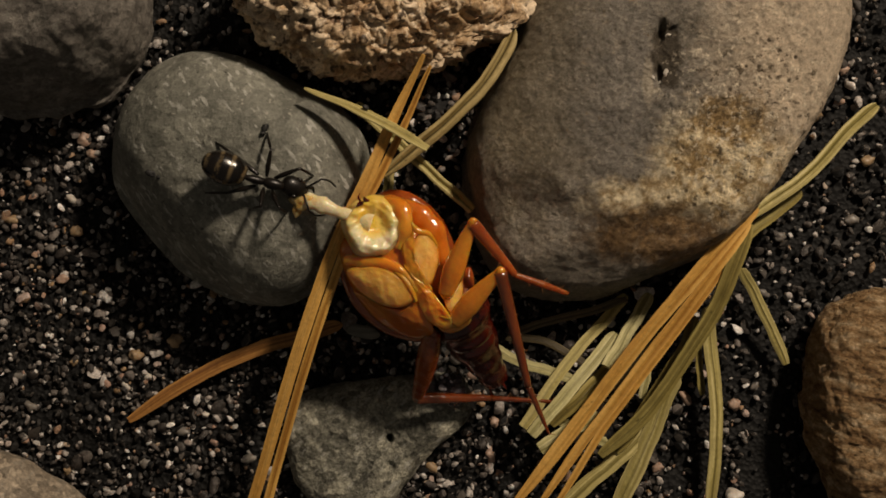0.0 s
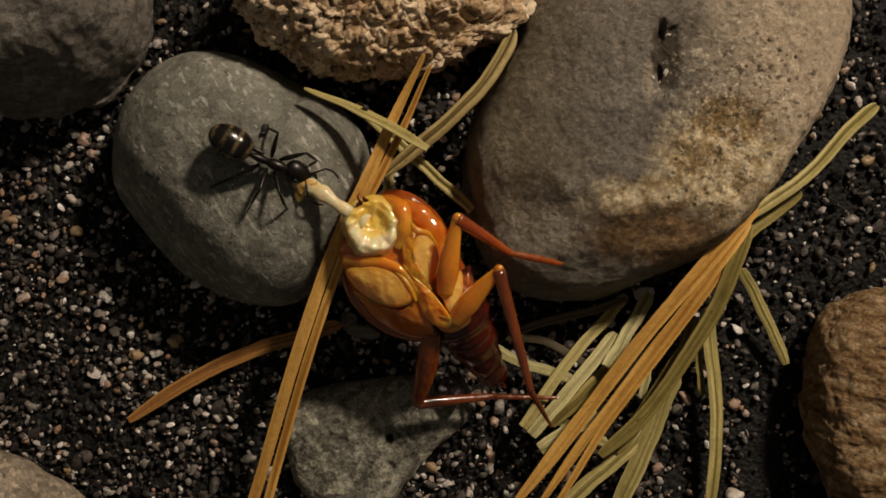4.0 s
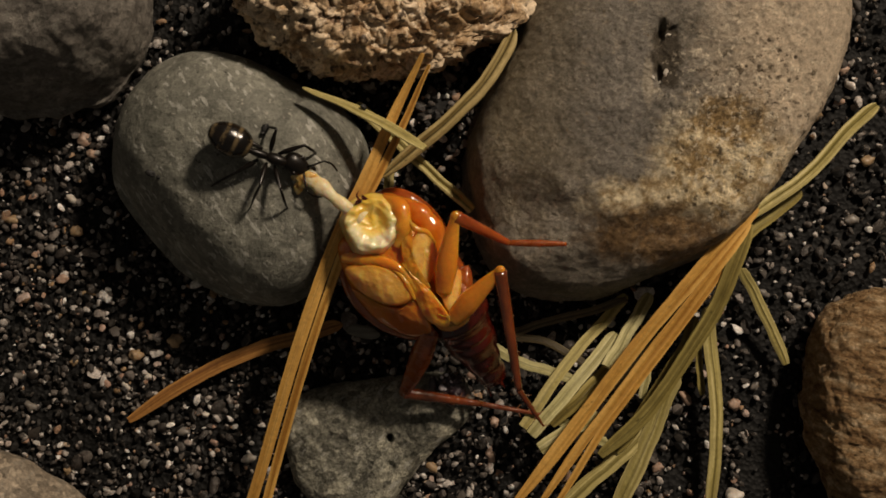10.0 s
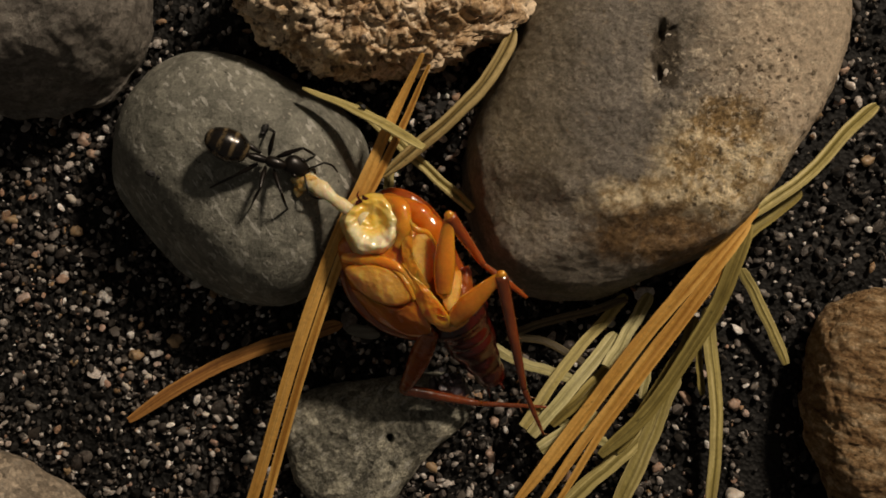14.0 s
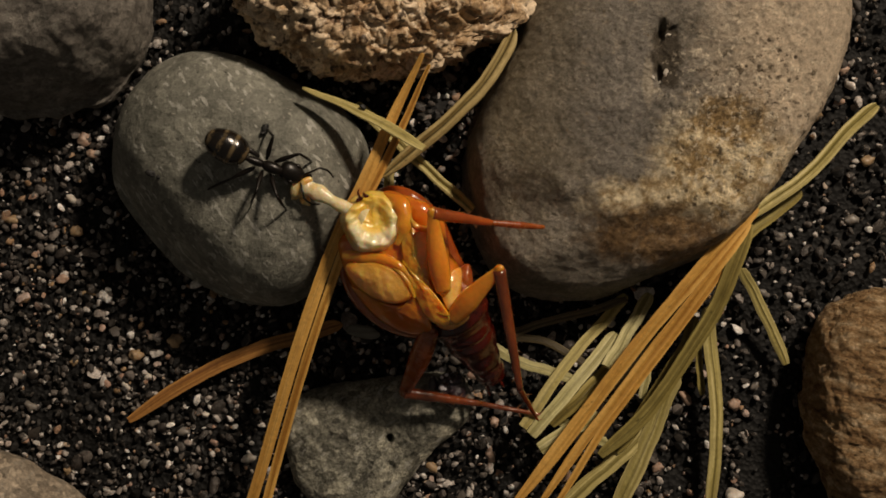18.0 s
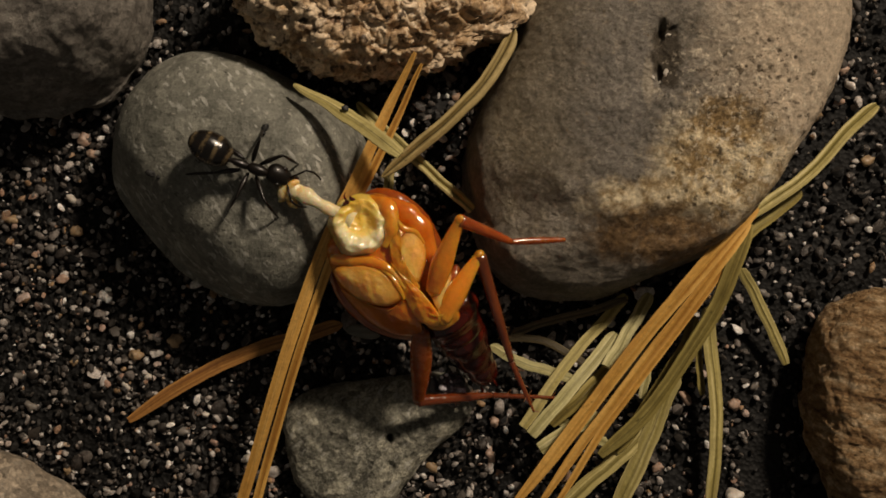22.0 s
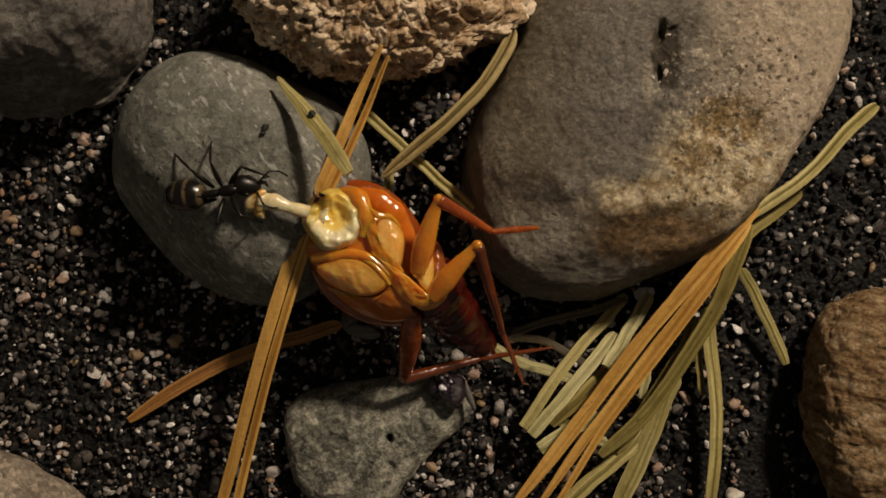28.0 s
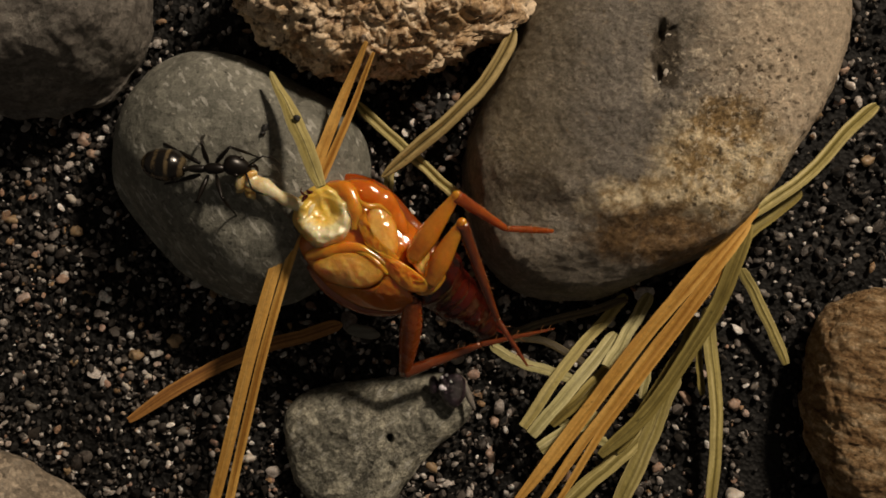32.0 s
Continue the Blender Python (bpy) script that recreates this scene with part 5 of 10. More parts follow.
    walk(LEGS[0][2], [(0, mm(4.18, 0.10, 1.56, 0.0, 13.5, -19.5)), (1, mm(3.87, 0.90, 0.89, 0.0, 0.0, -5.3)), (2, mm(4.15, 0.35, 1.01, 0.0, 0.0, -16.3)),
        (3, mm(4.07, 0.84, 1.24, 0.0, 21.1, -14.2)), (5.5, mm(4.02, 0.94, 0.88, 0.0, 17.8, -11.0)), (6, mm(4.37, 0.01, 1.47, 0.0, 17.8, -19.8)),
        (6.5, mm(3.96, 0.98, 0.86, 0.0, 17.8, -11.0)), (7, mm(4.51, 1.05, 0.99, 0.0, 26.7, -12.9)), (7.5, mm(4.62, 0.67, 0.87, 0.0, 17.2, -11.0)),
        (8, mm(4.64, 1.08, 0.67, 0.0, 0.0, -1.2)), (8.5, mm(3.84, 0.99, 0.87, 0.0, 17.9, -11.1)), (9, mm(4.40, 0.61, 0.97, 0.0, 19.4, -15.5)),
        (9.5, mm(4.76, 0.47, 0.90, 0.0, 17.1, -10.9)), (10, mm(4.04, 1.27, 0.72, 0.0, 0.0, -1.0)), (10.5, mm(3.90, 1.15, 0.72, 0.0, 16.3, -10.7)),
        (11, mm(4.70, 1.55, 0.49, 0.0, 29.0, -6.5)), (11.5, mm(4.01, 1.14, 0.74, 0.0, 16.6, -10.0)), (12, mm(3.99, 1.28, 0.94, 0.0, 7.8, -5.2)),
        (13, mm(3.71, 1.57, 0.49, 0.0, 14.4, -13.6)), (14, mm(3.05, 0.46, 0.63, 0.0, 14.1, -36.6)), (16.5, mm(3.71, 0.94, 0.73, 0.0, 0.0, -16.0)),
        (17, mm(3.37, 1.31, 0.60, 0.0, 19.3, -17.6)), (18, mm(3.35, 2.0, 0.58, 0.0, 19.6, -3.6)), (19, mm(3.92, 1.61, 0.39, 0.0, 9.3, -3.5)),
        (20, mm(4.03, 1.53, 0.75, 0.0, 21.5, -3.0)), (21, mm(4.20, 1.55, 0.73, 0.0, 21.5, -4.1)), (22, mm(4.59, 1.22, 0.61, 0.0, 15.7, 1.1)),
        (23, mm(5.19, 0.77, 0.67, 0.0, 22.5, -2.1)), (24, mm(5.13, 0.77, 0.51, 0.0, 18.2, 0.4)), (25, mm(5.31, 0.59, 0.43, 0.0, 14.9, -1.5)),
        (25.5, mm(4.62, -1.09, 0.66, 0.0, 23.7, -55.9)), (27.5, mm(4.44, 0.64, 0.54, 0.0, 15.5, -18.0)), (28, mm(4.63, 0.36, 0.99, 0.0, 32.1, -5.8)),
        (29, mm(4.85, 0.37, 1.05, 0.0, 32.6, -11.7)), (30, mm(4.98, 0.30, 0.80, 0.0, 25.9, -10.0)), (31, mm(4.98, 0.28, 0.80, 0.0, 26.1, -10.1)),
        (32, mm(5.30, -0.60, 0.83, 0.0, 30.0, -19.6))])
    walk(LEGS[1][0], [(0, mm(1.84, -1.78, 0.70, 0.0, -24.4, 48.9)), (1, mm(1.84, -1.78, 0.70, 0.0, -22.8, 50.8)), (2, mm(1.84, -1.78, 0.70, 0.0, -22.6, 50.7)),
        (3, mm(1.84, -1.78, 0.70, 0.0, -23.4, 50.7)), (5.5, mm(1.84, -1.78, 0.70, 0.0, -23.9, 49.3)), (6, mm(1.84, -1.78, 0.70, 0.0, -24.3, 49.4)),
        (6.5, mm(1.84, -1.78, 0.70, 0.0, -23.2, 48.9)), (7, mm(1.84, -1.78, 0.70, 0.0, -23.3, 48.9)), (7.5, mm(1.84, -1.78, 0.70, 0.0, -22.3, 49.7)),
        (8, mm(1.84, -1.78, 0.70, 0.0, -20.7, 49.7)), (8.5, mm(1.84, -1.78, 0.70, 0.0, -24.2, 48.8)), (9, mm(1.84, -1.78, 0.70, 0.0, -24.5, 48.4)),
        (9.5, mm(1.84, -1.78, 0.70, 0.0, -24.4, 47.1)), (10, mm(1.84, -1.78, 0.70, 0.0, -23.3, 47.4)), (10.5, mm(1.84, -1.78, 0.70, 0.0, -22.2, 45.9)),
        (11, mm(1.84, -1.78, 0.70, 0.0, -20.4, 46.5)), (11.5, mm(1.84, -1.78, 0.70, 0.0, -22.2, 44.4)), (12, mm(1.84, -1.78, 0.70, 0.0, -24.1, 44.8)),
        (13, mm(1.84, -1.78, 0.70, 0.0, -23.5, 45.3)), (14, mm(1.84, -1.78, 0.70, 0.0, -26.6, 44.8)), (16.5, mm(1.84, -1.78, 0.70, 0.0, -20.4, 44.8)),
        (17, mm(1.84, -1.78, 0.70, 0.0, -21.9, 44.8)), (18, mm(1.84, -1.78, 0.70, 0.0, -24.8, 48.2)), (19, mm(1.84, -1.78, 0.70, 0.0, -23.5, 56.5)),
        (20, mm(1.84, -1.78, 0.70, 0.0, -15.2, 57.4)), (21, mm(1.84, -1.78, 0.70, 0.0, -12.7, 57.3)), (22, mm(1.84, -1.78, 0.70, 0.0, 0.0, 58.9)),
        (23, mm(1.84, -1.78, 0.70, 0.0, -11.7, 43.5)), (24, mm(1.84, -1.78, 0.70, 0.0, -11.7, 42.5)), (25, mm(1.84, -1.78, 0.70, 0.0, -20.7, 44.5)),
        (25.5, mm(1.84, -1.78, 0.70, 0.0, -26.1, 43.3)), (27.5, mm(1.84, -1.78, 0.70, 0.0, -24.4, 41.3)), (28, mm(1.84, -1.78, 0.70, 0.0, -20.4, 38.8)),
        (29, mm(1.84, -1.78, 0.70, 0.0, -21.9, 41.2)), (30, mm(1.84, -1.78, 0.70, 0.0, -21.7, 40.6)), (31, mm(1.84, -1.78, 0.70, 0.0, -23.8, 41.1)),
        (32, mm(1.84, -1.78, 0.70, 0.0, -25.4, 44.8))])
    walk(LEGS[1][1], [(0, mm(3.59, 0.22, 1.90, 0.0, 15.9, -75.6)), (1, mm(3.54, 0.30, 1.83, 0.0, 0.0, -75.3)), (2, mm(3.55, 0.30, 1.82, 0.0, 0.0, -75.1)),
        (3, mm(3.54, 0.29, 1.86, 0.0, 0.0, -75.4)), (5.5, mm(3.58, 0.24, 1.88, 0.0, 9.8, -74.8)), (6, mm(3.57, 0.24, 1.90, 0.0, 9.9, -74.9)),
        (6.5, mm(3.60, 0.24, 1.85, 0.0, 17.3, -74.6)), (7, mm(3.60, 0.24, 1.85, 0.0, 17.3, -74.3)), (7.5, mm(3.59, 0.28, 1.81, 0.0, 18.6, -73.7)),
        (8, mm(3.61, 0.30, 1.73, 0.0, 18.4, -73.3)), (8.5, mm(3.60, 0.22, 1.89, 0.0, 9.3, -80.1)), (9, mm(3.61, 0.20, 1.91, 0.0, 0.0, -80.6)),
        (9.5, mm(3.65, 0.16, 1.90, 0.0, 13.6, -80.5)), (10, mm(3.66, 0.19, 1.85, 0.0, 13.6, -80.4)), (10.5, mm(3.72, 0.16, 1.80, 0.0, 13.8, -81.1)),
        (11, mm(3.72, 0.20, 1.72, 0.0, 13.5, -80.7)), (11.5, mm(3.77, 0.11, 1.80, 0.0, 16.1, -78.1)), (12, mm(3.73, 0.09, 1.89, 0.0, 16.4, -78.3)),
        (13, mm(3.72, 0.12, 1.86, 0.0, 16.1, -77.5)), (14, mm(3.69, 0.06, 2.0, 0.0, 18.3, -77.3)), (16.5, mm(3.78, 0.15, 1.72, 0.0, 20.9, -75.1)),
        (17, mm(3.76, 0.13, 1.79, 0.0, 16.1, -78.3)), (18, mm(3.61, 0.19, 1.92, 0.0, 12.2, -79.0)), (19, mm(3.32, 0.45, 1.86, 0.0, 16.2, -77.2)),
        (20, mm(3.36, 0.59, 1.47, 0.0, 17.4, -77.5)), (21, mm(3.38, 0.61, 1.34, 0.0, 18.0, -76.3)), (22, mm(3.35, 0.72, 0.70, 0.0, 21.5, -73.8)),
        (23, mm(3.92, 0.18, 1.29, 0.0, 30.0, -80.2)), (24, mm(3.95, 0.15, 1.29, 0.0, 29.5, -79.5)), (25, mm(3.79, 0.13, 1.73, 0.0, 26.9, -76.5)),
        (25.5, mm(3.75, 0.01, 1.98, 0.0, 29.2, -86.0)), (27.5, mm(3.84, -0.03, 1.90, 0.0, 39.9, -83.0)), (28, mm(3.97, -0.07, 1.72, 0.0, 39.7, -83.3)),
        (29, mm(3.88, 0.0, 1.79, 0.0, 39.2, -81.5)), (30, mm(3.90, -0.02, 1.78, 0.0, 39.5, -82.0)), (31, mm(3.85, -0.03, 1.88, 0.0, 39.4, -81.5)),
        (32, mm(3.71, 0.07, 1.95, 0.0, 33.1, -86.0))])
    walk(LEGS[1][2], [(0, mm(4.75, -4.27, 0.58, 0.0, 16.6, -66.2)), (1, mm(4.77, -4.37, 1.83, 0.0, 44.8, -60.4)), (2, mm(4.79, -4.36, 1.82, 0.0, 42.8, -59.7)),
        (3, mm(4.76, -4.38, 1.86, 0.0, 39.9, -58.6)), (5.5, mm(4.83, -4.35, 1.06, 0.0, 35.8, -62.1)), (6, mm(4.81, -4.35, 1.07, 0.0, 35.8, -62.2)),
        (6.5, mm(4.83, -4.21, 0.42, 0.0, 23.9, -60.7)), (7, mm(4.85, -4.20, 0.42, 0.0, 23.9, -60.4)), (7.5, mm(4.87, -4.11, 0.26, 0.0, 0.0, -53.5)),
        (8, mm(4.92, -4.09, 0.20, 0.0, 0.0, -53.1)), (8.5, mm(4.41, -4.47, 1.12, 0.0, 28.4, -55.2)), (9, mm(4.40, -4.56, 1.91, 0.0, 34.7, -53.1)),
        (9.5, mm(4.42, -4.46, 0.77, 0.0, 31.5, -56.3)), (10, mm(4.44, -4.43, 0.72, 0.0, 31.4, -56.3)), (10.5, mm(4.44, -4.47, 0.65, 0.0, 30.6, -50.0)),
        (11, mm(4.48, -4.43, 0.59, 0.0, 30.5, -49.5)), (11.5, mm(4.73, -4.43, 0.46, 0.0, 35.7, -57.9)), (12, mm(4.67, -4.44, 0.53, 0.0, 35.8, -58.2)),
        (13, mm(4.73, -4.41, 0.53, 0.0, 25.0, -61.1)), (14, mm(4.70, -4.41, 0.49, 0.0, 23.0, -66.1)), (16.5, mm(4.94, -4.21, 0.0, 0.0, 29.7, -60.9)),
        (17, mm(4.70, -4.42, 0.45, 0.0, 33.6, -59.3)), (18, mm(4.51, -4.44, 0.90, 0.0, 43.2, -59.3)), (19, mm(4.34, -4.07, 0.52, 0.0, 30.5, -60.9)),
        (20, mm(4.36, -3.91, 0.02, 0.0, 20.9, -63.7)), (21, mm(4.47, -3.85, -0.15, 0.0, 20.5, -63.2)), (22, mm(4.60, -3.59, -1.07, 0.0, 0.0, -67.1)),
        (23, mm(4.63, -3.93, -1.12, 0.0, 0.0, -65.2)), (24, mm(4.72, -3.98, -1.08, 0.0, 0.0, -68.2)), (25, mm(4.79, -4.05, -0.46, 0.0, 0.0, -69.1)),
        (25.5, mm(4.04, -4.19, -0.37, 0.0, 29.6, -71.7)), (27.5, mm(4.29, -3.70, -1.19, 0.0, 31.0, -73.3)), (28, mm(4.41, -3.75, -1.37, 0.0, 0.0, -79.0)),
        (29, mm(4.43, -3.70, -1.26, 0.0, 0.0, -76.3)), (30, mm(4.42, -3.71, -1.29, 0.0, 0.0, -75.2)), (31, mm(4.41, -3.72, -1.18, 0.0, 0.0, -69.2)),
        (32, mm(4.0, -3.96, -0.69, 0.0, 0.0, -74.5))])
    walk(LEGS[2][0], [(0, mm(1.0, -2.28, -0.10, 0.0, 41.1, -103.1)), (1, mm(1.0, -2.28, -0.10, 0.0, 41.5, -102.0)), (2, mm(1.0, -2.28, -0.10, 0.0, 41.0, -103.8)),
        (3, mm(1.0, -2.28, -0.10, 0.0, 37.8, -102.1)), (5.5, mm(1.0, -2.28, -0.10, 0.0, 36.5, -101.2)), (6, mm(1.0, -2.28, -0.10, 0.0, 36.4, -101.4)),
        (6.5, mm(1.0, -2.28, -0.10, 0.0, 35.0, -94.6)), (7, mm(1.0, -2.28, -0.10, 0.0, 34.8, -94.1)), (7.5, mm(1.0, -2.28, -0.10, 0.0, 32.2, -94.5)),
        (8, mm(1.0, -2.28, -0.10, 0.0, 32.4, -93.6)), (8.5, mm(1.0, -2.28, -0.10, 0.0, 39.5, -114.0)), (9, mm(1.0, -2.28, -0.10, 0.0, 38.8, -113.5)),
        (9.5, mm(1.0, -2.28, -0.10, 0.0, 40.7, -112.8)), (10, mm(1.0, -2.28, -0.10, 0.0, 41.4, -112.8)), (10.5, mm(1.0, -2.28, -0.10, 0.0, 42.9, -113.4)),
        (11, mm(1.0, -2.28, -0.10, 0.0, 43.5, -112.9)), (11.5, mm(1.0, -2.28, -0.10, 0.0, 37.8, -92.1)), (12, mm(1.0, -2.28, -0.10, 0.0, 37.6, -93.2)),
        (13, mm(1.0, -2.28, -0.10, 0.0, 38.0, -92.1)), (14, mm(1.0, -2.28, -0.10, 0.0, 43.9, -113.1)), (16.5, mm(1.0, -2.28, -0.10, 0.0, 41.3, -96.4)),
        (17, mm(1.0, -2.28, -0.10, 0.0, 39.2, -106.5)), (18, mm(1.0, -2.28, -0.10, 0.0, 40.3, -111.5)), (19, mm(1.0, -2.28, -0.10, 0.0, 32.0, -104.7)),
        (20, mm(1.0, -2.28, -0.10, 0.0, 32.0, -104.2)), (21, mm(1.0, -2.28, -0.10, 0.0, 31.9, -97.9)), (22, mm(1.0, -2.28, -0.10, 0.0, 38.5, -94.2)),
        (23, mm(1.0, -2.28, -0.10, 0.0, 32.8, -94.9)), (24, mm(1.0, -2.28, -0.10, 0.0, 38.0, -93.6)), (25, mm(1.0, -2.28, -0.10, 0.0, 46.0, -94.1)),
        (25.5, mm(1.0, -2.28, -0.10, 0.0, 41.8, -109.6)), (27.5, mm(1.0, -2.28, -0.10, 0.0, 43.0, -106.8)), (28, mm(1.0, -2.28, -0.10, 0.0, 43.0, -109.5)),
        (29, mm(1.0, -2.28, -0.10, 0.0, 41.2, -111.0)), (30, mm(1.0, -2.28, -0.10, 0.0, 40.9, -110.1)), (31, mm(1.0, -2.28, -0.10, 0.0, 40.6, -110.3)),
        (32, mm(1.0, -2.28, -0.10, 0.0, 37.2, -115.0))])
    walk(LEGS[2][1], [(0, mm(0.34, -5.11, -2.64, 0.0, 20.6, -2.6)), (1, mm(0.40, -5.10, -2.66, 0.0, 22.5, -3.0)), (2, mm(0.30, -5.11, -2.63, 0.0, 22.5, -4.2)),
        (3, mm(0.36, -5.26, -2.47, 0.0, 21.2, 0.2)), (5.5, mm(0.40, -5.32, -2.40, 0.0, 10.7, 3.8)), (6, mm(0.39, -5.32, -2.39, 0.0, 10.8, 3.7)),
        (6.5, mm(0.75, -5.43, -2.31, 0.0, 26.2, 9.0)), (7, mm(0.78, -5.44, -2.30, 0.0, 26.2, 9.3)), (7.5, mm(0.74, -5.53, -2.16, 0.0, 26.3, 9.9)),
        (8, mm(0.80, -5.53, -2.17, 0.0, 26.2, 10.3)), (8.5, mm(-0.21, -5.0, -2.56, 0.0, 16.9, -7.5)), (9, mm(-0.20, -5.04, -2.52, 0.0, 17.0, -7.4)),
        (9.5, mm(-0.13, -4.98, -2.62, 0.0, 15.2, -10.3)), (10, mm(-0.12, -4.95, -2.66, 0.0, 15.1, -10.2)), (10.5, mm(-0.12, -4.87, -2.73, 0.0, 11.9, -13.9)),
        (11, mm(-0.09, -4.86, -2.76, 0.0, 11.8, -13.4)), (11.5, mm(0.89, -5.33, -2.46, 0.0, 17.5, 2.7)), (12, mm(0.83, -5.33, -2.46, 0.0, 17.5, 2.5)),
        (13, mm(0.89, -5.32, -2.47, 0.0, 16.9, 5.8)), (14, mm(-0.09, -4.83, -2.78, 0.0, 13.3, -11.6)), (16.5, mm(0.68, -5.16, -2.65, 0.0, 17.1, 3.0)),
        (17, mm(0.15, -5.15, -2.54, 0.0, 17.9, -1.8)), (18, mm(-0.08, -5.02, -2.60, 0.0, 15.3, -9.6)), (19, mm(0.17, -5.44, -2.15, 0.0, 0.0, -0.6)),
        (20, mm(0.20, -5.45, -2.15, 0.0, 0.0, 0.6)), (21, mm(0.55, -5.53, -2.14, 0.0, 19.0, 0.8)), (22, mm(0.78, -5.29, -2.50, 0.0, 23.0, 0.3)),
        (23, mm(0.72, -5.51, -2.19, 0.0, 5.4, 15.7)), (24, mm(0.81, -5.31, -2.48, 0.0, 0.0, 16.7)), (25, mm(0.81, -4.95, -2.88, 0.0, 11.4, 7.7)),
        (25.5, mm(0.03, -4.99, -2.67, 0.0, 26.9, -5.4)), (27.5, mm(0.19, -4.98, -2.73, 0.0, 20.6, 0.6)), (28, mm(0.06, -4.94, -2.73, 0.0, 12.5, 2.5)),
        (29, mm(-0.04, -4.99, -2.64, 0.0, 6.5, -1.1)), (30, mm(0.0, -5.02, -2.63, 0.0, 5.5, 0.0)), (31, mm(-0.02, -5.03, -2.61, 0.0, 5.6, -0.2)),
        (32, mm(-0.30, -5.07, -2.43, 0.0, 0.0, 3.2))])
    walk(LEGS[2][2], [(0, mm(3.49, -5.26, -3.83, 0.0, 0.0, -3.1)), (1, mm(3.51, -5.27, -3.95, 0.0, 11.7, -2.9)), (2, mm(3.41, -5.34, -3.92, 0.0, 9.7, -8.8)),
        (3, mm(3.50, -5.25, -3.69, 0.0, 0.0, -1.4)), (5.5, mm(3.70, -5.10, -3.02, 0.0, 14.5, -3.3)), (6, mm(3.69, -5.11, -3.02, 0.0, 14.5, -3.4)),
        (6.5, mm(3.73, -4.96, -3.80, 0.0, 0.0, 4.4)), (7, mm(3.76, -4.96, -3.79, 0.0, 0.0, 4.7)), (7.5, mm(3.72, -5.02, -3.65, 0.0, 0.0, 4.6)),
        (8, mm(3.77, -4.99, -3.66, 0.0, 0.0, 5.0)), (8.5, mm(2.98, -5.42, -3.54, 0.0, 0.0, -13.3)), (9, mm(3.0, -5.45, -3.51, 0.0, 0.0, -13.1)),
        (9.5, mm(3.07, -5.56, -3.50, 0.0, 0.0, -10.1)), (10, mm(3.08, -5.52, -3.53, 0.0, 0.0, -10.1)), (10.5, mm(3.08, -5.66, -3.42, 0.0, 9.4, -12.4)),
        (11, mm(3.12, -5.62, -3.44, 0.0, 9.4, -11.9)), (11.5, mm(4.10, -5.18, -3.48, 0.0, 18.9, -0.7)), (12, mm(4.04, -5.19, -3.47, 0.0, 18.9, -1.0)),
        (13, mm(4.09, -5.0, -3.46, 0.0, 0.0, 1.9)), (14, mm(3.12, -5.49, -3.56, 0.0, 0.0, -2.4)), (16.5, mm(3.89, -4.99, -3.64, 0.0, 0.0, 3.1)),
        (17, mm(3.35, -5.25, -3.57, 0.0, 0.0, -6.1)), (18, mm(3.13, -5.56, -3.49, 0.0, 0.0, -9.8)), (19, mm(3.53, -5.48, -2.15, 0.0, 20.9, -7.8)),
        (20, mm(3.56, -5.41, -2.15, 0.0, 20.5, -9.1)), (21, mm(3.74, -5.48, -3.24, 0.0, 13.6, -3.7)), (22, mm(3.88, -5.28, -3.82, 0.0, 0.0, -3.2)),
        (23, mm(3.95, -4.60, -2.51, 0.0, 0.0, 9.0)), (24, mm(4.03, -4.35, -2.48, 0.0, 8.0, 10.9)), (25, mm(4.08, -4.51, -3.54, 0.0, 39.0, 0.2)),
        (25.5, mm(3.02, -5.27, -4.20, 0.0, 0.0, -0.2)), (27.5, mm(3.34, -4.95, -3.92, 0.0, 18.1, -5.0)), (28, mm(3.34, -4.79, -3.46, 0.0, 0.0, -2.0)),
        (29, mm(3.30, -5.05, -3.02, 0.0, 0.0, -4.2)), (30, mm(3.35, -5.02, -2.95, 0.0, 7.1, -5.4)), (31, mm(3.33, -5.04, -2.94, 0.0, 0.0, -5.0)),
        (32, mm(3.06, -4.88, -2.43, 0.0, 0.0, -5.0))])
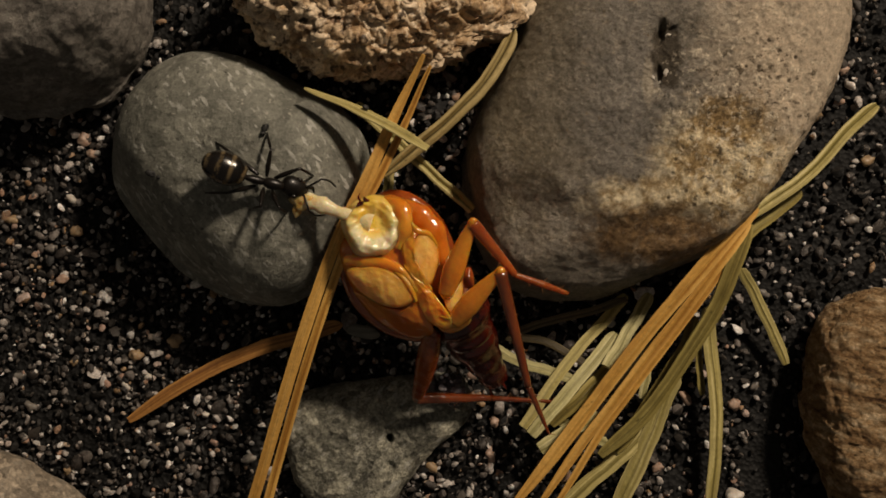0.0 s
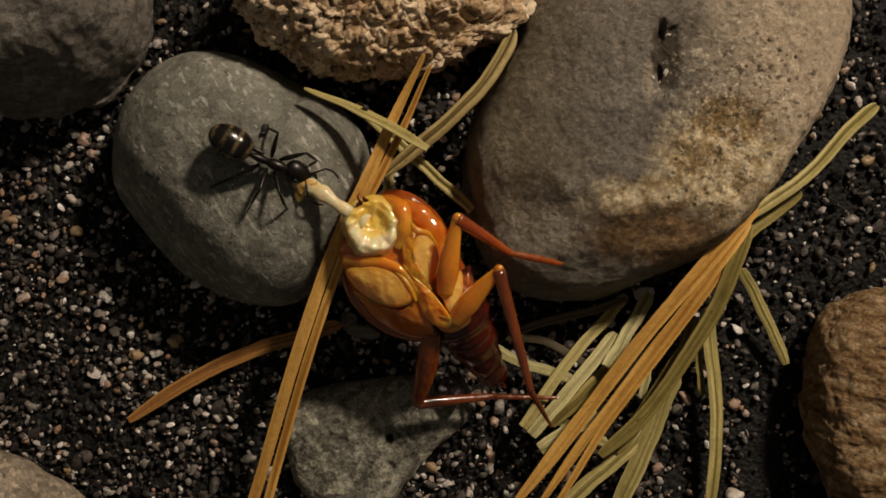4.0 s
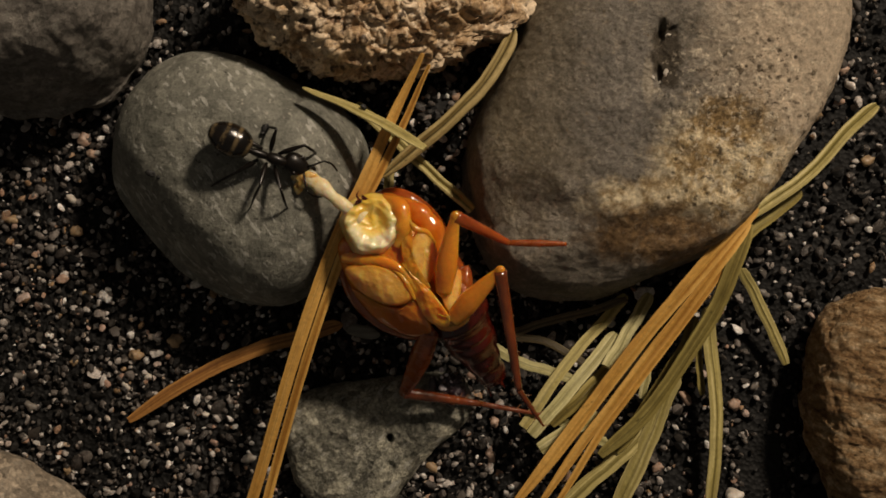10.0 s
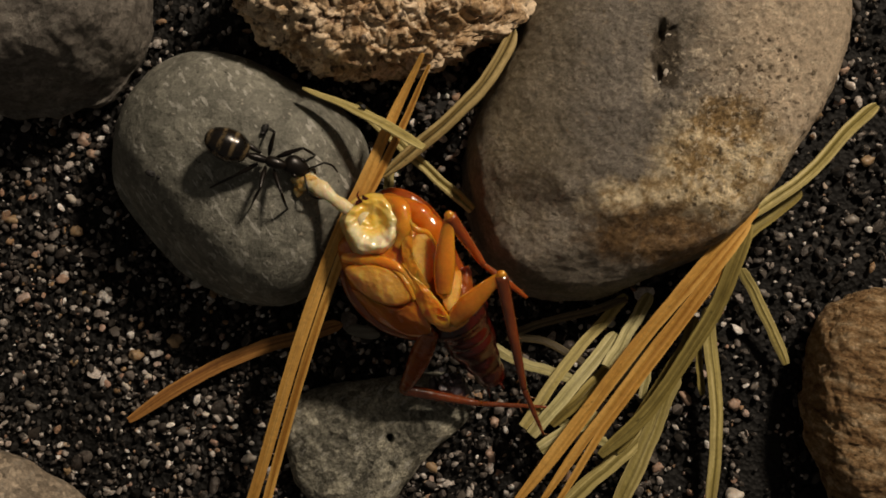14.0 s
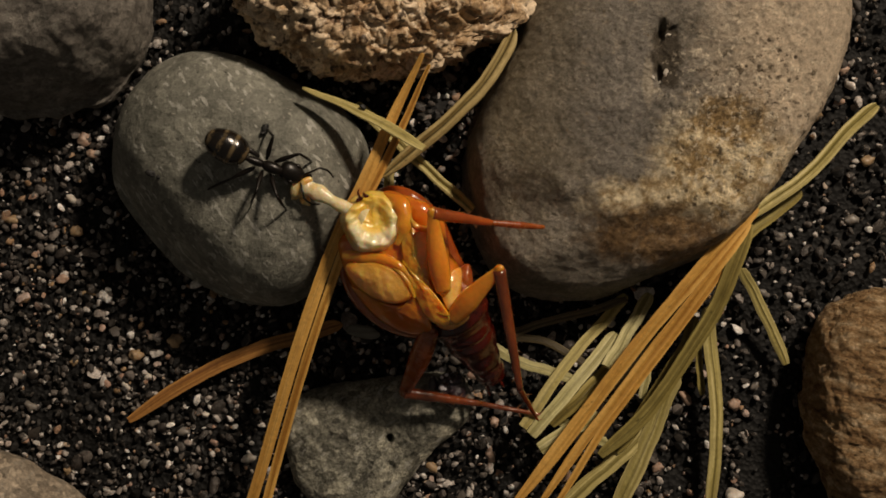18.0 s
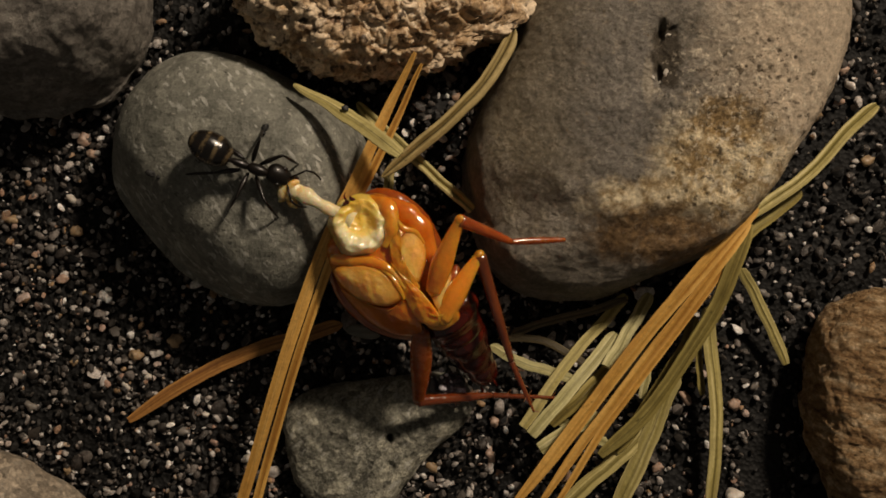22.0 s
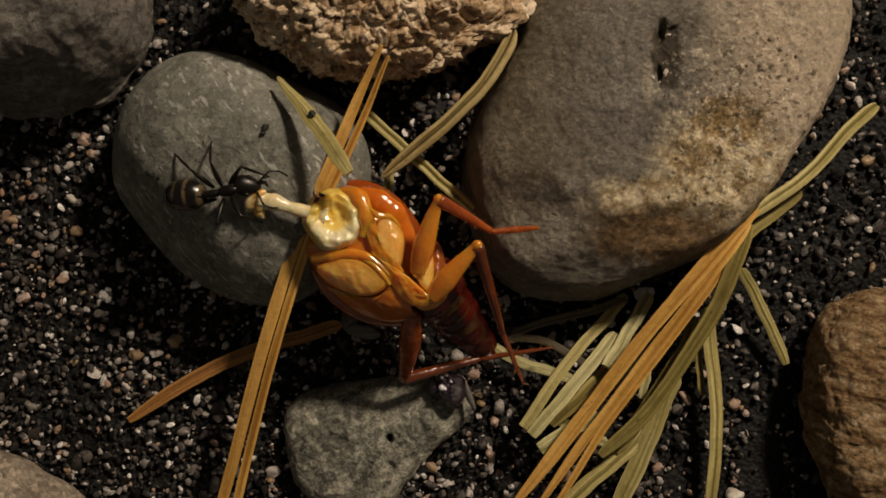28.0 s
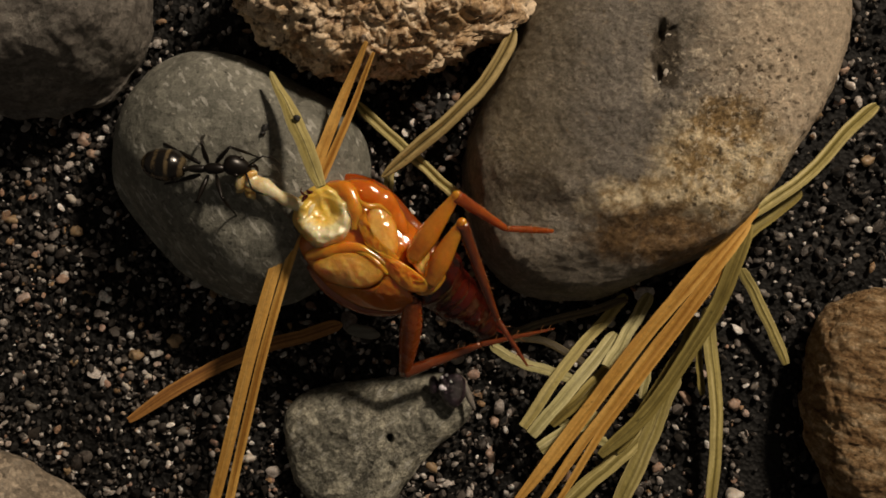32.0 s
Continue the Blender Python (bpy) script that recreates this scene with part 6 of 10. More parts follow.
    # the gut between mandibles and neck
    walk(cord, [(0, mm(-3.96, 3.02, 0.18, 0.0, -6.4, -19.6)), (0.5, mm(-4.0, 3.06, 0.20, 0.0, -5.8, -20.2)), (1, mm(-3.09, 4.21, -0.20, 0.0, -15.0, -55.3)),
        (1.5, mm(-3.39, 3.74, -0.02, 0.0, -11.6, -42.2)), (2, mm(-3.43, 3.60, 0.0, 0.0, -11.4, -38.9)), (2.5, mm(-3.44, 3.74, 0.0, 0.0, -10.9, -41.3)),
        (3, mm(-3.43, 3.87, 0.0, 0.0, -10.6, -43.8)), (3.5, mm(-3.66, 3.62, 0.11, 0.0, -8.0, -35.7)), (5.5, mm(-3.96, 3.62, 0.23, 0.0, -4.7, -31.8)),
        (6, mm(-3.90, 3.48, 0.20, 0.0, -5.6, -30.0)), (6.5, mm(-3.93, 3.55, 0.22, 0.0, -5.1, -31.0)), (7, mm(-4.05, 3.31, 0.24, 0.0, -4.6, -25.0)),
        (7.5, mm(-3.98, 3.60, 0.23, 0.0, -4.7, -31.3)), (8, mm(-3.93, 3.54, 0.21, 0.0, -5.4, -30.8)), (8.5, mm(-3.89, 3.58, 0.21, 0.0, -5.4, -32.0)),
        (9, mm(-3.87, 3.60, 0.20, 0.0, -5.6, -32.6)), (9.5, mm(-3.96, 3.61, 0.24, 0.0, -4.4, -31.7)), (10, mm(-3.83, 3.85, 0.20, 0.0, -5.4, -37.6)),
        (10.5, mm(-3.86, 3.74, 0.21, 0.0, -5.2, -35.3)), (11, mm(-3.89, 3.87, 0.21, 0.0, -5.1, -37.1)), (11.5, mm(-3.90, 3.82, 0.21, 0.0, -5.1, -36.2)),
        (12, mm(-3.91, 3.70, 0.21, 0.0, -5.2, -33.9)), (12.5, mm(-4.0, 3.74, 0.24, 0.0, -4.3, -33.6)), (13, mm(-3.93, 3.76, 0.22, 0.0, -4.8, -34.7)),
        (13.5, mm(-3.90, 3.76, 0.21, 0.0, -5.1, -35.2)), (14, mm(-3.86, 3.72, 0.20, 0.0, -5.5, -35.0)), (14.5, mm(-3.82, 3.83, 0.18, 0.0, -5.7, -37.3)),
        (16.5, mm(-3.90, 3.76, 0.21, 0.0, -5.1, -35.2)), (17, mm(-3.95, 3.63, 0.23, 0.0, -4.7, -32.3)), (17.5, mm(-4.07, 3.41, 0.26, 0.0, -4.0, -26.9)),
        (18, mm(-4.04, 3.38, 0.25, 0.0, -4.3, -26.6)), (18.5, mm(-4.10, 3.37, 0.27, 0.0, -3.8, -25.6)), (19, mm(-4.07, 3.51, 0.27, 0.0, -3.9, -28.7)),
        (19.5, mm(-4.07, 3.54, 0.28, 0.0, -3.6, -29.3)), (20, mm(-4.11, 3.46, 0.29, 0.0, -3.5, -27.4)), (20.5, mm(-4.09, 3.45, 0.29, 0.0, -3.5, -27.3)),
        (21, mm(-4.04, 3.52, 0.28, 0.0, -3.7, -29.2)), (21.5, mm(-4.03, 3.64, 0.38, 0.0, -1.5, -31.5)), (22, mm(-3.99, 3.48, 0.39, 0.0, -1.4, -28.9)),
        (22.5, mm(-4.07, 3.51, 0.40, 0.0, -1.0, -28.7)), (23, mm(-3.99, 3.49, 0.47, 0.0, 0.4, -29.3)), (23.5, mm(-4.0, 3.50, 0.47, 0.0, 0.4, -29.3)),
        (24, mm(-3.91, 3.59, 0.47, 0.0, 0.5, -32.0)), (24.5, mm(-3.84, 3.66, 0.49, 0.0, 0.8, -34.1)), (25, mm(-3.77, 3.74, 0.49, 0.0, 0.9, -36.5)),
        (25.5, mm(-3.63, 3.78, 0.51, 0.0, 1.4, -39.1)), (27.5, mm(-3.94, 3.71, 0.53, 0.0, 1.8, -33.8)), (28, mm(-4.07, 3.35, 0.51, 0.0, 1.3, -25.8)),
        (28.5, mm(-4.08, 3.23, 0.49, 0.0, 1.0, -23.0)), (29, mm(-3.97, 3.35, 0.50, 0.0, 1.2, -26.7)), (29.5, mm(-4.11, 3.32, 0.51, 0.0, 1.2, -24.7)),
        (30, mm(-4.05, 3.36, 0.51, 0.0, 1.3, -26.1)), (30.5, mm(-4.09, 3.49, 0.52, 0.0, 1.5, -28.1)), (31, mm(-4.11, 3.51, 0.52, 0.0, 1.5, -28.3)),
        (31.5, mm(-4.11, 3.57, 0.53, 0.0, 1.6, -29.4)), (32, mm(-3.71, 4.19, 0.55, 0.0, 1.9, -44.6))])
    walk(flap, [(0, mm(-3.96, 3.02, 0.18, 0.0, 9.4, -165.4)), (0.5, mm(-4.0, 3.06, 0.20, 0.0, 9.4, -165.3)), (1, mm(-3.09, 4.21, -0.20, 0.0, 9.3, -165.6)),
        (1.5, mm(-3.39, 3.74, -0.02, 0.0, 9.3, -165.4)), (2, mm(-3.43, 3.60, 0.0, 0.0, 9.3, -165.4)), (2.5, mm(-3.44, 3.74, 0.0, 0.0, 9.3, -165.6)),
        (3, mm(-3.43, 3.87, 0.0, 0.0, 9.3, -165.5)), (3.5, mm(-3.66, 3.62, 0.11, 0.0, 9.4, -165.6)), (5.5, mm(-3.96, 3.62, 0.23, 0.0, 9.4, -165.7)),
        (6, mm(-3.90, 3.48, 0.20, 0.0, 9.4, -165.7)), (6.5, mm(-3.93, 3.55, 0.22, 0.0, 9.4, -165.7)), (7, mm(-4.05, 3.31, 0.24, 0.0, 9.4, -165.3)),
        (7.5, mm(-3.98, 3.60, 0.23, 0.0, 9.4, -165.6)), (8, mm(-3.93, 3.54, 0.21, 0.0, 9.4, -165.2)), (8.5, mm(-3.89, 3.58, 0.21, 0.0, 9.4, -165.8)),
        (9, mm(-3.87, 3.60, 0.20, 0.0, 9.4, -165.7)), (9.5, mm(-3.96, 3.61, 0.24, 0.0, 9.4, -165.5)), (10, mm(-3.83, 3.85, 0.20, 0.0, 9.4, -165.5)),
        (10.5, mm(-3.86, 3.74, 0.21, 0.0, 9.4, -165.4)), (11, mm(-3.89, 3.87, 0.21, 0.0, 9.4, -165.0)), (11.5, mm(-3.90, 3.82, 0.21, 0.0, 9.4, -164.8)),
        (12, mm(-3.91, 3.70, 0.21, 0.0, 9.4, -165.1)), (12.5, mm(-4.0, 3.74, 0.24, 0.0, 9.4, -164.7)), (13, mm(-3.93, 3.76, 0.22, 0.0, 9.4, -164.8)),
        (13.5, mm(-3.90, 3.76, 0.21, 0.0, 9.4, -165.1)), (14, mm(-3.86, 3.72, 0.20, 0.0, 9.4, -165.0)), (14.5, mm(-3.82, 3.83, 0.18, 0.0, 9.4, -165.0)),
        (16.5, mm(-3.90, 3.76, 0.21, 0.0, 9.5, -116.6)), (17, mm(-3.95, 3.63, 0.23, 0.0, 9.5, -117.0)), (17.5, mm(-4.07, 3.41, 0.26, 0.0, 9.5, -117.1)),
        (18, mm(-4.04, 3.38, 0.25, 0.0, 9.5, -116.8)), (18.5, mm(-4.10, 3.37, 0.27, 0.0, 9.5, -116.9)), (19, mm(-4.07, 3.51, 0.27, 0.0, 9.5, -116.9)),
        (19.5, mm(-4.07, 3.54, 0.28, 0.0, 9.5, -117.0)), (20, mm(-4.11, 3.46, 0.29, 0.0, 9.5, -116.8)), (20.5, mm(-4.09, 3.45, 0.29, 0.0, 9.5, -116.5)),
        (21, mm(-4.04, 3.52, 0.28, 0.0, 9.5, -116.3)), (21.5, mm(-4.03, 3.64, 0.38, 0.0, 9.5, -117.9)), (22, mm(-3.99, 3.48, 0.39, 0.0, 9.5, -118.6)),
        (22.5, mm(-4.07, 3.51, 0.40, 0.0, 9.5, -119.7)), (23, mm(-3.99, 3.49, 0.47, 0.0, 9.5, -121.6)), (23.5, mm(-4.0, 3.50, 0.47, 0.0, 9.5, -121.5)),
        (24, mm(-3.91, 3.59, 0.47, 0.0, 9.5, -122.3)), (24.5, mm(-3.84, 3.66, 0.49, 0.0, 9.5, -123.1)), (25, mm(-3.77, 3.74, 0.49, 0.0, 9.6, -123.3)),
        (25.5, mm(-3.63, 3.78, 0.51, 0.0, 9.6, -129.2)), (27.5, mm(-3.94, 3.71, 0.53, 0.0, 9.6, -128.0)), (28, mm(-4.07, 3.35, 0.51, 0.0, 9.5, -128.5)),
        (28.5, mm(-4.08, 3.23, 0.49, 0.0, 9.5, -128.0)), (29, mm(-3.97, 3.35, 0.50, 0.0, 9.5, -128.2)), (29.5, mm(-4.11, 3.32, 0.51, 0.0, 9.5, -128.2)),
        (30, mm(-4.05, 3.36, 0.51, 0.0, 9.5, -128.1)), (30.5, mm(-4.09, 3.49, 0.52, 0.0, 9.5, -128.4)), (31, mm(-4.11, 3.51, 0.52, 0.0, 9.5, -128.2)),
        (31.5, mm(-4.11, 3.57, 0.53, 0.0, 9.5, -128.5)), (32, mm(-3.71, 4.19, 0.55, 0.0, 9.6, -134.9))])
    # the ant tugs, then backs away
    walk(ant, [(0, mm(-6.99, 2.62, 6.58, 0.0, 14.1, -13.7)), (0.5, mm(-7.03, 2.69, 6.59, 0.0, 13.6, -15.0)), (1, mm(-6.08, 4.10, 6.34, 0.0, 17.1, -28.0)),
        (1.5, mm(-6.38, 3.66, 6.48, 0.0, 15.9, -28.7)), (2, mm(-6.40, 3.51, 6.50, 0.0, 16.4, -28.4)), (2.5, mm(-6.42, 3.66, 6.49, 0.0, 15.5, -28.7)),
        (3, mm(-6.42, 3.80, 6.48, 0.0, 14.9, -28.7)), (3.5, mm(-6.68, 3.46, 6.55, 0.0, 14.4, -24.9)), (5.5, mm(-6.93, 3.32, 6.59, 0.0, 13.3, -20.1)),
        (6, mm(-6.90, 3.16, 6.59, 0.0, 13.9, -18.1)), (6.5, mm(-6.94, 3.25, 6.60, 0.0, 13.3, -19.4)), (7, mm(-7.08, 3.02, 6.61, 0.0, 12.5, -17.4)),
        (7.5, mm(-6.97, 3.32, 6.60, 0.0, 12.8, -19.4)), (8, mm(-6.93, 3.26, 6.59, 0.0, 13.4, -17.6)), (8.5, mm(-6.91, 3.30, 6.59, 0.0, 13.4, -20.0)),
        (9, mm(-6.90, 3.31, 6.59, 0.0, 13.7, -17.0)), (9.5, mm(-7.0, 3.45, 6.60, 0.0, 12.2, -21.0)), (10, mm(-6.86, 3.61, 6.58, 0.0, 13.3, -18.9)),
        (10.5, mm(-6.87, 3.56, 6.58, 0.0, 13.3, -20.1)), (11, mm(-6.90, 3.68, 6.58, 0.0, 12.8, -18.9)), (11.5, mm(-6.88, 3.64, 6.58, 0.0, 13.0, -19.1)),
        (12, mm(-6.89, 3.51, 6.59, 0.0, 13.2, -18.9)), (12.5, mm(-7.02, 3.56, 6.60, 0.0, 12.0, -17.8)), (13, mm(-6.95, 3.56, 6.59, 0.0, 12.6, -17.7)),
        (13.5, mm(-6.93, 3.50, 6.59, 0.0, 13.1, -16.2)), (14, mm(-6.91, 3.46, 6.59, 0.0, 13.3, -16.0)), (14.5, mm(-6.83, 3.64, 6.57, 0.0, 13.3, -20.2)),
        (16.5, mm(-6.84, 3.76, 6.56, 0.0, 11.6, -28.1)), (17, mm(-6.93, 3.56, 6.59, 0.0, 11.9, -26.3)), (17.5, mm(-6.99, 3.41, 6.60, 0.0, 12.0, -26.7)),
        (18, mm(-7.01, 3.30, 6.60, 0.0, 12.5, -20.5)), (18.5, mm(-7.08, 3.30, 6.61, 0.0, 11.8, -21.9)), (19, mm(-7.06, 3.45, 6.61, 0.0, 11.7, -21.0)),
        (19.5, mm(-7.08, 3.50, 6.61, 0.0, 11.3, -21.9)), (20, mm(-7.13, 3.43, 6.62, 0.0, 11.1, -21.6)), (20.5, mm(-7.11, 3.48, 6.61, 0.0, 11.0, -24.1)),
        (21, mm(-7.11, 3.44, 6.61, 0.0, 11.5, -18.7)), (21.5, mm(-7.43, 3.46, 6.64, 0.0, 8.7, -22.2)), (22, mm(-7.57, 3.21, 6.64, 0.0, 8.2, -20.2)),
        (22.5, mm(-7.67, 3.21, 6.65, 0.0, 7.4, -23.2)), (23, mm(-8.02, 3.22, 6.65, 0.0, 5.1, -26.2)), (23.5, mm(-8.05, 3.20, 6.64, 0.0, 4.9, -24.6)),
        (24, mm(-8.11, 3.17, 6.64, 0.0, 4.5, -21.0)), (24.5, mm(-8.16, 3.19, 6.64, 0.0, 4.2, -21.1)), (25, mm(-8.11, 3.20, 6.64, 0.0, 4.6, -18.0)),
        (25.5, mm(-8.22, 3.30, 6.64, 0.0, 4.1, -22.2)), (27.5, mm(-8.67, 2.70, 6.58, 0.0, -2.1, 6.0)), (28, mm(-8.71, 2.20, 6.48, 0.0, -9.7, 9.4)),
        (28.5, mm(-8.67, 2.15, 6.48, 0.0, -8.0, 5.0)), (29, mm(-8.70, 2.43, 6.54, 0.0, -2.2, -2.5)), (29.5, mm(-8.78, 2.34, 6.50, 0.0, -4.9, 0.4)),
        (30, mm(-8.79, 2.47, 6.53, 0.0, -2.7, -2.8)), (30.5, mm(-8.81, 2.47, 6.53, 0.0, -4.3, 2.3)), (31, mm(-8.89, 2.53, 6.52, 0.0, -4.2, 1.0)),
        (31.5, mm(-8.91, 2.57, 6.52, 0.0, -4.0, 0.8)), (32, mm(-9.26, 3.12, 6.54, 0.0, -3.7, 0.0))])
    walk(gaster, [(0, mm(-1.56, 0.16, -0.08, 1.5, -3.1, -5.9)), (0.5, mm(-1.57, 0.16, -0.08, 1.4, -3.0, -5.9)), (1, mm(-1.58, 0.16, -0.22, 1.7, -7.8, -5.8)),
        (1.5, mm(-1.60, 0.16, -0.18, 1.6, -6.3, -5.8)), (2, mm(-1.57, 0.16, -0.16, 1.7, -5.7, -5.8)), (2.5, mm(-1.60, 0.16, -0.17, 1.6, -6.1, -5.8)),
        (3, mm(-1.60, 0.16, -0.18, 1.5, -6.2, -5.8)), (3.5, mm(-1.60, 0.16, -0.14, 1.5, -4.8, -5.8)), (5.5, mm(-1.49, 0.16, -0.08, 1.5, -3.0, -6.2)),
        (6, mm(-1.53, 0.16, -0.09, 1.5, -3.2, -6.1)), (6.5, mm(-1.54, 0.16, -0.09, 1.4, -3.3, -6.0)), (7, mm(-1.58, 0.16, -0.09, 1.3, -3.1, -5.9)),
        (7.5, mm(-1.54, 0.16, -0.09, 1.4, -3.3, -6.1)), (8, mm(-1.56, 0.16, -0.10, 1.4, -3.5, -6.0)), (8.5, mm(-1.54, 0.16, -0.09, 1.4, -3.5, -6.0)),
        (9, mm(-1.55, 0.16, -0.10, 1.4, -3.6, -6.0)), (9.5, mm(-1.53, 0.16, -0.09, 1.3, -3.4, -6.1)), (10, mm(-1.51, 0.16, -0.10, 1.4, -3.7, -6.1)),
        (10.5, mm(-1.49, 0.16, -0.09, 1.5, -3.5, -6.3)), (11, mm(-1.51, 0.16, -0.10, 1.4, -3.7, -6.2)), (11.5, mm(-1.50, 0.16, -0.09, 1.4, -3.6, -6.2)),
        (12, mm(-1.51, 0.16, -0.09, 1.4, -3.6, -6.1)), (12.5, mm(-1.54, 0.16, -0.09, 1.3, -3.4, -6.1)), (13, mm(-1.54, 0.16, -0.10, 1.3, -3.6, -6.0)),
        (13.5, mm(-1.55, 0.16, -0.10, 1.4, -3.7, -6.0)), (14, mm(-1.56, 0.16, -0.10, 1.4, -3.8, -6.0)), (14.5, mm(-1.53, 0.16, -0.11, 1.4, -4.0, -6.1)),
        (16.5, mm(-1.52, 0.16, -0.11, 1.2, -4.1, -6.1)), (17, mm(-1.54, 0.16, -0.10, 1.3, -3.8, -6.1)), (17.5, mm(-1.48, 0.16, -0.08, 1.3, -3.0, -6.3)),
        (18, mm(-1.51, 0.16, -0.08, 1.4, -3.0, -6.2)), (18.5, mm(-1.52, 0.16, -0.08, 1.3, -2.9, -6.1)), (19, mm(-1.53, 0.16, -0.09, 1.2, -3.2, -6.1)),
        (19.5, mm(-1.52, 0.16, -0.08, 1.2, -3.1, -6.1)), (20, mm(-1.54, 0.16, -0.08, 1.2, -3.0, -6.1)), (20.5, mm(-1.53, 0.16, -0.08, 1.2, -3.1, -6.1)),
        (21, mm(-1.53, 0.16, -0.08, 1.2, -3.0, -6.1)), (21.5, mm(-1.51, 0.16, -0.05, 0.9, -2.1, -6.2)), (22, mm(-1.59, 0.17, -0.06, 0.8, -2.0, -5.9)),
        (22.5, mm(-1.62, 0.17, -0.06, 0.8, -2.0, -5.8)), (23, mm(-1.58, 0.17, -0.03, 0.5, -1.0, -6.0)), (23.5, mm(-1.61, 0.17, -0.03, 0.5, -1.1, -5.9)),
        (24, mm(-1.65, 0.17, -0.04, 0.5, -1.2, -5.8)), (24.5, mm(-1.59, 0.17, -0.02, 0.4, -0.8, -6.0)), (25, mm(-1.50, 0.17, -0.01, 0.5, -0.4, -6.3)),
        (25.5, mm(-1.45, 0.17, 0.0, 0.5, 0.0, -6.5)), (27.5, mm(-1.49, 0.17, -0.08, -0.2, -3.0, -6.4)), (28, mm(-1.47, 0.16, -0.23, -1.1, -8.9, -6.3)),
        (28.5, mm(-1.42, 0.16, -0.18, -1.0, -7.1, -6.6)), (29, mm(-1.49, 0.17, -0.06, -0.2, -2.4, -6.4)), (29.5, mm(-1.43, 0.17, -0.09, -0.6, -3.6, -6.6)),
        (30, mm(-1.48, 0.17, -0.05, -0.3, -1.9, -6.4)), (30.5, mm(-1.43, 0.17, -0.08, -0.5, -3.2, -6.6)), (31, mm(-1.49, 0.17, -0.07, -0.5, -2.7, -6.4)),
        (31.5, mm(-1.48, 0.17, -0.06, -0.5, -2.2, -6.4)), (32, mm(-1.63, 0.17, -0.05, -0.4, -1.7, -5.8))])
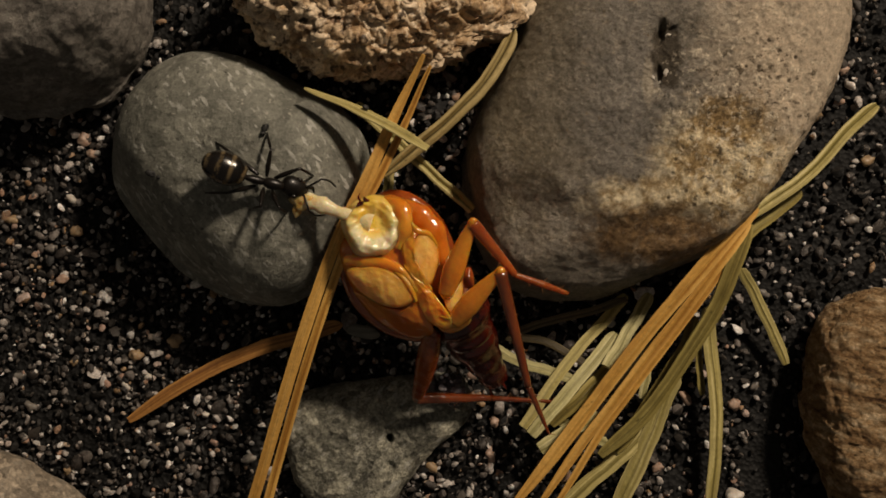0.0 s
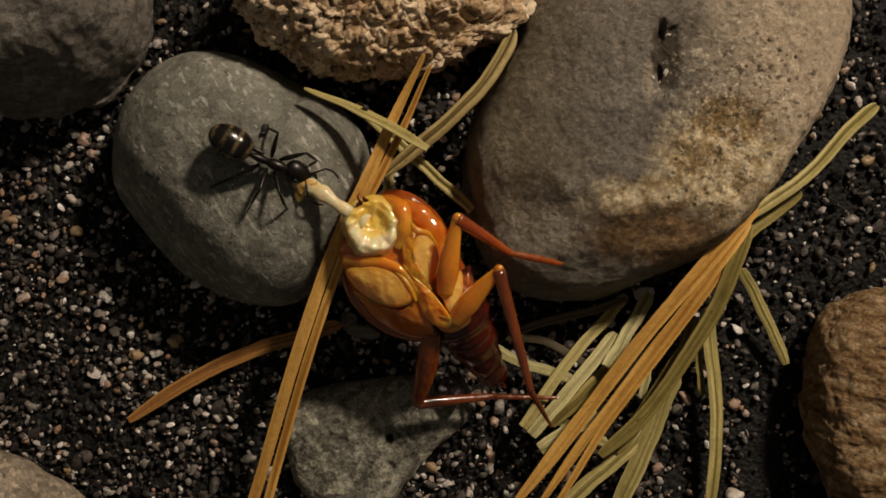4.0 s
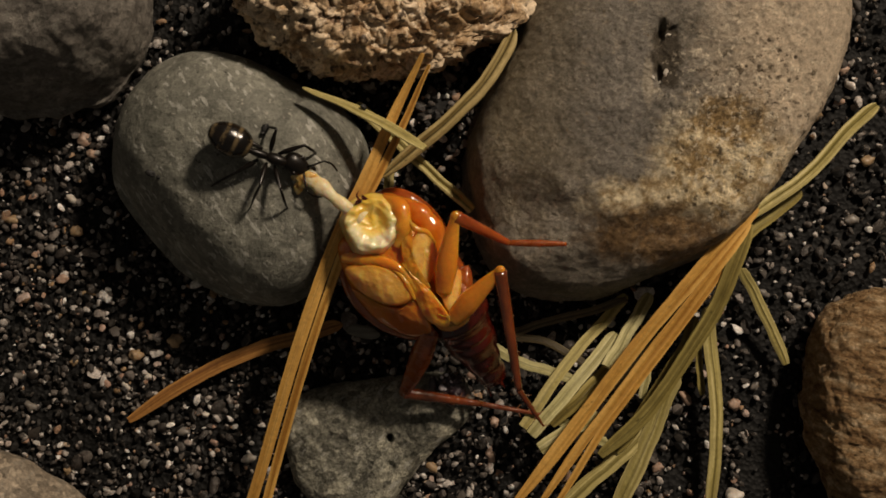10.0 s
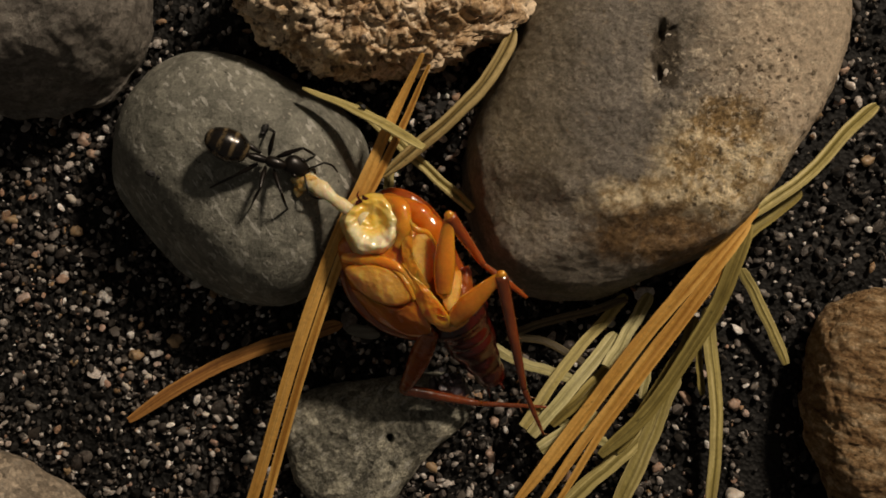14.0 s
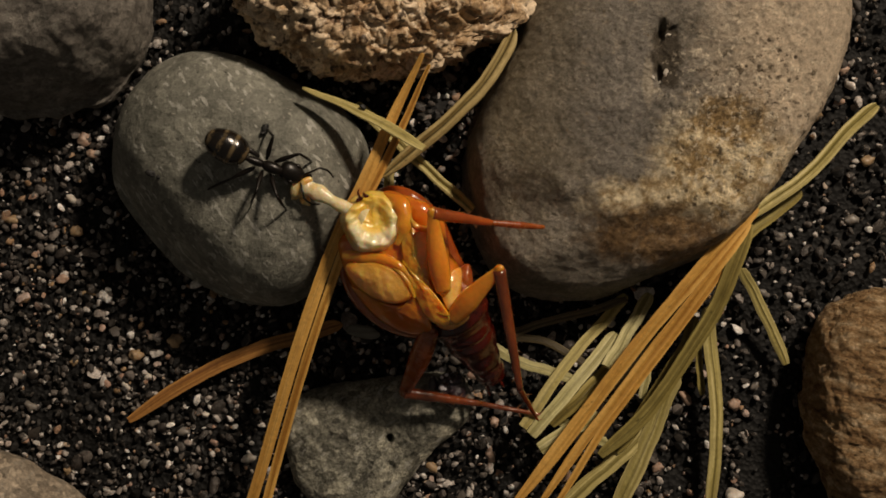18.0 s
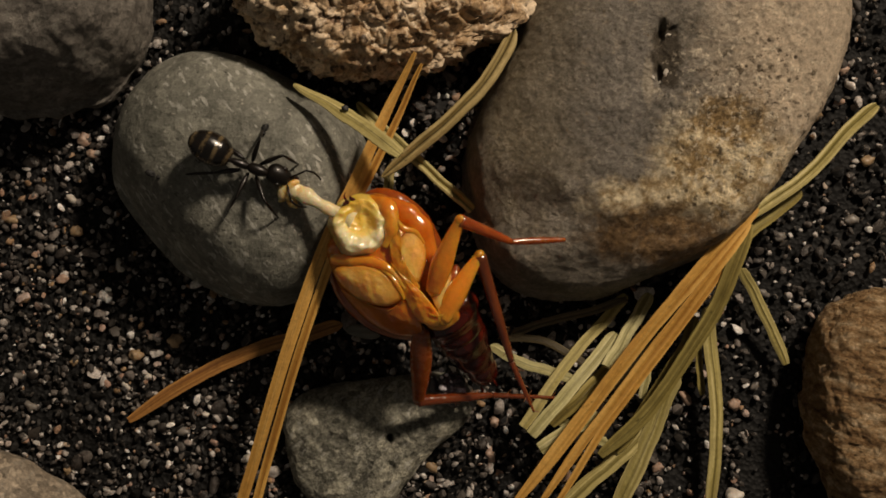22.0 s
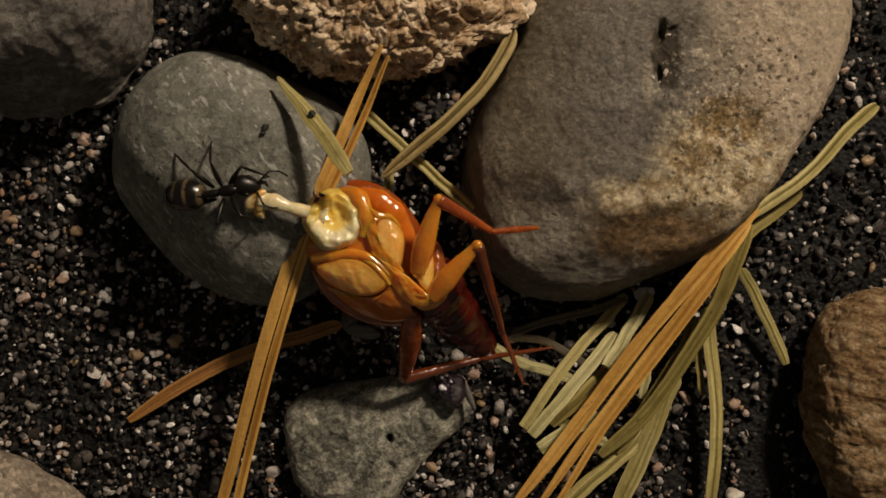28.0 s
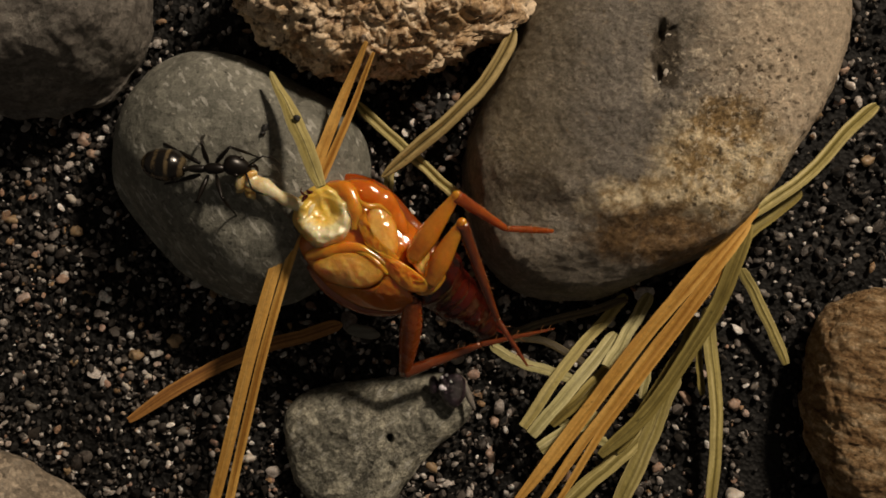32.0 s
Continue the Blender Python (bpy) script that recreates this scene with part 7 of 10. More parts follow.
    walk(head, [(0, mm(1.26, 0.08, -0.04, 1.7, -0.6, -7.0)), (0.5, mm(1.27, 0.08, -0.04, 1.6, -0.3, -6.5)), (1, mm(1.33, 0.08, -0.11, 4.3, -3.2, -14.3)),
        (1.5, mm(1.33, 0.08, -0.09, 2.4, -2.5, -8.6)), (2, mm(1.30, 0.08, -0.08, 2.2, -2.7, -7.5)), (2.5, mm(1.33, 0.08, -0.09, 2.2, -2.2, -8.2)),
        (3, mm(1.33, 0.08, -0.09, 2.4, -1.8, -9.2)), (3.5, mm(1.31, 0.08, -0.07, 2.0, -1.2, -7.8)), (5.5, mm(1.20, 0.08, -0.04, 2.0, 0.1, -8.6)),
        (6, mm(1.23, 0.08, -0.04, 2.2, -0.4, -8.9)), (6.5, mm(1.24, 0.08, -0.04, 2.0, 0.0, -8.6)), (7, mm(1.27, 0.08, -0.04, 1.6, 0.4, -7.2)),
        (7.5, mm(1.24, 0.08, -0.04, 2.0, 0.3, -8.7)), (8, mm(1.26, 0.08, -0.05, 2.3, -0.1, -9.7)), (8.5, mm(1.25, 0.08, -0.05, 2.1, -0.1, -8.7)),
        (9, mm(1.26, 0.08, -0.05, 2.5, -0.2, -10.5)), (9.5, mm(1.24, 0.08, -0.05, 1.8, 0.6, -8.1)), (10, mm(1.22, 0.08, -0.05, 2.7, 0.1, -11.7)),
        (10.5, mm(1.20, 0.08, -0.05, 2.4, 0.1, -10.2)), (11, mm(1.22, 0.08, -0.05, 2.6, 0.4, -11.7)), (11.5, mm(1.21, 0.08, -0.05, 2.6, 0.3, -11.3)),
        (12, mm(1.22, 0.08, -0.05, 2.4, 0.1, -10.3)), (12.5, mm(1.24, 0.08, -0.05, 2.3, 0.8, -10.9)), (13, mm(1.24, 0.08, -0.05, 2.5, 0.5, -11.4)),
        (13.5, mm(1.25, 0.08, -0.05, 2.8, 0.3, -12.2)), (14, mm(1.27, 0.08, -0.05, 2.9, 0.1, -12.3)), (14.5, mm(1.24, 0.08, -0.05, 2.6, 0.0, -11.1)),
        (16.5, mm(1.23, 0.08, -0.06, 1.3, 0.6, -6.3)), (17, mm(1.24, 0.08, -0.05, 1.2, 0.6, -5.8)), (17.5, mm(1.19, 0.08, -0.04, 0.7, 0.6, -3.3)),
        (18, mm(1.22, 0.08, -0.04, 1.5, 0.4, -6.5)), (18.5, mm(1.23, 0.08, -0.04, 1.1, 0.8, -5.3)), (19, mm(1.23, 0.08, -0.04, 1.5, 0.9, -7.1)),
        (19.5, mm(1.23, 0.08, -0.04, 1.4, 1.1, -6.8)), (20, mm(1.24, 0.08, -0.04, 1.2, 1.2, -6.2)), (20.5, mm(1.23, 0.08, -0.04, 1.0, 1.2, -5.0)),
        (21, mm(1.23, 0.08, -0.04, 1.8, 1.1, -8.7)), (21.5, mm(1.20, 0.08, -0.03, 1.1, 2.9, -7.3)), (22, mm(1.27, 0.08, -0.03, 1.0, 3.2, -6.9)),
        (22.5, mm(1.29, 0.08, -0.03, 0.6, 3.6, -4.8)), (23, mm(1.25, 0.08, -0.01, 0.3, 5.1, -2.8)), (23.5, mm(1.28, 0.08, -0.02, 0.3, 5.2, -3.6)),
        (24, mm(1.30, 0.08, -0.02, 0.5, 5.5, -6.3)), (24.5, mm(1.26, 0.08, -0.01, 0.5, 5.7, -6.8)), (25, mm(1.19, 0.08, 0.0, 0.8, 5.6, -9.5)),
        (25.5, mm(1.15, 0.08, 0.0, 0.4, 6.0, -6.0)), (27.5, mm(1.17, 0.08, -0.04, -0.7, 9.0, -19.1)), (28, mm(1.11, 0.08, -0.12, -2.9, 11.7, -17.7)),
        (28.5, mm(1.09, 0.08, -0.09, -2.0, 11.3, -14.3)), (29, mm(1.17, 0.08, -0.03, -0.4, 9.0, -11.5)), (29.5, mm(1.12, 0.08, -0.05, -1.0, 10.2, -12.3)),
        (30, mm(1.17, 0.08, -0.02, -0.5, 9.3, -11.1)), (30.5, mm(1.12, 0.08, -0.04, -1.1, 10.0, -14.6)), (31, mm(1.17, 0.08, -0.03, -1.0, 10.0, -14.0)),
        (31.5, mm(1.16, 0.08, -0.03, -1.0, 10.0, -14.2)), (32, mm(1.28, 0.08, -0.02, -1.1, 9.9, -17.6))])
    walk(ANT_LEGS[0][0], [(0, mm(0.42, 0.24, -0.12, -8.8, -30.7, 36.4)), (0.5, mm(0.42, 0.24, -0.12, -8.6, -31.0, 37.0)), (1, mm(0.42, 0.24, -0.12, -9.5, -8.7, 33.9)),
        (1.5, mm(0.42, 0.24, -0.12, -9.5, -18.9, 36.7)), (2, mm(0.42, 0.24, -0.12, -10.0, -21.4, 37.4)), (2.5, mm(0.42, 0.24, -0.12, -9.4, -19.7, 37.1)),
        (3, mm(0.42, 0.24, -0.12, -9.0, -19.0, 37.2)), (3.5, mm(0.42, 0.24, -0.12, -9.0, -24.6, 37.6)), (5.5, mm(0.42, 0.24, -0.12, -9.1, -31.6, 40.0)),
        (6, mm(0.42, 0.24, -0.12, -9.1, -30.2, 38.2)), (6.5, mm(0.42, 0.24, -0.12, -8.8, -30.1, 38.7)), (7, mm(0.42, 0.24, -0.12, -8.2, -30.8, 38.0)),
        (7.5, mm(0.42, 0.24, -0.12, -8.5, -30.3, 38.9)), (8, mm(0.42, 0.24, -0.12, -8.5, -28.9, 37.4)), (8.5, mm(0.42, 0.24, -0.12, -8.8, -29.5, 38.6)),
        (9, mm(0.42, 0.24, -0.12, -8.6, -28.3, 37.0)), (9.5, mm(0.42, 0.24, -0.12, -8.3, -30.4, 39.7)), (10, mm(0.42, 0.24, -0.12, -8.6, -28.1, 38.2)),
        (10.5, mm(0.42, 0.24, -0.12, -8.9, -29.6, 39.3)), (11, mm(0.42, 0.24, -0.12, -8.3, -28.2, 38.4)), (11.5, mm(0.42, 0.24, -0.12, -8.5, -28.8, 38.8)),
        (12, mm(0.42, 0.24, -0.12, -8.6, -29.0, 38.5)), (12.5, mm(0.42, 0.24, -0.12, -7.9, -29.2, 38.3)), (13, mm(0.42, 0.24, -0.12, -8.1, -28.4, 37.8)),
        (13.5, mm(0.42, 0.24, -0.12, -8.2, -27.9, 36.9)), (14, mm(0.42, 0.24, -0.12, -8.2, -27.2, 36.4)), (14.5, mm(0.42, 0.24, -0.12, -8.5, -27.4, 38.3)),
        (16.5, mm(0.42, 0.24, -0.12, -8.2, -28.9, 41.8)), (17, mm(0.42, 0.24, -0.12, -8.4, -30.2, 41.4)), (17.5, mm(0.42, 0.24, -0.12, -9.0, -33.4, 43.1)),
        (18, mm(0.42, 0.24, -0.12, -8.7, -31.9, 40.2)), (18.5, mm(0.42, 0.24, -0.12, -8.4, -32.6, 40.9)), (19, mm(0.42, 0.24, -0.12, -8.1, -31.2, 40.1)),
        (19.5, mm(0.42, 0.24, -0.12, -8.0, -31.7, 40.8)), (20, mm(0.42, 0.24, -0.12, -7.9, -32.0, 40.7)), (20.5, mm(0.42, 0.24, -0.12, -8.0, -32.4, 41.8)),
        (21, mm(0.42, 0.24, -0.12, -7.9, -31.3, 39.5)), (21.5, mm(0.42, 0.24, -0.12, -6.8, -36.1, 43.4)), (22, mm(0.42, 0.24, -0.12, -6.2, -35.5, 41.8)),
        (22.5, mm(0.42, 0.24, -0.12, -5.8, -36.4, 43.0)), (23, mm(0.42, 0.24, -0.12, -4.7, -41.1, 46.9)), (23.5, mm(0.42, 0.24, -0.12, -4.4, -40.1, 45.7)),
        (24, mm(0.42, 0.24, -0.12, -3.8, -38.5, 43.6)), (24.5, mm(0.42, 0.24, -0.12, -3.8, -40.5, 45.1)), (25, mm(0.42, 0.24, -0.12, -4.2, -41.5, 45.5)),
        (25.5, mm(0.42, 0.24, -0.12, -4.1, -44.5, 49.0)), (27.5, mm(0.42, 0.24, -0.12, 1.6, -37.6, 36.4)), (28, mm(0.42, 0.24, -0.12, 7.3, -33.5, 34.6)),
        (28.5, mm(0.42, 0.24, -0.12, 6.7, -36.4, 37.6)), (29, mm(0.42, 0.24, -0.12, 1.9, -40.0, 40.6)), (29.5, mm(0.42, 0.24, -0.12, 4.4, -39.8, 40.3)),
        (30, mm(0.42, 0.24, -0.12, 2.4, -40.8, 41.2)), (30.5, mm(0.42, 0.24, -0.12, 3.7, -39.8, 39.6)), (31, mm(0.42, 0.24, -0.12, 3.7, -39.5, 39.4)),
        (31.5, mm(0.42, 0.24, -0.12, 3.5, -40.2, 39.9)), (32, mm(0.42, 0.24, -0.12, 3.0, -38.3, 38.0))])
    walk(ANT_LEGS[0][1], [(0, mm(1.22, 0.83, 0.47, 6.0, 53.0, -9.8)), (0.5, mm(1.21, 0.83, 0.47, 5.5, 53.5, -9.3)), (1, mm(1.36, 0.87, 0.05, 0.4, 57.3, -0.4)),
        (1.5, mm(1.29, 0.89, 0.25, 2.4, 57.4, -2.5)), (2, mm(1.27, 0.89, 0.30, 3.0, 57.3, -3.0)), (2.5, mm(1.28, 0.89, 0.27, 2.5, 57.7, -2.7)),
        (3, mm(1.29, 0.90, 0.25, 2.5, 58.3, -2.8)), (3.5, mm(1.25, 0.88, 0.36, 3.5, 56.6, -4.6)), (5.5, mm(1.17, 0.87, 0.48, 5.3, 57.1, -7.9)),
        (6, mm(1.20, 0.85, 0.46, 5.5, 55.5, -8.2)), (6.5, mm(1.20, 0.86, 0.46, 5.0, 56.1, -7.7)), (7, mm(1.20, 0.85, 0.47, 4.7, 54.8, -8.4)),
        (7.5, mm(1.19, 0.86, 0.46, 4.8, 56.4, -7.8)), (8, mm(1.22, 0.85, 0.44, 5.1, 55.3, -8.1)), (8.5, mm(1.20, 0.86, 0.45, 4.9, 56.2, -7.4)),
        (9, mm(1.23, 0.85, 0.43, 5.4, 55.2, -8.3)), (9.5, mm(1.18, 0.87, 0.46, 4.4, 57.3, -7.4)), (10, mm(1.22, 0.87, 0.42, 5.4, 57.1, -8.0)),
        (10.5, mm(1.19, 0.87, 0.45, 5.4, 57.7, -7.8)), (11, mm(1.21, 0.87, 0.42, 5.3, 57.5, -8.1)), (11.5, mm(1.21, 0.87, 0.43, 5.4, 57.6, -8.1)),
        (12, mm(1.21, 0.87, 0.44, 5.3, 56.9, -8.0)), (12.5, mm(1.21, 0.86, 0.44, 4.9, 56.7, -8.6)), (13, mm(1.22, 0.86, 0.43, 5.1, 56.5, -8.4)),
        (13.5, mm(1.23, 0.85, 0.42, 5.4, 55.7, -8.8)), (14, mm(1.24, 0.85, 0.41, 5.3, 55.3, -8.6)), (14.5, mm(1.22, 0.87, 0.41, 5.0, 57.4, -7.3)),
        (16.5, mm(1.17, 0.91, 0.44, 3.4, 60.8, -5.1)), (17, mm(1.17, 0.90, 0.46, 3.5, 59.2, -5.5)), (17.5, mm(1.12, 0.90, 0.51, 3.7, 59.6, -5.6)),
        (18, mm(1.17, 0.87, 0.49, 4.7, 57.1, -7.7)), (18.5, mm(1.15, 0.87, 0.50, 4.1, 57.4, -7.2)), (19, mm(1.17, 0.87, 0.48, 4.2, 57.5, -7.5)),
        (19.5, mm(1.16, 0.88, 0.48, 4.0, 58.1, -7.3)), (20, mm(1.16, 0.88, 0.49, 3.9, 57.6, -7.3)), (20.5, mm(1.14, 0.89, 0.50, 3.5, 58.6, -6.5)),
        (21, mm(1.18, 0.87, 0.48, 4.6, 57.0, -8.5)), (21.5, mm(1.10, 0.88, 0.56, 3.0, 58.7, -7.6)), (22, mm(1.12, 0.86, 0.55, 2.7, 56.6, -8.0)),
        (22.5, mm(1.10, 0.87, 0.56, 2.0, 56.9, -6.6)), (23, mm(1.01, 0.87, 0.64, 1.0, 58.1, -5.2)), (23.5, mm(1.03, 0.87, 0.62, 1.1, 57.3, -5.9)),
        (24, mm(1.07, 0.86, 0.60, 1.2, 56.1, -7.6)), (24.5, mm(1.04, 0.86, 0.63, 1.2, 56.9, -7.7)), (25, mm(1.02, 0.85, 0.64, 1.6, 57.3, -9.5)),
        (25.5, mm(0.96, 0.86, 0.69, 1.1, 58.8, -7.2)), (27.5, mm(1.15, 0.78, 0.58, -1.5, 56.1, -25.9)), (28, mm(1.21, 0.79, 0.51, -9.8, 61.8, -36.8)),
        (28.5, mm(1.15, 0.80, 0.56, -7.4, 61.4, -32.4)), (29, mm(1.09, 0.81, 0.62, -1.3, 56.8, -20.7)), (29.5, mm(1.09, 0.81, 0.62, -3.6, 58.8, -25.0)),
        (30, mm(1.08, 0.81, 0.63, -1.6, 56.8, -20.6)), (30.5, mm(1.10, 0.80, 0.62, -3.1, 58.1, -25.6)), (31, mm(1.10, 0.80, 0.61, -2.8, 57.2, -23.7)),
        (31.5, mm(1.09, 0.80, 0.62, -2.7, 57.0, -23.4)), (32, mm(1.13, 0.80, 0.59, -2.0, 54.5, -20.2))])
    walk(ANT_LEGS[1][0], [(0, mm(0.10, 0.24, -0.14, -15.6, -25.6, 96.8)), (0.5, mm(0.10, 0.24, -0.14, -15.3, -27.3, 96.7)), (1, mm(0.10, 0.24, -0.14, -16.9, -31.2, 132.8)),
        (1.5, mm(0.10, 0.24, -0.14, -17.6, -30.1, 117.4)), (2, mm(0.10, 0.24, -0.14, -18.0, -28.7, 115.9)),
        (2.5, mm(0.10, 0.24, -0.14, -17.4, -30.9, 116.0)), (3, mm(0.10, 0.24, -0.14, -17.0, -32.5, 116.6)),
        (3.5, mm(0.10, 0.24, -0.14, -17.5, -34.2, 105.8)), (5.5, mm(0.10, 0.24, -0.14, -16.7, -37.2, 98.3)), (6, mm(0.10, 0.24, -0.14, -17.0, -34.9, 98.3)),
        (6.5, mm(0.10, 0.24, -0.14, -16.6, -36.5, 98.1)), (7, mm(0.10, 0.24, -0.14, -15.2, -34.1, 96.0)), (7.5, mm(0.10, 0.24, -0.14, -16.3, -38.0, 97.2)),
        (8, mm(0.10, 0.24, -0.14, -16.9, -37.2, 97.2)), (8.5, mm(0.10, 0.24, -0.14, -16.8, -36.7, 98.7)), (9, mm(0.10, 0.24, -0.14, -17.4, -37.9, 97.2)),
        (9.5, mm(0.10, 0.24, -0.14, -15.9, -39.7, 97.1)), (10, mm(0.10, 0.24, -0.14, -17.6, -41.0, 97.8)), (10.5, mm(0.10, 0.24, -0.14, -17.4, -39.9, 98.5)),
        (11, mm(0.10, 0.24, -0.14, -17.4, -42.4, 97.0)), (11.5, mm(0.10, 0.24, -0.14, -17.5, -41.6, 97.5)), (12, mm(0.10, 0.24, -0.14, -17.3, -40.0, 97.6)),
        (12.5, mm(0.10, 0.24, -0.14, -16.4, -42.6, 94.7)), (13, mm(0.10, 0.24, -0.14, -17.0, -41.9, 95.8)),
        (13.5, mm(0.10, 0.24, -0.14, -17.4, -41.4, 95.6)), (14, mm(0.10, 0.24, -0.14, -17.6, -40.8, 95.9)),
        (14.5, mm(0.10, 0.24, -0.14, -17.5, -40.5, 99.1)), (16.5, mm(0.10, 0.24, -0.14, -15.0, -39.3, 103.2)),
        (17, mm(0.10, 0.24, -0.14, -15.2, -38.5, 100.8)), (17.5, mm(0.10, 0.24, -0.14, -15.1, -36.8, 100.7)),
        (18, mm(0.10, 0.24, -0.14, -15.9, -37.6, 97.3)), (18.5, mm(0.10, 0.24, -0.14, -15.0, -37.7, 97.0)), (19, mm(0.10, 0.24, -0.14, -15.3, -40.3, 96.0)),
        (19.5, mm(0.10, 0.24, -0.14, -15.0, -40.9, 95.9)), (20, mm(0.10, 0.24, -0.14, -14.6, -40.4, 95.4)),
        (20.5, mm(0.10, 0.24, -0.14, -14.4, -40.1, 96.8)), (21, mm(0.10, 0.24, -0.14, -15.3, -41.2, 94.5)),
        (21.5, mm(0.10, 0.24, -0.14, -11.7, -42.4, 91.7)), (22, mm(0.10, 0.24, -0.14, -10.4, -38.6, 90.6)), (22.5, mm(0.10, 0.24, -0.14, -9.3, -37.9, 90.8)),
        (23, mm(0.10, 0.24, -0.14, -6.3, -36.1, 88.2)), (23.5, mm(0.10, 0.24, -0.14, -6.0, -35.7, 87.2)), (24, mm(0.10, 0.24, -0.14, -5.4, -34.9, 85.0)),
        (24.5, mm(0.10, 0.24, -0.14, -5.1, -34.7, 84.3)), (25, mm(0.10, 0.24, -0.14, -5.6, -35.7, 83.3)), (25.5, mm(0.10, 0.24, -0.14, -5.0, -36.1, 83.6)),
        (27.5, mm(0.10, 0.24, -0.14, 2.9, -45.2, 94.5)), (28, mm(0.10, 0.24, -0.14, 11.9, -36.3, 93.8)), (28.5, mm(0.10, 0.24, -0.14, 9.6, -34.5, 96.5)),
        (29, mm(0.10, 0.24, -0.14, 2.7, -39.1, 99.0)), (29.5, mm(0.10, 0.24, -0.14, 6.3, -39.4, 96.8)), (30, mm(0.10, 0.24, -0.14, 3.5, -41.4, 97.7)),
        (30.5, mm(0.10, 0.24, -0.14, 5.7, -42.3, 95.5)), (31, mm(0.10, 0.24, -0.14, 5.9, -44.4, 94.9)), (31.5, mm(0.10, 0.24, -0.14, 5.7, -45.3, 94.6)),
        (32, mm(0.10, 0.24, -0.14, 6.0, -52.6, 92.4))])
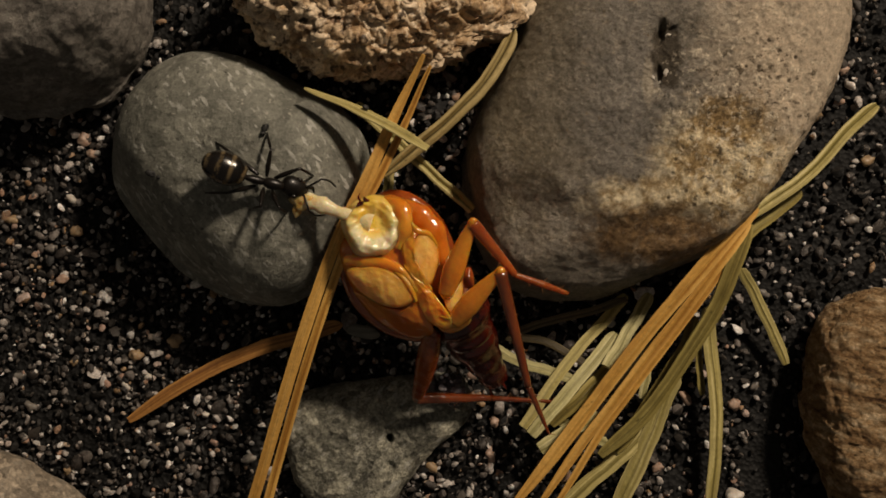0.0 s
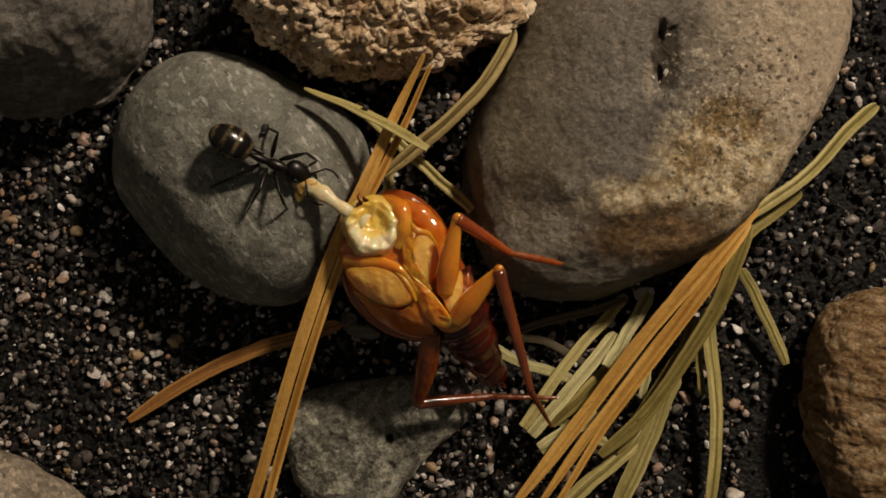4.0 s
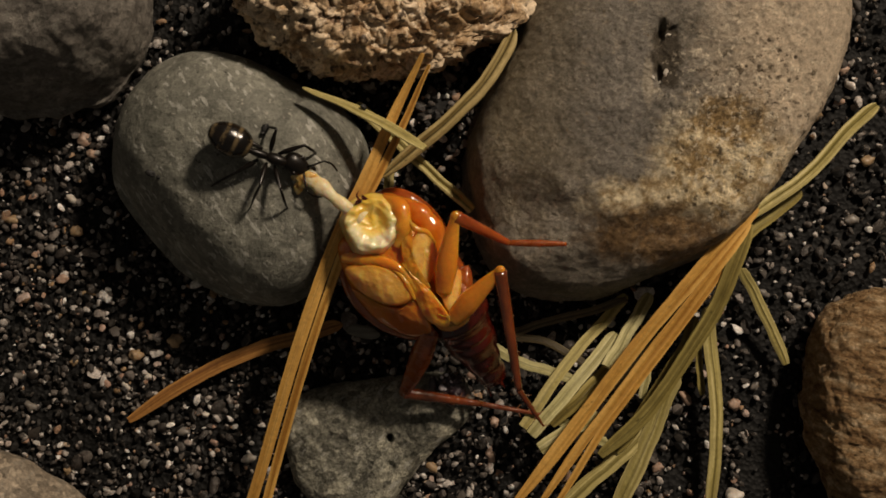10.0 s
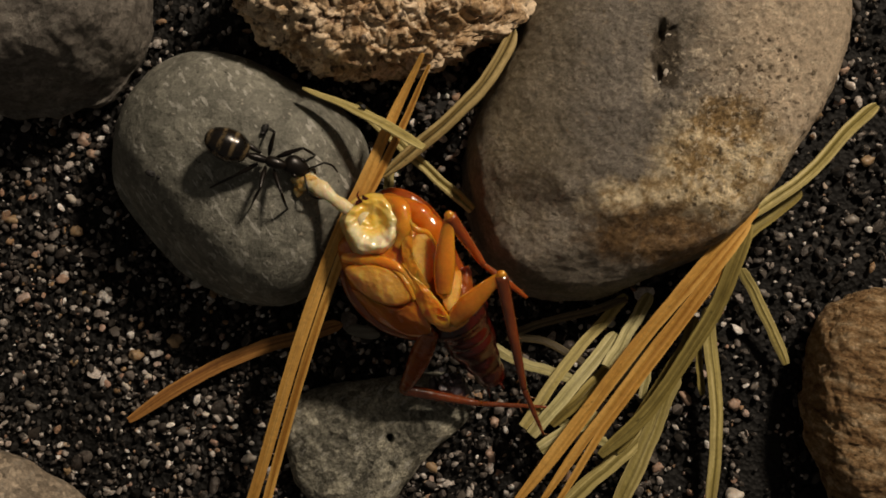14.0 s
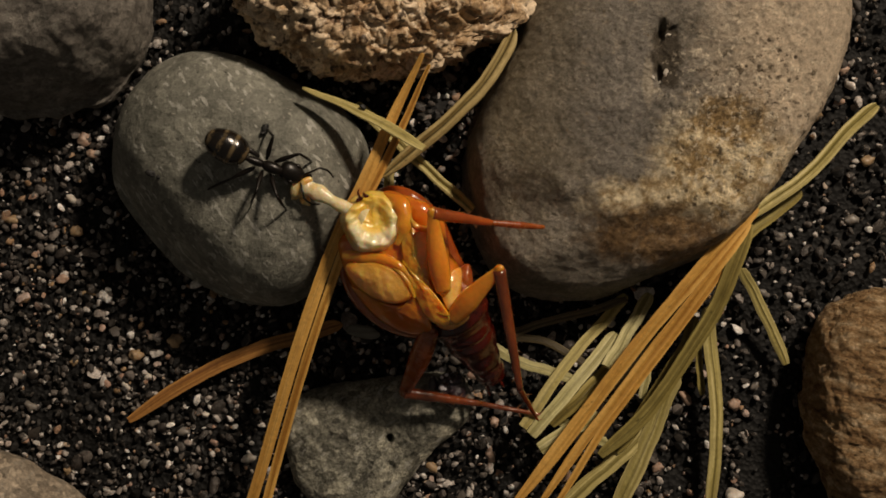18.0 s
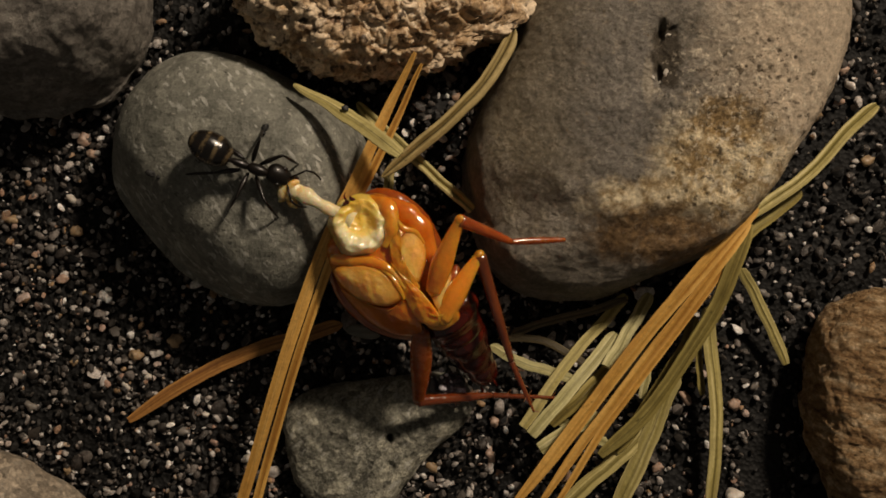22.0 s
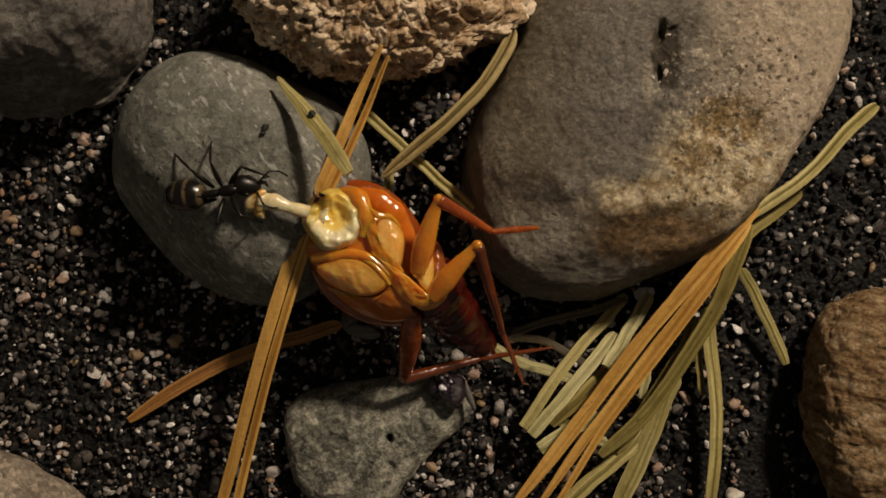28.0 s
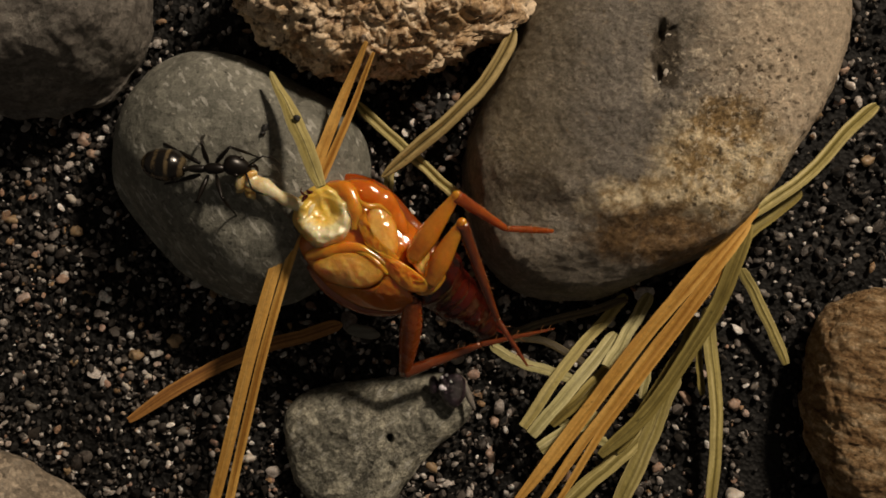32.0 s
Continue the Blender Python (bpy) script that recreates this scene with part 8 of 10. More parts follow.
    walk(ANT_LEGS[1][1], [(0, mm(-0.02, 1.27, 0.36, -21.4, 57.2, 108.3)), (0.5, mm(-0.02, 1.26, 0.39, -21.5, 59.4, 109.4)), (1, mm(-0.57, 0.96, 0.46, 25.4, 62.2, -115.7)),
        (1.5, mm(-0.36, 1.12, 0.44, 16.9, 68.7, -142.4)), (2, mm(-0.34, 1.15, 0.41, 11.8, 69.5, -154.9)), (2.5, mm(-0.33, 1.13, 0.45, 16.4, 69.3, -143.3)),
        (3, mm(-0.33, 1.11, 0.48, 19.6, 68.4, -133.8)), (3.5, mm(-0.16, 1.16, 0.51, 2.1, 74.1, -175.8)), (5.5, mm(-0.03, 1.15, 0.56, -18.4, 75.5, 142.5)),
        (6, mm(-0.04, 1.17, 0.52, -21.9, 72.0, 131.1)), (6.5, mm(-0.03, 1.16, 0.54, -20.5, 74.2, 136.1)), (7, mm(0.0, 1.19, 0.50, -23.7, 68.3, 115.3)),
        (7.5, mm(-0.01, 1.14, 0.57, -20.9, 75.7, 136.8)), (8, mm(-0.01, 1.15, 0.56, -22.6, 74.3, 132.2)), (8.5, mm(-0.04, 1.15, 0.55, -17.9, 75.0, 143.1)),
        (9, mm(-0.01, 1.14, 0.57, -22.0, 75.5, 135.7)), (9.5, mm(-0.01, 1.12, 0.59, -16.4, 78.3, 148.6)), (10, mm(-0.02, 1.10, 0.61, -3.1, 79.8, 174.6)),
        (10.5, mm(-0.03, 1.11, 0.60, -5.3, 79.0, 170.5)), (11, mm(0.0, 1.08, 0.64, 1.0, 80.8, -178.3)), (11.5, mm(-0.01, 1.09, 0.62, -1.0, 80.3, 178.2)),
        (12, mm(-0.02, 1.11, 0.60, -11.9, 79.0, 158.6)), (12.5, mm(0.03, 1.08, 0.64, -20.5, 81.2, 145.1)), (13, mm(0.01, 1.09, 0.63, -15.2, 80.6, 154.1)),
        (13.5, mm(0.02, 1.10, 0.62, -20.5, 79.6, 144.1)), (14, mm(0.01, 1.11, 0.61, -20.9, 78.9, 142.5)), (14.5, mm(-0.04, 1.10, 0.61, 2.8, 79.0, -175.1)),
        (16.5, mm(-0.10, 1.11, 0.59, 14.2, 75.5, -148.7)), (17, mm(-0.07, 1.12, 0.58, 0.2, 77.5, -179.6)), (17.5, mm(-0.07, 1.14, 0.55, -8.6, 76.1, 161.9)),
        (18, mm(-0.02, 1.14, 0.56, -20.8, 75.3, 135.7)), (18.5, mm(-0.01, 1.14, 0.56, -21.1, 75.2, 133.3)), (19, mm(0.01, 1.11, 0.60, -20.0, 78.6, 141.3)),
        (19.5, mm(0.01, 1.10, 0.61, -18.0, 79.5, 145.9)), (20, mm(0.02, 1.11, 0.61, -22.4, 78.3, 134.7)), (20.5, mm(0.0, 1.11, 0.60, -15.8, 78.7, 148.6)),
        (21, mm(0.03, 1.10, 0.62, -26.1, 78.6, 129.0)), (21.5, mm(0.08, 1.09, 0.64, -31.2, 78.0, 104.2)), (22, mm(0.09, 1.14, 0.58, -22.6, 70.3, 92.9)),
        (22.5, mm(0.09, 1.15, 0.57, -19.8, 69.5, 93.9)), (23, mm(0.13, 1.17, 0.54, -12.4, 65.4, 82.5)), (23.5, mm(0.15, 1.17, 0.53, -11.3, 64.2, 78.9)),
        (24, mm(0.18, 1.18, 0.52, -9.6, 62.3, 71.6)), (24.5, mm(0.19, 1.18, 0.51, -8.8, 61.9, 69.2)), (25, mm(0.21, 1.17, 0.53, -9.7, 62.5, 64.6)),
        (25.5, mm(0.20, 1.16, 0.54, -8.7, 63.4, 65.0)), (27.5, mm(0.04, 1.05, 0.68, 3.9, 60.7, 113.5)), (28, mm(0.04, 1.16, 0.54, 14.4, 47.2, 101.1)),
        (28.5, mm(-0.01, 1.18, 0.51, 11.2, 44.5, 107.4)), (29, mm(-0.04, 1.12, 0.59, 3.1, 52.4, 121.0)), (29.5, mm(-0.01, 1.12, 0.59, 7.3, 50.1, 113.0)),
        (30, mm(-0.02, 1.10, 0.62, 4.1, 53.7, 119.3)), (30.5, mm(0.02, 1.09, 0.63, 7.0, 54.3, 111.9)), (31, mm(0.03, 1.06, 0.66, 7.3, 55.9, 112.0)),
        (31.5, mm(0.04, 1.05, 0.68, 7.1, 56.9, 112.2)), (32, mm(0.07, 0.94, 0.77, 9.7, 68.9, 118.6))])
    walk(ANT_LEGS[2][0], [(0, mm(-0.22, 0.22, -0.14, -6.4, 21.2, 153.1)), (0.5, mm(-0.22, 0.22, -0.14, -5.9, 16.3, 153.9)), (1, mm(-0.22, 0.22, -0.14, 6.8, 18.7, -156.4)),
        (1.5, mm(-0.22, 0.22, -0.14, 4.2, 21.6, -164.6)), (2, mm(-0.22, 0.22, -0.14, 3.4, 22.5, -168.1)), (2.5, mm(-0.22, 0.22, -0.14, 4.0, 21.6, -164.9)),
        (3, mm(-0.22, 0.22, -0.14, 4.5, 20.7, -162.3)), (3.5, mm(-0.22, 0.22, -0.14, 0.7, 18.5, -177.2)), (5.5, mm(-0.22, 0.22, -0.14, -3.0, 4.4, 166.8)),
        (6, mm(-0.22, 0.22, -0.14, -3.9, 9.1, 163.6)), (6.5, mm(-0.22, 0.22, -0.14, -3.4, 5.0, 165.0)), (7, mm(-0.22, 0.22, -0.14, -4.9, 2.5, 157.2)),
        (7.5, mm(-0.22, 0.22, -0.14, -3.4, 2.0, 164.9)), (8, mm(-0.22, 0.22, -0.14, -3.8, 4.9, 163.3)), (8.5, mm(-0.22, 0.22, -0.14, -3.0, 5.8, 167.1)),
        (9, mm(-0.22, 0.22, -0.14, -3.8, 5.5, 164.0)), (9.5, mm(-0.22, 0.22, -0.14, -2.6, -0.9, 167.7)), (10, mm(-0.22, 0.22, -0.14, -2.1, 2.6, 171.0)),
        (10.5, mm(-0.22, 0.22, -0.14, -2.0, 3.5, 171.5)), (11, mm(-0.22, 0.22, -0.14, -2.0, 0.0, 171.2)), (11.5, mm(-0.22, 0.22, -0.14, -2.0, 1.3, 171.3)),
        (12, mm(-0.22, 0.22, -0.14, -2.6, 2.7, 168.8)), (12.5, mm(-0.22, 0.22, -0.14, -3.1, -4.0, 165.3)), (13, mm(-0.22, 0.22, -0.14, -2.9, -1.1, 166.8)),
        (13.5, mm(-0.22, 0.22, -0.14, -3.5, 0.6, 164.8)), (14, mm(-0.22, 0.22, -0.14, -3.6, 1.9, 164.6)), (14.5, mm(-0.22, 0.22, -0.14, -1.4, 3.8, 173.8)),
        (16.5, mm(-0.22, 0.22, -0.14, 0.9, 1.8, -175.8)), (17, mm(-0.22, 0.22, -0.14, -0.7, 0.9, 176.7)), (17.5, mm(-0.22, 0.22, -0.14, -1.3, 1.2, 173.6)),
        (18, mm(-0.22, 0.22, -0.14, -3.3, 0.8, 165.0)), (18.5, mm(-0.22, 0.22, -0.14, -3.2, -2.0, 164.7)), (19, mm(-0.22, 0.22, -0.14, -2.9, -3.7, 166.1)),
        (19.5, mm(-0.22, 0.22, -0.14, -2.6, -5.1, 167.3)), (20, mm(-0.22, 0.22, -0.14, -3.0, -6.0, 165.0)),
        (20.5, mm(-0.22, 0.22, -0.14, -2.5, -2.9, 167.2)), (21, mm(-0.22, 0.22, -0.14, -2.5, 14.9, 167.5)),
        (21.5, mm(-0.22, 0.22, -0.14, -1.6, 16.7, 169.7)), (22, mm(-0.22, 0.22, -0.14, -2.3, 20.7, 163.9)),
        (22.5, mm(-0.22, 0.22, -0.14, -1.8, 20.5, 166.3)), (23, mm(-0.22, 0.22, -0.14, -1.5, 12.0, 162.9)), (23.5, mm(-0.22, 0.22, -0.14, -1.7, 9.9, 160.0)),
        (24, mm(-0.22, 0.22, -0.14, -1.9, 6.9, 154.7)), (24.5, mm(-0.22, 0.22, -0.14, -1.9, 3.2, 153.4)), (25, mm(-0.22, 0.22, -0.14, -2.2, 4.7, 151.5)),
        (25.5, mm(-0.22, 0.22, -0.14, -1.8, -2.1, 153.6)), (27.5, mm(-0.22, 0.22, -0.14, 1.4, -13.9, 138.8)), (28, mm(-0.22, 0.22, -0.14, 7.3, -9.8, 131.7)),
        (28.5, mm(-0.22, 0.22, -0.14, 5.6, -2.2, 135.9)), (29, mm(-0.22, 0.22, -0.14, 1.3, -4.9, 144.4)), (29.5, mm(-0.22, 0.22, -0.14, 3.1, -8.1, 140.3)),
        (30, mm(-0.22, 0.22, -0.14, 1.6, -7.4, 144.4)), (30.5, mm(-0.22, 0.22, -0.14, 2.7, -8.0, 140.7)), (31, mm(-0.22, 0.22, -0.14, 2.7, -11.0, 141.5)),
        (31.5, mm(-0.22, 0.22, -0.14, 2.5, -10.9, 142.1)), (32, mm(-0.22, 0.22, -0.14, 1.9, 17.6, 151.5))])
    walk(ANT_LEGS[2][1], [(0, mm(-1.18, 0.71, -0.56, -5.9, 34.5, 156.9)), (0.5, mm(-1.21, 0.71, -0.46, -4.9, 38.1, 160.7)), (1, mm(-1.22, -0.22, -0.51, 9.2, 30.4, -148.3)),
        (1.5, mm(-1.25, -0.06, -0.56, 6.6, 33.5, -156.7)), (2, mm(-1.26, 0.0, -0.58, 5.8, 34.5, -160.3)), (2.5, mm(-1.25, -0.06, -0.56, 6.4, 33.5, -157.0)),
        (3, mm(-1.24, -0.11, -0.55, 6.8, 32.5, -154.3)), (3.5, mm(-1.31, 0.17, -0.50, 4.0, 38.3, -165.3)), (5.5, mm(-1.34, 0.48, -0.23, 2.7, 48.1, -170.2)),
        (6, mm(-1.31, 0.54, -0.32, 0.2, 45.6, -179.4)), (6.5, mm(-1.33, 0.52, -0.24, 1.8, 47.7, -173.6)), (7, mm(-1.28, 0.67, -0.19, -1.0, 48.4, 176.2)),
        (7.5, mm(-1.33, 0.52, -0.18, 2.6, 49.3, -170.6)), (8, mm(-1.32, 0.55, -0.24, 1.2, 48.0, -175.9)), (8.5, mm(-1.34, 0.48, -0.26, 2.4, 47.2, -171.4)),
        (9, mm(-1.32, 0.53, -0.25, 1.4, 47.8, -175.2)), (9.5, mm(-1.34, 0.46, -0.12, 4.5, 50.4, -163.3)), (10, mm(-1.35, 0.40, -0.19, 4.9, 48.6, -162.3)),
        (10.5, mm(-1.36, 0.39, -0.21, 4.8, 48.1, -162.6)), (11, mm(-1.36, 0.40, -0.14, 5.7, 49.5, -159.2)),
        (11.5, mm(-1.36, 0.39, -0.17, 5.4, 49.1, -160.5)), (12, mm(-1.35, 0.44, -0.19, 4.1, 48.9, -165.4)),
        (12.5, mm(-1.33, 0.51, -0.06, 4.6, 52.4, -162.9)), (13, mm(-1.34, 0.48, -0.12, 4.4, 50.9, -163.9)),
        (13.5, mm(-1.33, 0.52, -0.15, 3.2, 50.5, -168.7)), (14, mm(-1.33, 0.53, -0.18, 2.7, 49.9, -170.5)),
        (14.5, mm(-1.36, 0.34, -0.22, 5.4, 47.3, -160.2)), (16.5, mm(-1.37, 0.14, -0.18, 7.5, 44.3, -147.5)),
        (17, mm(-1.37, 0.29, -0.16, 6.4, 47.3, -154.1)), (17.5, mm(-1.36, 0.35, -0.16, 5.6, 48.1, -157.9)), (18, mm(-1.33, 0.52, -0.16, 2.9, 49.8, -169.3)),
        (18.5, mm(-1.33, 0.52, -0.10, 3.5, 51.0, -166.8)), (19, mm(-1.33, 0.50, -0.07, 4.6, 51.8, -162.4)),
        (19.5, mm(-1.34, 0.47, -0.04, 5.4, 52.2, -159.0)), (20, mm(-1.32, 0.52, -0.02, 4.8, 52.9, -161.4)),
        (20.5, mm(-1.34, 0.48, -0.08, 4.4, 50.9, -162.3)), (21, mm(-1.30, 0.46, -0.44, -0.1, 40.8, 179.7)), (21.5, mm(-1.30, 0.42, -0.47, 0.0, 37.8, 179.7)),
        (22, mm(-1.25, 0.52, -0.55, -1.7, 33.7, 169.1)), (22.5, mm(-1.27, 0.48, -0.54, -1.2, 33.4, 171.7)), (23, mm(-1.30, 0.55, -0.38, -0.7, 38.1, 173.7)),
        (23.5, mm(-1.28, 0.61, -0.34, -0.9, 39.2, 171.4)), (24, mm(-1.25, 0.71, -0.28, -1.3, 40.5, 166.0)),
        (24.5, mm(-1.25, 0.73, -0.20, -1.2, 43.0, 166.8)), (25, mm(-1.23, 0.77, -0.23, -1.7, 42.6, 163.3)),
        (25.5, mm(-1.25, 0.73, -0.10, -0.8, 47.5, 172.0)), (27.5, mm(-1.06, 0.95, 0.14, 1.5, 46.3, 150.2)), (28, mm(-0.97, 1.07, 0.06, 8.5, 28.6, 134.4)),
        (28.5, mm(-1.04, 1.02, -0.10, 6.1, 24.4, 138.8)), (29, mm(-1.15, 0.89, -0.04, 1.2, 37.5, 154.0)), (29.5, mm(-1.10, 0.95, 0.02, 3.4, 34.8, 148.0)),
        (30, mm(-1.15, 0.88, 0.01, 1.5, 39.2, 155.3)), (30.5, mm(-1.10, 0.94, 0.02, 2.9, 37.7, 149.2)), (31, mm(-1.10, 0.92, 0.08, 2.8, 40.5, 152.2)),
        (31.5, mm(-1.11, 0.91, 0.08, 2.5, 41.4, 153.5)), (32, mm(-1.18, 0.74, -0.49, 1.9, 31.0, 155.1))])
    walk(ANT_LEGS[3][0], [(0, mm(0.42, -0.24, -0.12, 17.0, -52.1, -60.3)), (0.5, mm(0.42, -0.24, -0.12, 15.7, -50.2, -58.9)), (1, mm(0.42, -0.24, -0.12, 16.8, -31.4, -64.7)),
        (1.5, mm(0.42, -0.24, -0.12, 16.7, -42.1, -61.1)), (2, mm(0.42, -0.24, -0.12, 18.0, -45.9, -61.4)),
        (2.5, mm(0.42, -0.24, -0.12, 16.1, -41.6, -60.5)), (3, mm(0.42, -0.24, -0.12, 14.9, -37.9, -60.1)),
        (3.5, mm(0.42, -0.24, -0.12, 15.0, -42.5, -59.1)), (5.5, mm(0.42, -0.24, -0.12, 13.5, -41.3, -57.8)),
        (6, mm(0.42, -0.24, -0.12, 15.0, -45.0, -59.2)), (6.5, mm(0.42, -0.24, -0.12, 13.7, -42.4, -58.0)), (7, mm(0.42, -0.24, -0.12, 13.1, -44.2, -56.8)),
        (7.5, mm(0.42, -0.24, -0.12, 12.9, -40.4, -57.4)), (8, mm(0.42, -0.24, -0.12, 13.9, -42.3, -58.9)),
        (8.5, mm(0.42, -0.24, -0.12, 13.8, -42.0, -58.2)), (9, mm(0.42, -0.24, -0.12, 14.2, -41.6, -59.6)),
        (9.5, mm(0.42, -0.24, -0.12, 11.7, -37.1, -56.2)), (10, mm(0.42, -0.24, -0.12, 12.9, -35.3, -59.2)),
        (10.5, mm(0.42, -0.24, -0.12, 12.9, -36.8, -58.5)), (11, mm(0.42, -0.24, -0.12, 12.1, -33.0, -58.8)),
        (11.5, mm(0.42, -0.24, -0.12, 12.5, -34.2, -58.8)), (12, mm(0.42, -0.24, -0.12, 13.0, -37.4, -58.7)),
        (12.5, mm(0.42, -0.24, -0.12, 11.4, -33.8, -57.5)), (13, mm(0.42, -0.24, -0.12, 12.2, -34.9, -58.5)),
        (13.5, mm(0.42, -0.24, -0.12, 12.9, -36.6, -59.5)), (14, mm(0.42, -0.24, -0.12, 13.3, -37.7, -59.8)),
        (14.5, mm(0.42, -0.24, -0.12, 12.8, -35.1, -58.9)), (16.5, mm(0.42, -0.24, -0.12, 10.3, -32.2, -54.2)),
        (17, mm(0.42, -0.24, -0.12, 10.9, -35.8, -54.2)), (17.5, mm(0.42, -0.24, -0.12, 11.2, -38.5, -53.5)),
        (18, mm(0.42, -0.24, -0.12, 12.4, -40.2, -56.3)), (18.5, mm(0.42, -0.24, -0.12, 11.3, -39.0, -54.4)),
        (19, mm(0.42, -0.24, -0.12, 10.9, -35.9, -55.1)), (19.5, mm(0.42, -0.24, -0.12, 10.3, -34.4, -54.2)),
        (20, mm(0.42, -0.24, -0.12, 10.1, -35.1, -53.6)), (20.5, mm(0.42, -0.24, -0.12, 10.2, -36.2, -54.3)),
        (21, mm(0.42, -0.24, -0.12, 11.0, -34.1, -57.9)), (21.5, mm(0.42, -0.24, -0.12, 7.2, -24.9, -51.3)), (22, mm(0.42, -0.24, -0.12, 6.8, -26.3, -51.2)),
        (22.5, mm(0.42, -0.24, -0.12, 6.0, -26.8, -48.7)), (23, mm(0.42, -0.24, -0.12, 3.5, -21.5, -40.8)),
        (23.5, mm(0.42, -0.24, -0.12, 3.5, -23.9, -42.9)), (24, mm(0.42, -0.24, -0.12, 3.5, -26.3, -46.0)),
        (24.5, mm(0.42, -0.24, -0.12, 3.4, -27.2, -46.3)), (25, mm(0.42, -0.24, -0.12, 4.1, -30.6, -50.7)),
        (25.5, mm(0.42, -0.24, -0.12, 3.3, -28.6, -47.3)), (27.5, mm(0.42, -0.24, -0.12, -2.1, -28.8, -61.5)),
        (28, mm(0.42, -0.24, -0.12, -10.9, -34.4, -61.1)), (28.5, mm(0.42, -0.24, -0.12, -9.3, -38.1, -59.1)),
        (29, mm(0.42, -0.24, -0.12, -2.4, -38.3, -56.8)), (29.5, mm(0.42, -0.24, -0.12, -5.5, -38.7, -57.7)),
        (30, mm(0.42, -0.24, -0.12, -3.0, -39.1, -57.2)), (30.5, mm(0.42, -0.24, -0.12, -4.9, -39.4, -60.5)),
        (31, mm(0.42, -0.24, -0.12, -4.8, -38.8, -59.9)), (31.5, mm(0.42, -0.24, -0.12, -4.6, -39.2, -60.3)),
        (32, mm(0.42, -0.24, -0.12, -4.0, -31.7, -67.2))])
